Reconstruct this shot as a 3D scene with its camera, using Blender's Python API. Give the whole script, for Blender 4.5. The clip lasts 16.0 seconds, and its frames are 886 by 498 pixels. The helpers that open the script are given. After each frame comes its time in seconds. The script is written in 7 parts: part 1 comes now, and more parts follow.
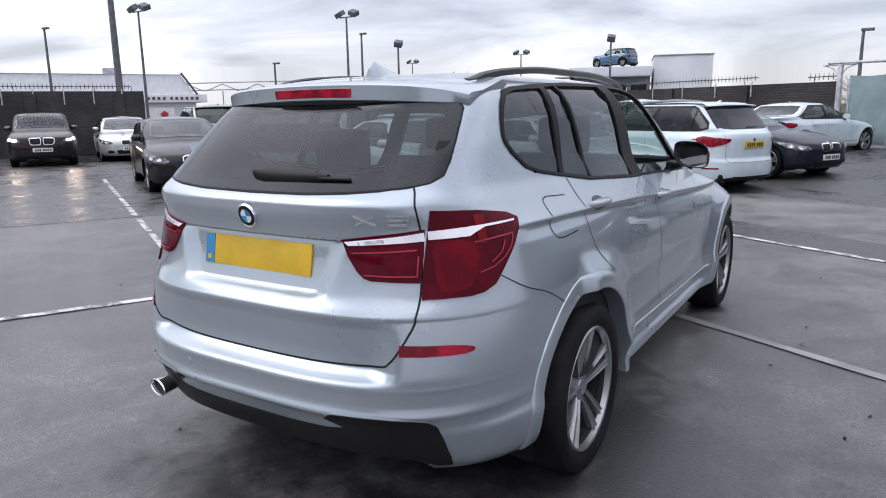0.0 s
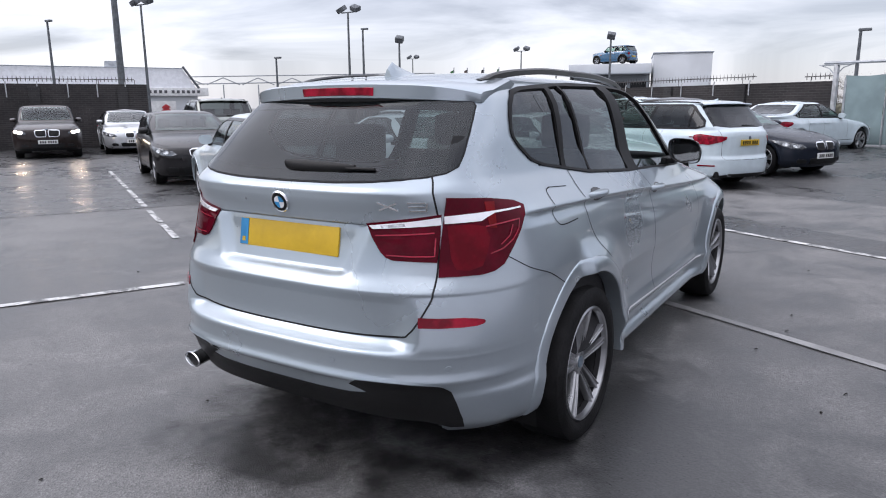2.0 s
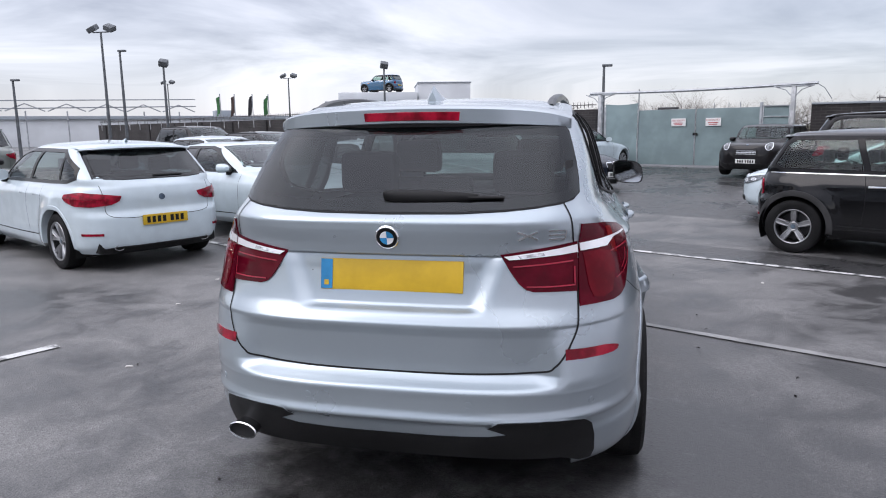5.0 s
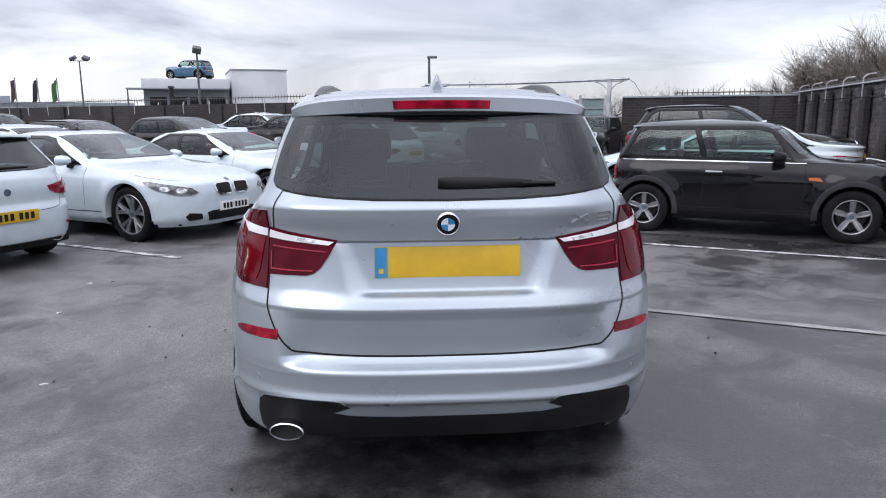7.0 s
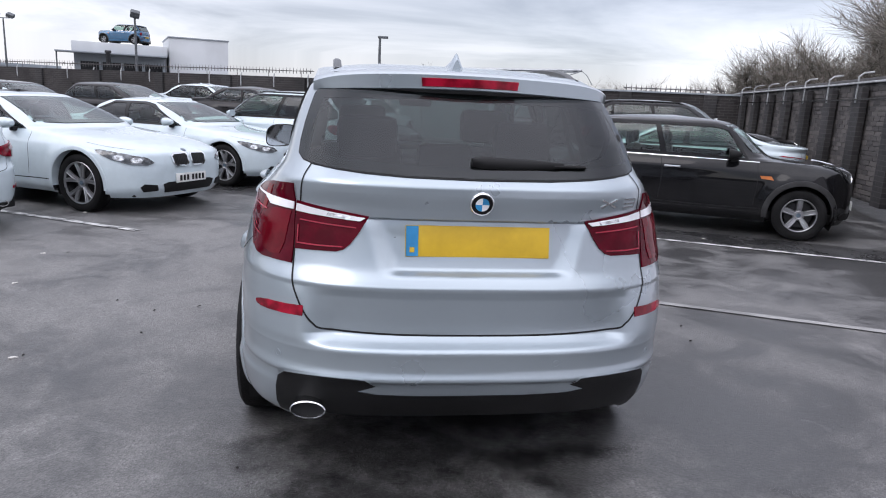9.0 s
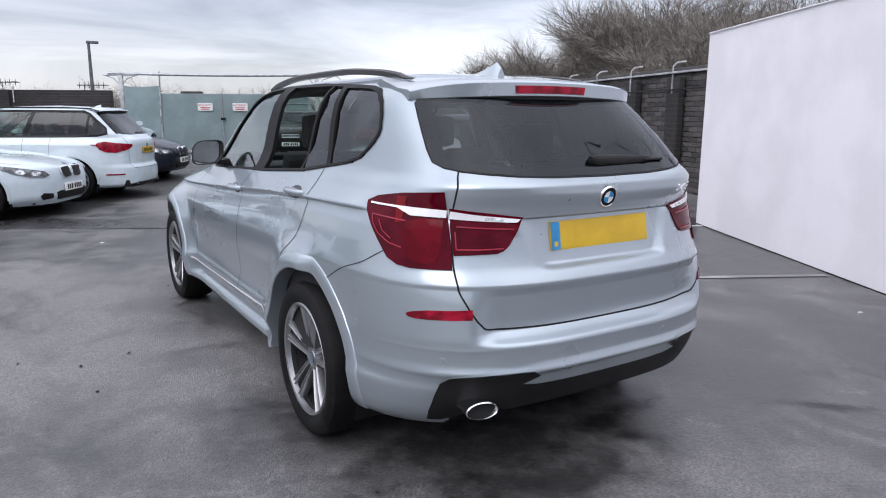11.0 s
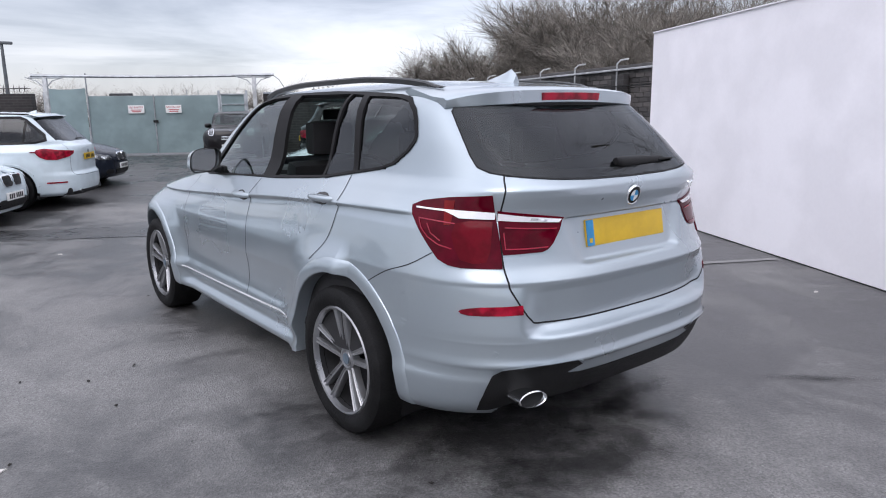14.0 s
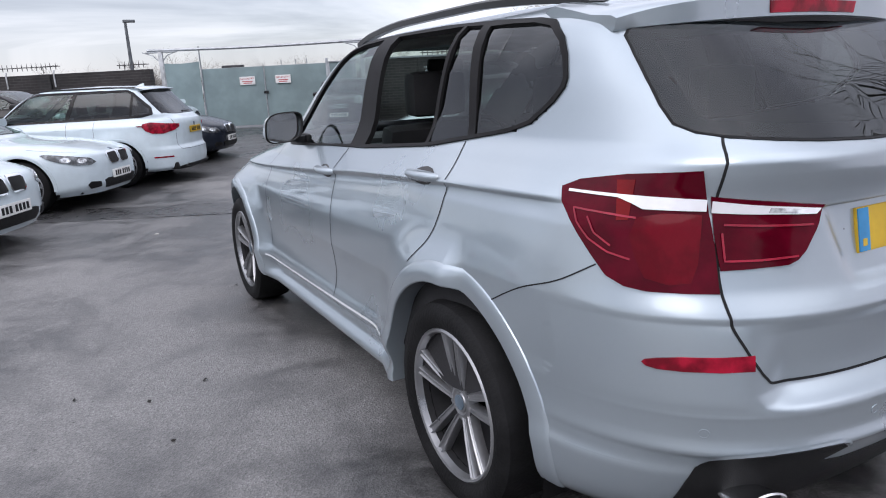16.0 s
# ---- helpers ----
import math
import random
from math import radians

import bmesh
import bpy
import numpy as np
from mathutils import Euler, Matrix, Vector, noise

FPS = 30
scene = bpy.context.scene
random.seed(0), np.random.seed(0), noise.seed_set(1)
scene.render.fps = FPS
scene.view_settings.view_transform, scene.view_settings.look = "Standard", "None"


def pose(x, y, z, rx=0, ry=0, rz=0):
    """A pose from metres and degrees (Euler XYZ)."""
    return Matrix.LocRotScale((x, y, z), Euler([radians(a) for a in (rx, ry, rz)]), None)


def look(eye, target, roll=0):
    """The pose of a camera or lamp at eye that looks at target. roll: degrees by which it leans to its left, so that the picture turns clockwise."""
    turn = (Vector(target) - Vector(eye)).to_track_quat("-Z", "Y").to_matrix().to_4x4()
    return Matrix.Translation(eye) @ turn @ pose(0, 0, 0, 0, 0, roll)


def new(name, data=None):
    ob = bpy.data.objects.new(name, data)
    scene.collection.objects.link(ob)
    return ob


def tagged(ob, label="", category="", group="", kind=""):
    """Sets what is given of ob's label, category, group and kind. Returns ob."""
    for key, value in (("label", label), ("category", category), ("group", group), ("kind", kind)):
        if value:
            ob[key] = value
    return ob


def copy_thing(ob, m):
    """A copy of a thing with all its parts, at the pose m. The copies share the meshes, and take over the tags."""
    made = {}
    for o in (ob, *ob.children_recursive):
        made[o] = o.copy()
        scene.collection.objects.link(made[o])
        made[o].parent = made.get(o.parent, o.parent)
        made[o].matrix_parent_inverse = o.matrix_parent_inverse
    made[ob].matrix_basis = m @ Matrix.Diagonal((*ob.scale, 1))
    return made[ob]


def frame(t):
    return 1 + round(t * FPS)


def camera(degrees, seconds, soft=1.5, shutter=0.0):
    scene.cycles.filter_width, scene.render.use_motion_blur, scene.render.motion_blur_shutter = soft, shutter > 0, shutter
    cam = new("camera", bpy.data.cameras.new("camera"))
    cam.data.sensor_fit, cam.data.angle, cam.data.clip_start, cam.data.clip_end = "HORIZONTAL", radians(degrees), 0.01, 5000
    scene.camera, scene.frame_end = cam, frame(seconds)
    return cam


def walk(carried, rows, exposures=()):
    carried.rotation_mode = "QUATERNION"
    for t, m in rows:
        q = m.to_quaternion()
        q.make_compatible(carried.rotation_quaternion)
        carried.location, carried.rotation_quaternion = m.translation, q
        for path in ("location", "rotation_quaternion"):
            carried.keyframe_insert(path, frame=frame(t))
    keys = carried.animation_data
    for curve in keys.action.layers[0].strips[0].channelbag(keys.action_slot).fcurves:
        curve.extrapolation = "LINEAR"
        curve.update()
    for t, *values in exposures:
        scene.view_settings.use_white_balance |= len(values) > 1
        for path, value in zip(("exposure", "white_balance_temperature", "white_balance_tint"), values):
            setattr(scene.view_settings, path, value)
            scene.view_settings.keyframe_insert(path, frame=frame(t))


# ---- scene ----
cam = camera(65.4, 16.0, soft=1.05)
PATH = [
    (0, (1.833, -2.504, 1.483), (0.786, -0.846, 1.087), -0.9),
    (0.5, (1.914, -2.686, 1.491), (0.859, -1.038, 1.077), -0.2),
    (1, (1.925, -2.746, 1.494), (0.879, -1.089, 1.097), -0.4),
    (1.5, (1.93, -2.765, 1.494), (0.882, -1.108, 1.097), -0.4),
    (2, (1.926, -2.761, 1.492), (0.885, -1.103, 1.084), -0.4),
    (2.5, (1.927, -2.76, 1.494), (0.889, -1.101, 1.081), -0.6),
    (3, (1.906, -2.762, 1.488), (0.873, -1.101, 1.072), -0.1),
    (3.5, (1.675, -2.876, 1.468), (0.744, -1.149, 1.08), 0.5),
    (4, (1.335, -3.001, 1.463), (0.556, -1.196, 1.098), -0.2),
    (4.5, (0.942, -3.062, 1.466), (0.4, -1.172, 1.098), -0.3),
    (4.7, (0.848, -3.083, 1.491), (0.349, -1.176, 1.152), -0.4),
    (6.8, (-0.158, -3.237, 1.507), (-0.053, -1.277, 1.126), -0.6),
    (7, (-0.146, -3.235, 1.497), (-0.04, -1.273, 1.124), -0.4),
    (7.5, (-0.162, -3.237, 1.467), (-0.052, -1.271, 1.114), -0.7),
    (8, (-0.158, -3.234, 1.466), (-0.051, -1.268, 1.116), -0.8),
    (8.5, (-0.193, -3.227, 1.448), (-0.081, -1.261, 1.099), 0.5),
    (8.7, (-0.283, -3.216, 1.46), (-0.114, -1.261, 1.077), 1.5),
    (10.8, (-1.852, -2.867, 1.496), (-0.856, -1.186, 1.069), 1.3),
    (11, (-1.963, -2.798, 1.446), (-0.923, -1.133, 1.063), 0.3),
    (11.5, (-2.186, -2.64, 1.476), (-1.034, -1.044, 1.12), -0.7),
    (12, (-2.382, -2.624, 1.492), (-1.15, -1.1, 1.095), -0.7),
    (12.5, (-2.423, -2.654, 1.495), (-1.21, -1.111, 1.111), -0.6),
    (13, (-2.426, -2.659, 1.494), (-1.21, -1.121, 1.1), -0.4),
    (13.5, (-2.414, -2.657, 1.487), (-1.207, -1.111, 1.096), -0.5),
    (14, (-2.411, -2.653, 1.493), (-1.206, -1.106, 1.099), -0.7),
    (14.5, (-2.387, -2.631, 1.489), (-1.193, -1.078, 1.088), -1.0),
    (15, (-2.322, -2.538, 1.46), (-1.161, -0.969, 1.027), -0.6),
    (15.5, (-2.185, -2.191, 1.431), (-1.111, -0.575, 0.948), -1.6),
    (16, (-1.913, -1.782, 1.404), (-0.988, -0.075, 0.925), -3.0),
]
walk(cam, [(t, look(eye, target, roll)) for t, eye, target, roll in PATH],
     exposures=[(0.0, 0.16, 6330, 15), (16.0, 0.16, 6330, 15)])

# ---- light ----
world = bpy.data.worlds.new("sky")
scene.world = world
world.use_nodes = True
SUN_EL, SUN_AZ = 42.0, 235.0


def build_sky():
    nt = world.node_tree
    nt.nodes.clear()
    N, K = nt.nodes.new, nt.links.new
    sky = N("ShaderNodeTexSky")
    sky.sky_type, sky.sun_disc = "NISHITA", False
    sky.sun_elevation, sky.sun_rotation = radians(SUN_EL), radians(SUN_AZ)
    co = N("ShaderNodeTexCoord")
    sep = N("ShaderNodeSeparateXYZ")
    K(co.outputs["Generated"], sep.inputs[0])
    # cloud sheet: stretch the direction as on a flat ceiling
    zc = N("ShaderNodeMath"); zc.operation = "MAXIMUM"; zc.inputs[1].default_value = 0.06
    K(sep.outputs["Z"], zc.inputs[0])
    zp = N("ShaderNodeMath"); zp.operation = "ADD"; zp.inputs[1].default_value = 0.12
    K(zc.outputs[0], zp.inputs[0])
    dx = N("ShaderNodeMath"); dx.operation = "DIVIDE"
    dy = N("ShaderNodeMath"); dy.operation = "DIVIDE"
    K(sep.outputs["X"], dx.inputs[0]); K(zp.outputs[0], dx.inputs[1])
    K(sep.outputs["Y"], dy.inputs[0]); K(zp.outputs[0], dy.inputs[1])
    com = N("ShaderNodeCombineXYZ")
    K(dx.outputs[0], com.inputs[0]); K(dy.outputs[0], com.inputs[1])
    big = N("ShaderNodeTexNoise")
    big.inputs["Scale"].default_value, big.inputs["Detail"].default_value, big.inputs["Roughness"].default_value = 0.55, 6, 0.55
    big.inputs["Distortion"].default_value = 0.6
    K(com.outputs[0], big.inputs["Vector"])
    ramp = N("ShaderNodeValToRGB")
    el = ramp.color_ramp.elements
    el[0].position, el[0].color = 0.36, (0.46, 0.47, 0.51, 1)
    el[1].position, el[1].color = 0.60, (1.0, 1.0, 1.02, 1)
    mid = el.new(0.47); mid.color = (0.70, 0.715, 0.75, 1)
    K(big.outputs["Fac"], ramp.inputs[0])
    # brighter towards the horizon, darker overhead cloud base
    hz = N("ShaderNodeValToRGB")
    e = hz.color_ramp.elements
    e[0].position, e[0].color = 0.0, (0.305, 0.305, 0.31, 1)
    e[1].position, e[1].color = 1.0, (0.92, 0.92, 0.93, 1)
    k = e.new(0.28); k.color = (0.295, 0.295, 0.30, 1)
    k = e.new(0.5); k.color = (0.52, 0.52, 0.525, 1)
    K(sep.outputs["Z"], hz.inputs[0])
    cloud = N("ShaderNodeMix"); cloud.data_type = "RGBA"; cloud.blend_type = "MULTIPLY"; cloud.inputs["Factor"].default_value = 1.0
    K(ramp.outputs["Color"], cloud.inputs["A"]); K(hz.outputs[0], cloud.inputs["B"])
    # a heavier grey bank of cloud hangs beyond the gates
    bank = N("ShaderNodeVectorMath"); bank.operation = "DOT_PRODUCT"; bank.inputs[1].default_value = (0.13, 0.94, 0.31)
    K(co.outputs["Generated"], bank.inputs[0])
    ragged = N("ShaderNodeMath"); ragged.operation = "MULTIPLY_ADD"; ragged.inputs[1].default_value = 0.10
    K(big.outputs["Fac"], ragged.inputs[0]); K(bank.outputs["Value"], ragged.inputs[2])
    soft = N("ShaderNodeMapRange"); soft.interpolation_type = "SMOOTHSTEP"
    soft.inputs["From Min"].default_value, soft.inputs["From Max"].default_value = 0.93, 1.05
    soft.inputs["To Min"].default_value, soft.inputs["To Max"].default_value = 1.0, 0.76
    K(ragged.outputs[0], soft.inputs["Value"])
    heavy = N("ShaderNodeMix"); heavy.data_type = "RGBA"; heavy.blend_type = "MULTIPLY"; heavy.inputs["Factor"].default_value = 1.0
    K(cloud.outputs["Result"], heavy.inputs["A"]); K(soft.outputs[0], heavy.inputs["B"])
    bg1 = N("ShaderNodeBackground"); bg1.inputs["Strength"].default_value = 0.04
    K(sky.outputs[0], bg1.inputs["Color"])
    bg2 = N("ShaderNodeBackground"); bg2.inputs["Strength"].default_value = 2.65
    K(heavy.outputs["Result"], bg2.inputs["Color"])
    add = N("ShaderNodeAddShader")
    K(bg1.outputs[0], add.inputs[0]); K(bg2.outputs[0], add.inputs[1])
    out = N("ShaderNodeOutputWorld")
    K(add.outputs[0], out.inputs["Surface"])


build_sky()
sun = new("sun", bpy.data.lights.new("sun", "SUN"))
sun.data.energy, sun.data.angle, sun.data.color = 0.75, radians(40), (1.0, 0.97, 0.93)
sun.matrix_world = pose(0, 0, 30, 90 - SUN_EL, 0, 180 - SUN_AZ)

# ---- materials ----
MATS = {}


def mat(name, color, rough=0.5, metal=0.0, coat=0.0, var=0.12, scale=6.0, bump=0.0, bscale=60.0, spec=0.5, trans=0.0, ior=1.45,
        second=None, lo=0.42, hi=0.6, emit=None, flake=0.0):
    """A principled material with colour and roughness varied by noise at two scales, and fine relief."""
    if name in MATS:
        return MATS[name]
    m = bpy.data.materials.new(name)
    m.use_nodes = True
    nt = m.node_tree
    N, K = nt.nodes.new, nt.links.new
    b = nt.nodes["Principled BSDF"]
    b.inputs["Metallic"].default_value = metal
    b.inputs["Specular IOR Level"].default_value = spec
    b.inputs["IOR"].default_value = ior
    b.inputs["Transmission Weight"].default_value = trans
    b.inputs["Coat Weight"].default_value = coat
    b.inputs["Coat Roughness"].default_value = 0.03
    co = N("ShaderNodeTexCoord")
    n1 = N("ShaderNodeTexNoise"); n1.inputs["Scale"].default_value, n1.inputs["Detail"].default_value = scale, 5
    n2 = N("ShaderNodeTexNoise"); n2.inputs["Scale"].default_value, n2.inputs["Detail"].default_value = bscale, 3
    K(co.outputs["Object"], n1.inputs["Vector"]); K(co.outputs["Object"], n2.inputs["Vector"])
    c2 = second or tuple(c * (1 - 2 * var) for c in color)
    c1 = color if second else tuple(min(1, c * (1 + var)) for c in color)
    r = N("ShaderNodeValToRGB")
    r.color_ramp.elements[0].position, r.color_ramp.elements[0].color = lo, (*c2, 1)
    r.color_ramp.elements[1].position, r.color_ramp.elements[1].color = hi, (*c1, 1)
    K(n1.outputs["Fac"], r.inputs[0])
    fine = N("ShaderNodeMix"); fine.data_type = "RGBA"; fine.blend_type = "MULTIPLY"; fine.inputs["Factor"].default_value = 1.0
    fr = N("ShaderNodeMapRange"); fr.inputs["To Min"].default_value, fr.inputs["To Max"].default_value = 1 - var, 1 + var
    K(n2.outputs["Fac"], fr.inputs["Value"]); K(r.outputs[0], fine.inputs["A"]); K(fr.outputs[0], fine.inputs["B"])
    K(fine.outputs["Result"], b.inputs["Base Color"])
    rr = N("ShaderNodeMapRange"); rr.inputs["To Min"].default_value, rr.inputs["To Max"].default_value = max(0.0, rough - 0.25 * rough), min(1, rough + 0.25 * rough)
    K(n1.outputs["Fac"], rr.inputs["Value"]); K(rr.outputs[0], b.inputs["Roughness"])
    if bump:
        bp = N("ShaderNodeBump"); bp.inputs["Strength"].default_value, bp.inputs["Distance"].default_value = bump, 0.01
        K(n2.outputs["Fac"], bp.inputs["Height"]); K(bp.outputs[0], b.inputs["Normal"])
    if flake:
        vo = N("ShaderNodeTexVoronoi"); vo.inputs["Scale"].default_value = 900
        K(co.outputs["Object"], vo.inputs["Vector"])
        bp = N("ShaderNodeBump"); bp.inputs["Strength"].default_value, bp.inputs["Distance"].default_value = flake, 0.001
        K(vo.outputs["Distance"], bp.inputs["Height"]); K(bp.outputs[0], b.inputs["Normal"])
    if emit:
        b.inputs["Emission Color"].default_value, b.inputs["Emission Strength"].default_value = (*emit[0], 1), emit[1]
    MATS[name] = m
    return m


def glass_mat(name, tint, rough=0.0, clear=0.5, power=4.3):
    """Thin window glass: clear share of tinted see-through, the rest mirror-like."""
    if name in MATS:
        return MATS[name]
    m = bpy.data.materials.new(name)
    m.use_nodes = True
    nt = m.node_tree
    nt.nodes.clear()
    N, K = nt.nodes.new, nt.links.new
    t = N("ShaderNodeBsdfTransparent"); t.inputs[0].default_value = (*tint, 1)
    g = N("ShaderNodeBsdfGlossy"); g.inputs["Roughness"].default_value = rough; g.inputs["Color"].default_value = (0.8, 0.82, 0.84, 1)
    f = N("ShaderNodeLayerWeight"); f.inputs["Blend"].default_value = 0.5
    pw = N("ShaderNodeMath"); pw.operation = "POWER"; pw.inputs[1].default_value = power
    K(f.outputs["Facing"], pw.inputs[0])
    sc = N("ShaderNodeMapRange"); sc.inputs["From Max"].default_value = 1.0
    sc.inputs["To Min"].default_value, sc.inputs["To Max"].default_value = max(clear, 0.055), 1.0
    K(pw.outputs[0], sc.inputs["Value"])
    mx = N("ShaderNodeMixShader")
    K(sc.outputs[0], mx.inputs[0]); K(t.outputs[0], mx.inputs[1]); K(g.outputs[0], mx.inputs[2])
    out = N("ShaderNodeOutputMaterial"); K(mx.outputs[0], out.inputs["Surface"])
    MATS[name] = m
    return m


def asphalt_mat(name, wet_col, dry_col, wet_rough, dry_rough, lo, hi, shine=0.5):
    """Worn yard surface, damp with drying patches, gritty stones and dark pocks."""
    m = bpy.data.materials.new(name); m.use_nodes = True
    nt = m.node_tree; N, K = nt.nodes.new, nt.links.new
    b = nt.nodes["Principled BSDF"]
    co = N("ShaderNodeTexCoord")

    def noise_tex(s, d, dist=0.0, r=0.55):
        n = N("ShaderNodeTexNoise"); n.inputs["Scale"].default_value, n.inputs["Detail"].default_value = s, d
        n.inputs["Distortion"].default_value, n.inputs["Roughness"].default_value = dist, r
        K(co.outputs["Object"], n.inputs["Vector"]); return n.outputs["Fac"]

    def calc(op, a, c):
        n = N("ShaderNodeMath"); n.operation = op
        for k, v in ((0, a), (1, c)):
            if isinstance(v, (int, float)):
                n.inputs[k].default_value = v
            else:
                K(v, n.inputs[k])
        return n.outputs[0]

    def span(v, a, c, fa=0.0, fb=1.0):
        n = N("ShaderNodeMapRange")
        n.inputs["From Min"].default_value, n.inputs["From Max"].default_value = fa, fb
        n.inputs["To Min"].default_value, n.inputs["To Max"].default_value = a, c
        K(v, n.inputs["Value"]); return n.outputs[0]

    def blend(mode, f, a, c):
        n = N("ShaderNodeMix"); n.data_type = "RGBA"; n.blend_type = mode
        for k, v in (("Factor", f), ("A", a), ("B", c)):
            if isinstance(v, (int, float)):
                n.inputs[k].default_value = v
            elif isinstance(v, tuple):
                n.inputs[k].default_value = (*v, 1)
            else:
                K(v, n.inputs[k])
        return n.outputs["Result"]
    big, mid, rag, grit = noise_tex(0.34, 6, 0.5), noise_tex(1.6, 8, 0.7, 0.62), noise_tex(9.0, 8, 0.2, 0.7), noise_tex(95, 4, 0, 0.7)
    patch_ = calc("ADD", calc("MULTIPLY", big, 0.75), calc("ADD", calc("MULTIPLY", mid, 0.62), calc("MULTIPLY", rag, 0.22)))
    wet = N("ShaderNodeValToRGB"); wet.color_ramp.elements[0].position, wet.color_ramp.elements[1].position = lo, hi
    K(patch_, wet.inputs[0])
    col = blend("MIX", wet.outputs[0], wet_col, dry_col)
    # pale dried smears and dark pocks
    smear = noise_tex(2.6, 9, 1.4, 0.68)
    col = blend("MIX", span(smear, 0.0, 0.30, 0.60, 0.72), col, tuple(min(1, c * 1.7) for c in dry_col))
    vo = N("ShaderNodeTexVoronoi"); vo.inputs["Scale"].default_value = 110; K(co.outputs["Object"], vo.inputs["Vector"])
    col = blend("MULTIPLY", 1.0, col, span(vo.outputs["Color"], 0.66, 1.36))
    col = blend("MULTIPLY", 1.0, col, span(grit, 0.55, 1.45, 0.25, 0.75))
    pock = noise_tex(26, 2, 0, 0.5)
    col = blend("MIX", span(pock, 0.0, 0.7, 0.70, 0.77), col, (0.02, 0.02, 0.02))
    K(col, b.inputs["Base Color"])
    K(calc("ADD", span(wet.outputs[0], wet_rough, dry_rough), span(grit, -0.06, 0.06)), b.inputs["Roughness"])
    b.inputs["Specular IOR Level"].default_value = shine
    bp = N("ShaderNodeBump"); bp.inputs["Distance"].default_value = 0.006
    K(span(wet.outputs[0], 0.16, 0.55), bp.inputs["Strength"])
    K(calc("ADD", vo.outputs["Distance"], calc("MULTIPLY", grit, 1.3)), bp.inputs["Height"]); K(bp.outputs[0], b.inputs["Normal"])
    return m


def worn_paint_mat():
    """Road marking worn through to the asphalt."""
    m = bpy.data.materials.new("road paint"); m.use_nodes = True
    nt = m.node_tree; N, K = nt.nodes.new, nt.links.new
    b = nt.nodes["Principled BSDF"]; b.inputs["Roughness"].default_value = 0.55
    co = N("ShaderNodeTexCoord")
    n = N("ShaderNodeTexNoise"); n.inputs["Scale"].default_value, n.inputs["Detail"].default_value, n.inputs["Roughness"].default_value = 5, 8, 0.75
    K(co.outputs["Object"], n.inputs["Vector"])
    r = N("ShaderNodeValToRGB"); r.color_ramp.elements[0].position, r.color_ramp.elements[1].position = 0.43, 0.53
    r.color_ramp.elements[0].color, r.color_ramp.elements[1].color = (0.10, 0.10, 0.10, 1), (0.55, 0.55, 0.54, 1)
    K(n.outputs["Fac"], r.inputs[0]); K(r.outputs[0], b.inputs["Base Color"])
    return m


ASPHALT = asphalt_mat("worn grey yard surface", (0.046, 0.0455, 0.046), (0.165, 0.162, 0.160), 0.29, 0.66, 0.71, 0.91)
DARK_WET = asphalt_mat("wet dark tarmac and reflection", (0.030, 0.030, 0.031), (0.070, 0.069, 0.069), 0.22, 0.50, 0.70, 0.94)
MARKING = worn_paint_mat()
FAINT = mat("faded marking", (0.36, 0.355, 0.35), 0.5, var=0.2, scale=2.2, second=(0.19, 0.187, 0.185), lo=0.46, hi=0.72)
TYRE = mat("tyre rubber", (0.011, 0.011, 0.0115), 0.7, spec=0.2, var=0.2, bump=0.3, bscale=90)
ALLOY = mat("alloy", (0.33, 0.335, 0.345), 0.30, 0.8, var=0.06)
ALLOY_DARK = mat("dark alloy", (0.055, 0.055, 0.058), 0.5, 0.5)
BLACK = mat("black plastic", (0.012, 0.012, 0.0125), 0.5, spec=0.25, bump=0.15, bscale=300)
GLOSSBLACK = mat("gloss black trim", (0.008, 0.008, 0.009), 0.22, spec=0.28)
CHROME = mat("chrome", (0.82, 0.83, 0.84), 0.07, 1.0, var=0.02)
CABIN = mat("dark cabin fabric", (0.02, 0.02, 0.022), 0.8, bump=0.3, bscale=200)
LAMPRED = mat("red lamp lens", (0.27, 0.006, 0.022), 0.12, spec=0.25, coat=0.1, var=0.25, scale=14)
LAMPCLEAR = mat("clear lamp lens", (0.72, 0.74, 0.76), 0.12, 0.3, coat=0.6, var=0.3, scale=25)
LAMPON = mat("lit headlamp", (0.9, 0.9, 0.85), 0.2, emit=((1.0, 0.78, 0.58), 90.0))
PLATE_Y = mat("yellow plate", (0.56, 0.36, 0.02), 0.45, var=0.05)
PLATE_W = mat("white plate", (0.72, 0.72, 0.70), 0.4, var=0.05)
GLASS = glass_mat("car glass", (0.60, 0.73, 0.68), clear=0.01)
PRIVACY = glass_mat("privacy glass", (0.13, 0.14, 0.15), clear=0.0)
WHITE_CAR = mat("white car paint", (0.54, 0.62, 0.66), 0.22, coat=0.8, var=0.02)
BLACK_CAR = mat("black car paint", (0.007, 0.007, 0.008), 0.15, spec=0.1, coat=0.55, var=0.1)
GREY_CAR = mat("grey car paint", (0.013, 0.012, 0.013), 0.3, 0.1, spec=0.1, coat=0.6, var=0.05)
BROWN_CAR = mat("dark brown car paint", (0.020, 0.014, 0.013), 0.3, 0.1, spec=0.1, coat=0.6, var=0.05)
NAVY_CAR = mat("dark blue car paint", (0.016, 0.020, 0.030), 0.25, 0.15, spec=0.1, coat=0.35, var=0.05)
SILVER_CAR = mat("silver car paint", (0.50, 0.52, 0.54), 0.3, 0.5, coat=1.0, var=0.04)
BLUE_CAR = mat("blue car paint", (0.02, 0.10, 0.20), 0.25, 0.2, coat=1.0, var=0.05)
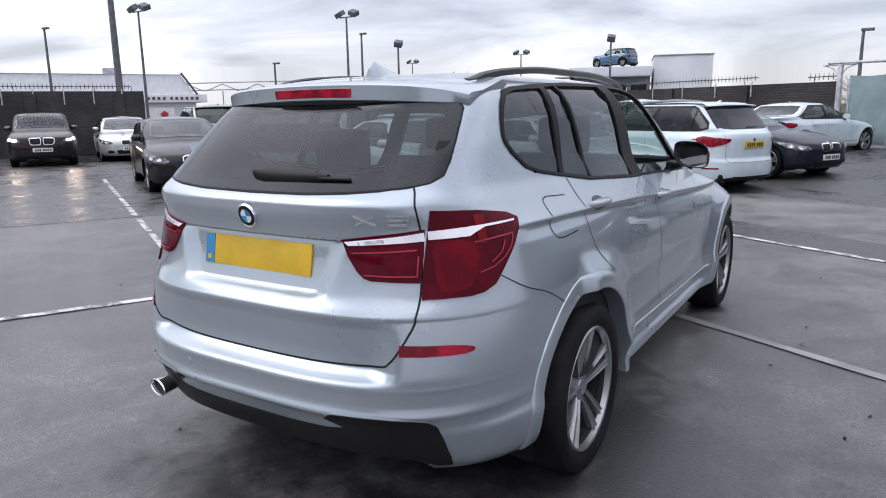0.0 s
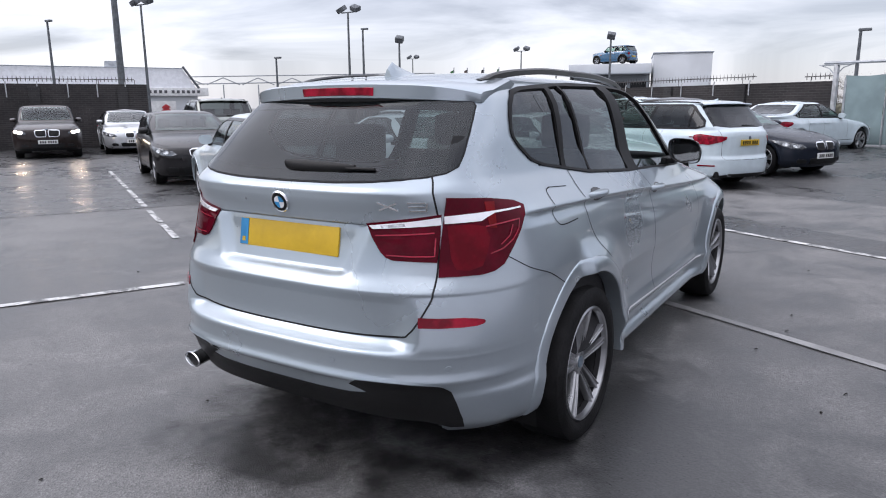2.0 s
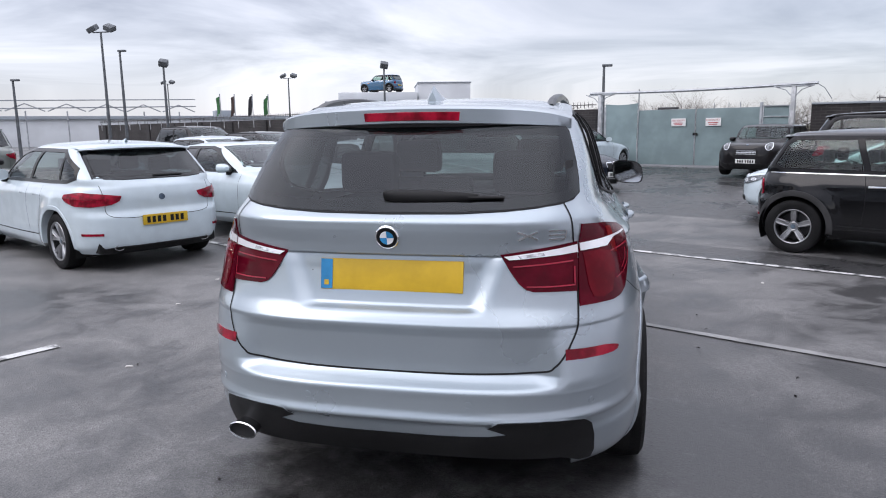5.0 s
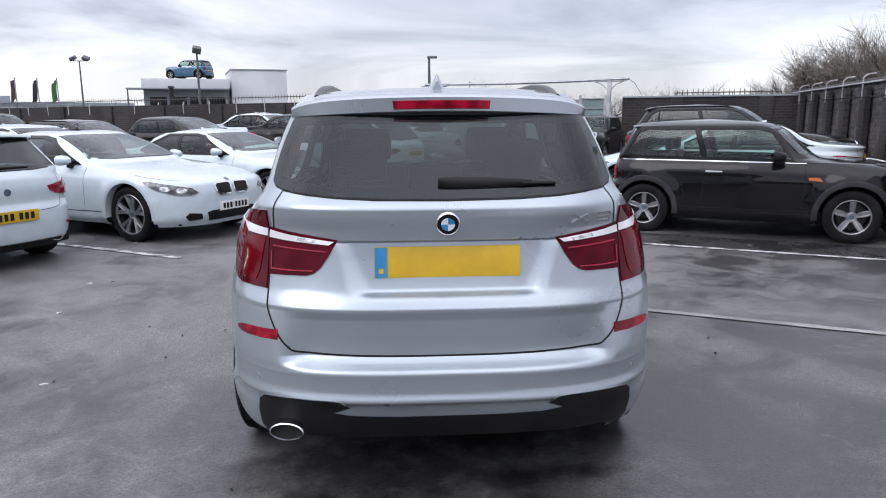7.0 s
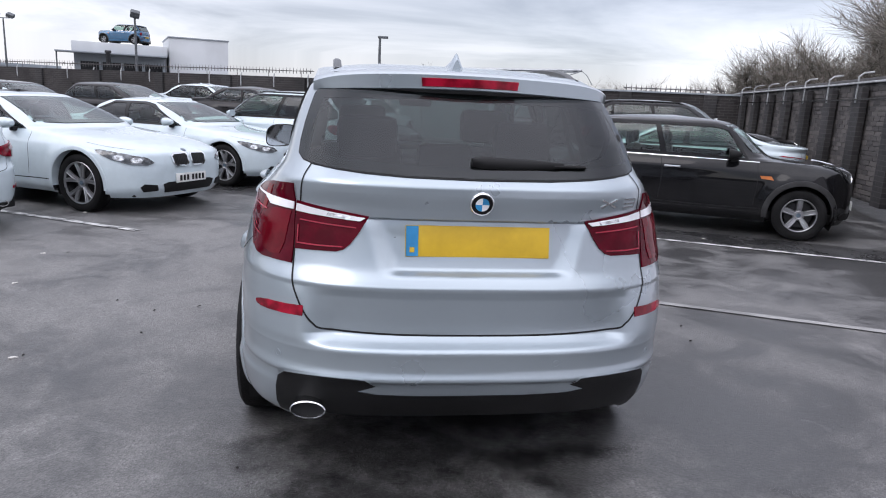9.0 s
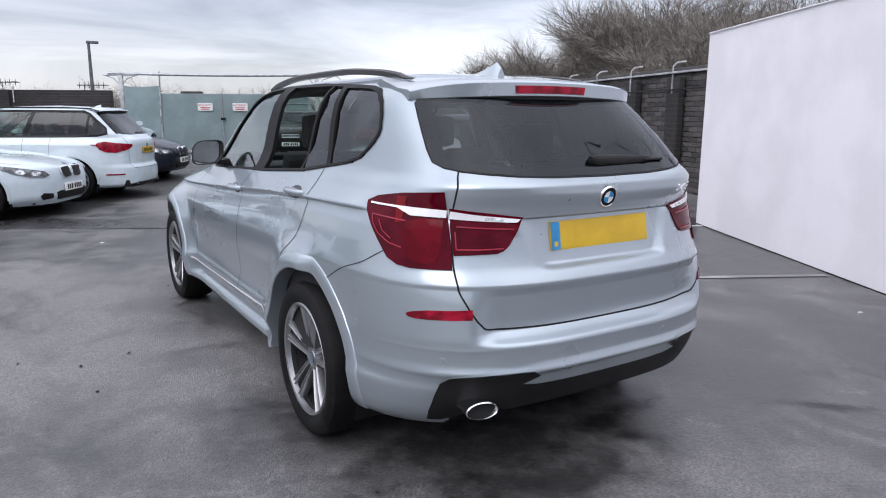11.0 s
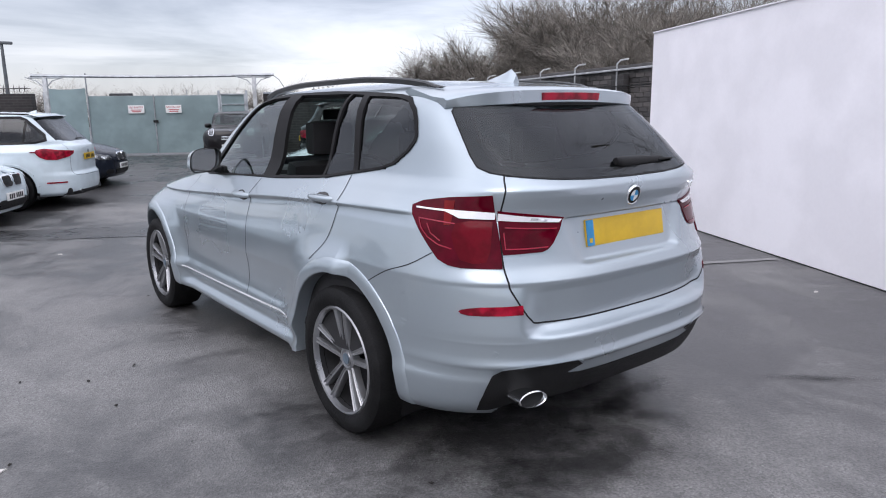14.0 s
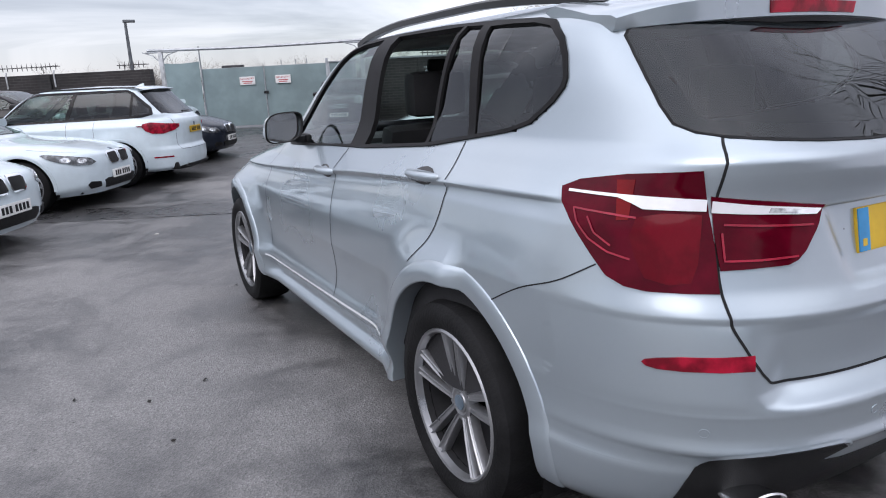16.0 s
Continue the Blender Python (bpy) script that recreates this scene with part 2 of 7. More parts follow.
GREEN_CAR = mat("grey green car paint", (0.20, 0.22, 0.20), 0.3, 0.4, coat=1.0, var=0.05)
SILVERPAINT = mat("glacier silver paint", (0.375, 0.430, 0.468), 0.29, 0.62, coat=1.0, var=0.012, scale=2)

# ---- mesh helpers ----
SITE = Matrix.Rotation(radians(-29), 4, "Z")


def obj(name, bm, material, smooth=True, angle=35):
    if smooth:
        ca = math.cos(radians(angle))
        for f in bm.faces:
            f.smooth = True
        for e in bm.edges:
            if len(e.link_faces) == 2 and e.link_faces[0].normal.dot(e.link_faces[1].normal) < ca:
                e.smooth = False
    me = bpy.data.meshes.new(name)
    bm.to_mesh(me)
    bm.free()
    me.materials.append(material)
    return new(name, me)


def part(name, bm, material, parent, label="", smooth=True, angle=35):
    """Links a bmesh as one mesh object under a thing or under a part."""
    bm.normal_update()
    o = obj(name, bm, material, smooth, angle)
    o.parent = parent
    if label:
        o["label"] = label
    return o


def thing(name, m, label, category, group="", kind=""):
    e = new(name)
    e.matrix_world = m
    return tagged(e, label, category, group, kind)


def box(bm, x0, x1, y0, y1, z0, z1, bevel=0.0, m=None, seg=2):
    vs = [bm.verts.new((x, y, z)) for x in (x0, x1) for y in (y0, y1) for z in (z0, z1)]
    fs = [bm.faces.new([vs[i] for i in q]) for q in ((0, 1, 3, 2), (4, 6, 7, 5), (0, 4, 5, 1), (2, 3, 7, 6), (0, 2, 6, 4), (1, 5, 7, 3))]
    if bevel:
        es = list({e for f in fs for e in f.edges})
        r = bmesh.ops.bevel(bm, geom=es, offset=bevel, segments=seg, affect="EDGES", profile=0.6)
        vs = list({v for f in r["faces"] for v in f.verts} | {v for v in vs if v.is_valid})
    if m:
        bmesh.ops.transform(bm, matrix=m, verts=vs)
    return vs


def grid(bm, rows, close=False):
    """Quads between rows of points of equal length."""
    vr = [[bm.verts.new(p) for p in row] for row in rows]
    for a, b in zip(vr, vr[1:]):
        n = len(a)
        for i in range(n if close else n - 1):
            j = (i + 1) % n
            try:
                bm.faces.new((a[i], a[j], b[j], b[i]))
            except ValueError:
                pass
    return vr


def tube(bm, pts, r, n=8, caps=True):
    pts = [Vector(p) for p in pts]
    rows = []
    for i, p in enumerate(pts):
        d = (pts[min(i + 1, len(pts) - 1)] - pts[max(i - 1, 0)]).normalized()
        q = d.to_track_quat("Z", "Y")
        rr = r[i] if isinstance(r, (list, tuple)) else r
        rows.append([p + q @ Vector((rr * math.cos(a), rr * math.sin(a), 0)) for a in (2 * math.pi * k / n for k in range(n))])
    vr = grid(bm, rows, True)
    if caps:
        bm.faces.new(list(reversed(vr[0])))
        bm.faces.new(vr[-1])


def lathe(bm, prof, n=40, axis="X"):
    """Revolve (offset along the axis, radius) about the x axis."""
    rows = [[(o, r * math.cos(a), r * math.sin(a)) for o, r in prof] for a in (2 * math.pi * k / n for k in range(n))]
    rows.append(rows[0])
    grid(bm, rows)
    bmesh.ops.remove_doubles(bm, verts=bm.verts, dist=1e-5)


def curve(xs, ys):
    """Smooth interpolation without overshoot."""
    xs, ys = np.array(xs, float), np.array(ys, float)
    h = np.diff(xs); d = np.diff(ys) / h
    m = np.zeros_like(ys)
    for i in range(1, len(xs) - 1):
        if d[i - 1] * d[i] > 0:
            w1, w2 = 2 * h[i] + h[i - 1], h[i] + 2 * h[i - 1]
            m[i] = (w1 + w2) / (w1 / d[i - 1] + w2 / d[i])
    m[0], m[-1] = d[0], d[-1]

    def f(x):
        x = min(max(x, xs[0]), xs[-1])
        i = min(int(np.searchsorted(xs, x, "right")) - 1, len(xs) - 2)
        t = (x - xs[i]) / h[i]
        return float((1 + 2 * t) * (1 - t) ** 2 * ys[i] + t * (1 - t) ** 2 * h[i] * m[i] + t * t * (3 - 2 * t) * ys[i + 1] + t * t * (t - 1) * h[i] * m[i + 1])
    return f


def mirror_bm(bm):
    """Adds the mirror image in x."""
    g = bmesh.ops.duplicate(bm, geom=bm.verts[:] + bm.edges[:] + bm.faces[:])
    nv = [e for e in g["geom"] if isinstance(e, bmesh.types.BMVert)]
    nf = [e for e in g["geom"] if isinstance(e, bmesh.types.BMFace)]
    for v in nv:
        v.co.x = -v.co.x
    bmesh.ops.reverse_faces(bm, faces=nf)
    bmesh.ops.remove_doubles(bm, verts=bm.verts, dist=1e-5)


def ground_z(u, v):
    """The yard rises gently towards its gates."""
    t = min(max((v - 6.5) / 11.1, 0), 1)
    return 0.33 * t * t * (3 - 2 * t)


def site_pose(u, v, turn=0.0, z=None):
    """A pose in yard coordinates; turn 0 heads along +v."""
    return SITE @ pose(u, v, ground_z(u, v) if z is None else z, 0, 0, turn)


# ---- wheels ----
WHEELS = {}


def make_wheel_meshes(style, R, width, rim_r):
    """Meshes of hub, tyre and rim; outer face towards +x."""
    key = (style, R, width, rim_r)
    if key in WHEELS:
        return WHEELS[key]
    h = width / 2
    bm = bmesh.new()
    s = R - rim_r
    lathe(bm, [(-h * .8, rim_r), (-h, rim_r + .3 * s), (-h * .98, rim_r + .7 * s), (-h * .86, R - .008), (-h * .6, R), (h * .6, R), (h * .86, R - .008), (h * .99, rim_r + .68 * s), (h * 1.0, rim_r + .3 * s), (h * .86, rim_r - .002), (h * .5, rim_r - .02)], 48)
    ty = bm
    bm = bmesh.new()
    lathe(bm, [(h * .88, rim_r + .002), (h * .93, rim_r - .004), (h * .9, rim_r - .012), (h * .72, rim_r - .018)], 48)
    hub_x = h * .55
    if style == "twin":
        nsp, pair = 5, 0.2
    elif style == "five":
        nsp, pair = 5, 0.0
    elif style == "mstar":
        nsp, pair = 5, 0.27
    else:
        nsp, pair = 8, 0.0
    for k in range(nsp):
        a0 = 2 * math.pi * k / nsp + math.pi / 2
        for sgn in ((-1, 1) if pair else (0,)):
            pts = []
            for t in (0.0, 0.2, 0.4, 0.6, 0.8, 1.0):
                r = .034 + t * (rim_r - .046)
                if style == "mstar":
                    lat = sgn * (.017 + .024 * t ** 1.2)
                    a = a0 + math.atan2(lat, r)
                    r = math.hypot(r, lat) if t < 1 else r
                else:
                    a = a0 + sgn * (pair * (0.25 + 1.0 * t ** 1.0))
                pts.append((r, a, t))
            w = (.0112 if style == "mstar" else .018 if pair else (.027 if style == "five" else .022))
            rows = []
            for r, a, t in pts:
                ww = w * (.95 + .35 * t) if style != "five" else w * (.8 + .4 * math.sin(math.pi * min(1, t * .8)))
                c, sn = math.cos(a), math.sin(a)
                xo = hub_x + .012 * math.sin(math.pi * t) + (h * .84 - hub_x) * t ** 2
                sec = [(xo - .035, -ww * 1.15), (xo - .004, -ww), (xo, -ww * .86), (xo, -ww * .62), (xo - .006, -ww * .4), (xo - .006, ww * .4), (xo, ww * .62), (xo, ww * .86), (xo - .004, ww), (xo - .035, ww * 1.15)]
                rows.append([(x, r * c - q * sn, r * sn + q * c) for x, q in sec])
            grid(bm, rows)
    lathe(bm, [(hub_x - .03, .066), (hub_x + .002, .056), (hub_x + .006, .045), (hub_x + .002, .036), (hub_x + .006, .034), (hub_x + .008, .0)], 24)
    for k in range(5):
        a = 2 * math.pi * (k + .5) / 5 + math.pi / 2
        tube(bm, [(hub_x - .02, .056 * math.cos(a), .056 * math.sin(a)), (hub_x + .004, .056 * math.cos(a), .056 * math.sin(a))], .009, 6)
    bm.normal_update()
    rim = bm
    bm = bmesh.new()
    lathe(bm, [(-.06, rim_r * .28), (-.02, rim_r * .28), (-.02, rim_r * .78), (-.045, rim_r * .78), (-.045, rim_r * .28)], 32)
    lathe(bm, [(-h * .75, 0.001), (-h * .75, rim_r - .02), (h * .72, rim_r - .018)], 32)
    disc = bm
    out = []
    for nm, b, m in (("wheel", disc, ALLOY_DARK), ("tyre", ty, TYRE), ("rim", rim, ALLOY)):
        bmesh.ops.recalc_face_normals(b, faces=b.faces)
        o = obj(nm, b, m)
        out.append(o.data)
        bpy.data.objects.remove(o)
    WHEELS[key] = out
    return out


def add_wheels(parent, style, R, width, rim_r, track, ys):
    for y in ys:
        for sx in (1, -1):
            hub_d, ty_d, rim_d = make_wheel_meshes(style, R, width, rim_r)
            w = new("wheel", hub_d)
            w.parent = parent
            w.matrix_local = pose(sx * (track / 2), y, R, 0, 0, 0 if sx > 0 else 180)
            for nm, d in (("tyre", ty_d), ("rim", rim_d)):
                o = new(nm, d)
                o.parent = w
            if "cap" not in WHEELS:
                bm = bmesh.new()
                lathe(bm, [(.0, .027), (.004, .026), (.005, .0)], 20)
                c = obj("hub_cap", bm, mat("hub cap blue", (0.10, 0.14, 0.18), 0.3, coat=0.3))
                WHEELS["cap"] = c.data
                bpy.data.objects.remove(c)
            o = new("hub_cap", WHEELS["cap"])
            o.parent = w
            o.location = (width / 2 * .55 + .006, 0, 0)

# ---- shaping skins of cars ----
def sstep(a, b, x):
    t = min(max((x - a) / (b - a), 0), 1)
    return t * t * (3 - 2 * t)


def grow(poly, d):
    """The polygon moved outwards by d."""
    n = len(poly)
    area = sum(poly[i - 1][0] * poly[i][1] - poly[i][0] * poly[i - 1][1] for i in range(n))
    s = 1 if area > 0 else -1
    out = []
    for i in range(n):
        p, q, r = Vector(poly[i - 1]), Vector(poly[i]), Vector(poly[(i + 1) % n])
        a, b = (q - p).normalized(), (r - q).normalized()
        m = Vector((a.y, -a.x)) * s + Vector((b.y, -b.x)) * s
        m = m / max(m.length_squared / 2, .6)
        out.append(tuple(q + m * d))
    return out


def clip(poly, a, b, c):
    """The part of the polygon where a*u + b*v > c."""
    out = []
    for i in range(len(poly)):
        p, q = poly[i - 1], poly[i]
        fp, fq = a * p[0] + b * p[1] - c, a * q[0] + b * q[1] - c
        if (fp > 0) != (fq > 0):
            t = fp / (fp - fq)
            out.append((p[0] + (q[0] - p[0]) * t, p[1] + (q[1] - p[1]) * t))
        if fq > 0:
            out.append(q)
    return out


def inside(poly, u, v):
    n, c = len(poly), False
    for i in range(n):
        (x0, y0), (x1, y1) = poly[i], poly[i - 1]
        if (y0 > v) != (y1 > v) and u < (x1 - x0) * (v - y0) / (y1 - y0) + x0:
            c = not c
    return c


def ribbon(bm, pts, nrm, w):
    """A strip of width w along points that lie on a surface."""
    rows = []
    for i, p in enumerate(pts):
        d = (pts[min(i + 1, len(pts) - 1)] - pts[max(i - 1, 0)]).normalized()
        s = nrm[i].cross(d).normalized() * w / 2
        rows.append([p - s, p, p + s])
    grid(bm, rows)


class Skin:
    """A car's half skin, to lay plates and lines on it by 2D outlines."""

    def __init__(self, verts, faces, rear_axis, front_axis, zmin):
        from mathutils.bvhtree import BVHTree
        self.tree = BVHTree.FromPolygons(verts, faces)
        self.ra, self.fa, self.zmin = rear_axis, front_axis, zmin

    def cast(self, o, d):
        hit, n, i, _ = self.tree.ray_cast(Vector(o), Vector(d))
        if hit is None:
            hit, n, i, _ = self.tree.find_nearest(Vector(o))
        if n.dot(Vector(d)) > 0:
            n = -n
        return hit, n

    def side(self, y, z):
        return self.cast((3, y, max(z, self.zmin)), (-1, 0, 0))

    def ends(self, x, z, y, dy):
        p, n = self.cast((max(abs(x), .003), y, max(z, self.zmin)), (0, dy, 0))
        p.x = abs(x) if abs(x) < .003 else p.x
        if x < 0:
            p, n = Vector((-p.x, p.y, p.z)), Vector((-n.x, n.y, n.z))
        return p, n

    def rear(self, x, z):
        return self.ends(x, z, -4, 1)

    def front(self, x, z):
        return self.ends(x, z, 7, -1)

    def rcorner(self, a, z):
        s, c = math.sin(radians(a)), math.cos(radians(a))
        return self.cast((self.ra[0] + 3 * s, self.ra[1] - 3 * c, max(z, self.zmin)), (-s, c, 0))

    def fcorner(self, a, z):
        s, c = math.sin(radians(a)), math.cos(radians(a))
        return self.cast((self.fa[0] + 3 * s, self.fa[1] + 3 * c, max(z, self.zmin)), (-s, -c, 0))

    def patch(self, name, loops, mp, material, parent, off=.003, step=.03, depth=.006, sx=1, label="", su=1.0):
        """A skin-hugging plate cut to 2D loops (first the outline, then holes)."""
        bm = bmesh.new()
        for lp in loops:
            vs = [bm.verts.new((u * su, v, 0)) for u, v in lp]
            for a, b in zip(vs, vs[1:] + vs[:1]):
                bm.edges.new((a, b))
        bmesh.ops.triangle_fill(bm, use_beauty=True, use_dissolve=False, edges=bm.edges[:])
        xs = [v.co.x for v in bm.verts]
        ys = [v.co.y for v in bm.verts]
        for lo, hi, no in ((min(xs), max(xs), (1, 0, 0)), (min(ys), max(ys), (0, 1, 0))):
            k = lo + step
            while k < hi:
                bmesh.ops.bisect_plane(bm, geom=bm.verts[:] + bm.edges[:] + bm.faces[:], plane_co=Vector(no) * k, plane_no=no)
                k += step
        bmesh.ops.triangulate(bm, faces=[f for f in bm.faces if len(f.verts) > 4])
        edge = [e for e in bm.edges if len(e.link_faces) == 1]
        base = {v: mp(v.co.x / su, v.co.y) for v in bm.verts}
        if depth:
            r = bmesh.ops.extrude_edge_only(bm, edges=edge)
            for v in [g for g in r["geom"] if isinstance(g, bmesh.types.BMVert)]:
                p, n = mp(v.co.x / su, v.co.y)
                v.co = p + n * (off - depth)
        for v, (p, n) in base.items():
            v.co = p + n * off
        bmesh.ops.recalc_face_normals(bm, faces=bm.faces)
        bm.normal_update()
        some = max(base, key=lambda v: len(v.link_faces))
        if sum((f.normal for f in some.link_faces), Vector()).dot(base[some][1]) < 0:
            bmesh.ops.reverse_faces(bm, faces=bm.faces)
        if sx < 0:
            for v in bm.verts:
                v.co.x = -v.co.x
            bmesh.ops.reverse_faces(bm, faces=bm.faces)
        return part(name, bm, material, parent, label, angle=50)

    def seam(self, name, pts, mp, material, parent, w=.005, sx=1, n=8, off=.0012):
        """A thin line laid along 2D points on the skin."""
        fx = [Vector((u, v, 0)) for u, v in pts]
        dense = []
        for i in range(len(fx) - 1):
            p0, p1, p2, p3 = fx[max(i - 1, 0)], fx[i], fx[i + 1], fx[min(i + 2, len(fx) - 1)]
            for k in range(n):
                t = k / n
                dense.append(.5 * ((2 * p1) + (p2 - p0) * t + (2 * p0 - 5 * p1 + 4 * p2 - p3) * t * t + (3 * p1 - p0 - 3 * p2 + p3) * t ** 3))
        dense.append(fx[-1])
        hits = [mp(p.x, p.y) for p in dense]
        bm = bmesh.new()
        ribbon(bm, [h[0] + h[1] * off for h in hits], [h[1] for h in hits], w)
        if sx < 0:
            for v in bm.verts:
                v.co.x = -v.co.x
        bm.normal_update()
        return part(name, bm, material, parent)


SEAM = mat("panel gap", (0.006, 0.006, 0.007), 0.8)

# ---- parked cars ----
KINDS = dict(
    hatch=dict(L=4.32, wb=2.69, fo=.80, W=.885, H=1.43, belt=.93, nose=.72, hood=.97, gb=-.70, rr=-.30, rf=1.22, ws=2.08, R=.316, style="twin", deck=None, tumble=.25),
    city=dict(L=3.50, wb=2.36, fo=.62, W=.855, H=1.44, belt=.915, nose=.85, hood=.965, gb=-.42, rr=-.20, rf=1.50, ws=1.95, R=.312, style="five", deck=None, tumble=.19),
    sedan=dict(L=4.62, wb=2.81, fo=.79, W=.905, H=1.43, belt=.94, nose=.70, hood=.95, gb=-.42, rr=.25, rf=1.36, ws=2.22, R=.33, style="twin", deck=1.04, tumble=.27),
    coupe=dict(L=4.80, wb=2.84, fo=.85, W=.935, H=1.385, belt=.905, nose=.73, hood=.95, gb=-.52, rr=.22, rf=1.26, ws=2.16, R=.345, style="twin", deck=1.00, tumble=.30),
    suv=dict(L=4.89, wb=2.93, fo=.88, W=.965, H=1.75, belt=1.14, nose=.90, hood=1.15, gb=-.90, rr=-.50, rf=1.55, ws=2.34, R=.375, style="twin", deck=None, tumble=.25),
    small_suv=dict(L=4.45, wb=2.67, fo=.84, W=.91, H=1.60, belt=1.03, nose=.86, hood=1.08, gb=-.74, rr=-.45, rf=1.40, ws=2.08, R=.345, style="twin", deck=None, tumble=.23),
    estate=dict(L=4.63, wb=2.81, fo=.79, W=.905, H=1.45, belt=.94, nose=.70, hood=.95, gb=-.80, rr=-.48, rf=1.36, ws=2.22, R=.33, style="twin", deck=None, tumble=.27),
)
BADGE = mat("badge blue", (0.07, 0.10, 0.14), 0.3, coat=0.3)
HEADLAMP = mat("headlamp lens", (0.12, 0.13, 0.14), 0.06, 0.3, coat=1.0, var=0.35, scale=16)
ORANGE = mat("side repeater", (0.55, 0.16, 0.03), 0.3)
CLADDING = mat("grey cladding plastic", (0.030, 0.030, 0.031), 0.6)


def parked_car(kind, m, paint, label, lit=False, name="car", group="parked cars", roof=None, scale=1.0):
    """A car with its rear axle at the pose's origin, heading +y."""
    sp = KINDS[kind]
    car = thing(name, m @ Matrix.Diagonal((scale, scale, scale, 1)), label, "car", group)
    W, H, R, wb = sp["W"], sp["H"], sp["R"], sp["wb"]
    ro, yf = sp["L"] - wb - sp["fo"], wb + sp["fo"]
    belt, nose, hood, ws, gb, rr, rf, deck = (sp[k] for k in ("belt", "nose", "hood", "ws", "gb", "rr", "rf", "deck"))
    city = kind == "city"
    tall = kind in ("suv", "small_suv")
    ymid = (rf + rr) / 2 + .05
    zb = .20 if not tall else .24
    gz = (deck or belt) + .02
    if deck:
        lr = curve([zb, .30, .48, .60, .68, deck - .12, deck - .03, deck, deck + .03, H - .09, H - .05, H - .02, H], [ro - .12, ro - .03, ro, ro - .005, ro - .045, ro - .06, ro - .05, ro - .12, -gb, -rr, -rr - .12, -rr - .4, -ymid])
    else:
        lr = curve([zb, .30, .48, .60, .68, belt - .14, belt - .02, gz + .04, H - .10, H - .055, H - .02, H], [ro - .12, ro - .03, ro, ro - .005, ro - .05, ro - .04, ro - .06, -gb, -rr, -rr - .02, -rr - .4, -ymid])
    t = 1 - sp["tumble"]
    hw = curve([zb, .28, .36, .5, .66, belt - .16, belt - .13, belt - .04, belt + .02, (belt + H) / 2, H - .10, H - .06, H - .025, H], [W * k for k in (.90, .965, .975, .985, .99, .985, .985, .955, .915, (.915 + t) / 2 + .02, t, t - .07, t - .30, .005)])
    fr = curve([zb, .34, .5, nose - .02, nose + .03, (nose + hood) / 2 + .03, hood - .03, hood, hood + .035, H - .08, H - .045, H - .02, H], [yf - .07, yf, yf, yf - .045, yf - .14, (yf - .14 + ws + .25) / 2 + .08, ws + .35, ws + .08, ws, rf, rf - .12, rf - .45, ymid + .01])
    fq = curve([zb, nose, hood - .04, hood + .03, H - .08, H], [.72, .78, .70, .5, .42, .01])

    def outline(c, z):
        l, f, q, w = lr(z), fr(z), fq(z), hw(z)
        n = 3.4 + 1.2 * sstep(belt, belt + .1, z)
        y0 = min(.05, f - q - .02) if z < H - .07 else min(ymid, (f - l) / 2)
        y0 = max(y0, -l + .02)
        y1 = max(f - q, y0 + .004)
        if c <= 1:
            a = c * math.pi / 2
            x, y = w * math.sin(a) ** (2 / n), y0 - (l + y0) * max(math.cos(a), 0) ** (2 / n)
        elif c <= 2:
            x, y = w, y0 + (c - 1) * (y1 - y0)
        else:
            a = (c - 2) * math.pi / 2
            x, y = w * max(math.cos(a), 0) ** (2 / 3.1), y1 + (f - y1) * math.sin(a) ** (2 / 3.1)
        if 1 <= c < 2.4 and z < belt - .05:
            x += .03 * max(1 - sstep(R + .07, R + .26, math.hypot(y - yc, z - R)) for yc in (0, wb))
        if z > belt - .2 and y > 1.0:
            x *= 1 - .05 * sstep(belt - .2, belt, z) * sstep(1.0, ws + .2, y)
        return x, y
    zs = list(np.arange(zb, belt - .16, .022)) + list(np.arange(belt - .16, belt + .16, .012)) + list(np.arange(belt + .16, H - .12, .028)) + list(np.arange(H - .12, H - .01, .01)) + [H - .008, H - .005, H - .002, H]
    cs = [(i / 26) ** .9 for i in range(26)] + [1 + i / 70 for i in range(70)] + [2 + i / 24 for i in range(25)]
    A = np.array([[(*outline(c, float(z)), float(z)) for c in cs] for z in zs])
    nz, nc = len(zs), len(cs)
    verts = [Vector(p) for p in A.reshape(-1, 3)]
    faces = [(r * nc + i, r * nc + i + 1, (r + 1) * nc + i + 1, (r + 1) * nc + i) for r in range(nz - 1) for i in range(nc - 1)]
    sk = Skin(verts, faces, (W * .35, -.15), (W * .35, yf - .95), zb + .005)
    N = np.cross(np.gradient(A, axis=1), np.gradient(A, axis=0))
    N[:, 0, 0] = 0
    N[:, -1, 0] = 0
    N /= np.linalg.norm(N, axis=2, keepdims=True) + 1e-12
    N[-1, :] = (0, 0, 1)
    # openings
    zl, zt = belt + .035, H - .105
    ra = rr + (.24 if deck is None else .10)
    rl = gb + (.34 if deck is None else .32)
    if city:
        rl, ra = gb + .16, rr + .12
    DLO = [(ws - .24, zl - .01), (ws - .6, zl), (rl + .5, zl + .01), (rl + .1, zl + .02), (rl - .02, zl + .07), (ra - .06, zt - .06), (ra + .04, zt - .005), ((ra + rf) / 2, zt), (rf - .22, zt), (rf - .04, zt - .035)]
    if not city and not deck:
        DLO[4:6] = [(rl - .06, zl + .06), (rl - .03, zl + .16), (ra - .06, zt - .05)]
    wf = [(0, hood + .055), (W * .45, hood + .05), (W * .76, hood + .06), (W * (t - .10), H - .10), (W * .4, H - .088), (0, H - .085)]
    wf = wf + [(-x, z) for x, z in reversed(wf[1:-1])]
    glo = gz + .055 if deck is None else deck + .05
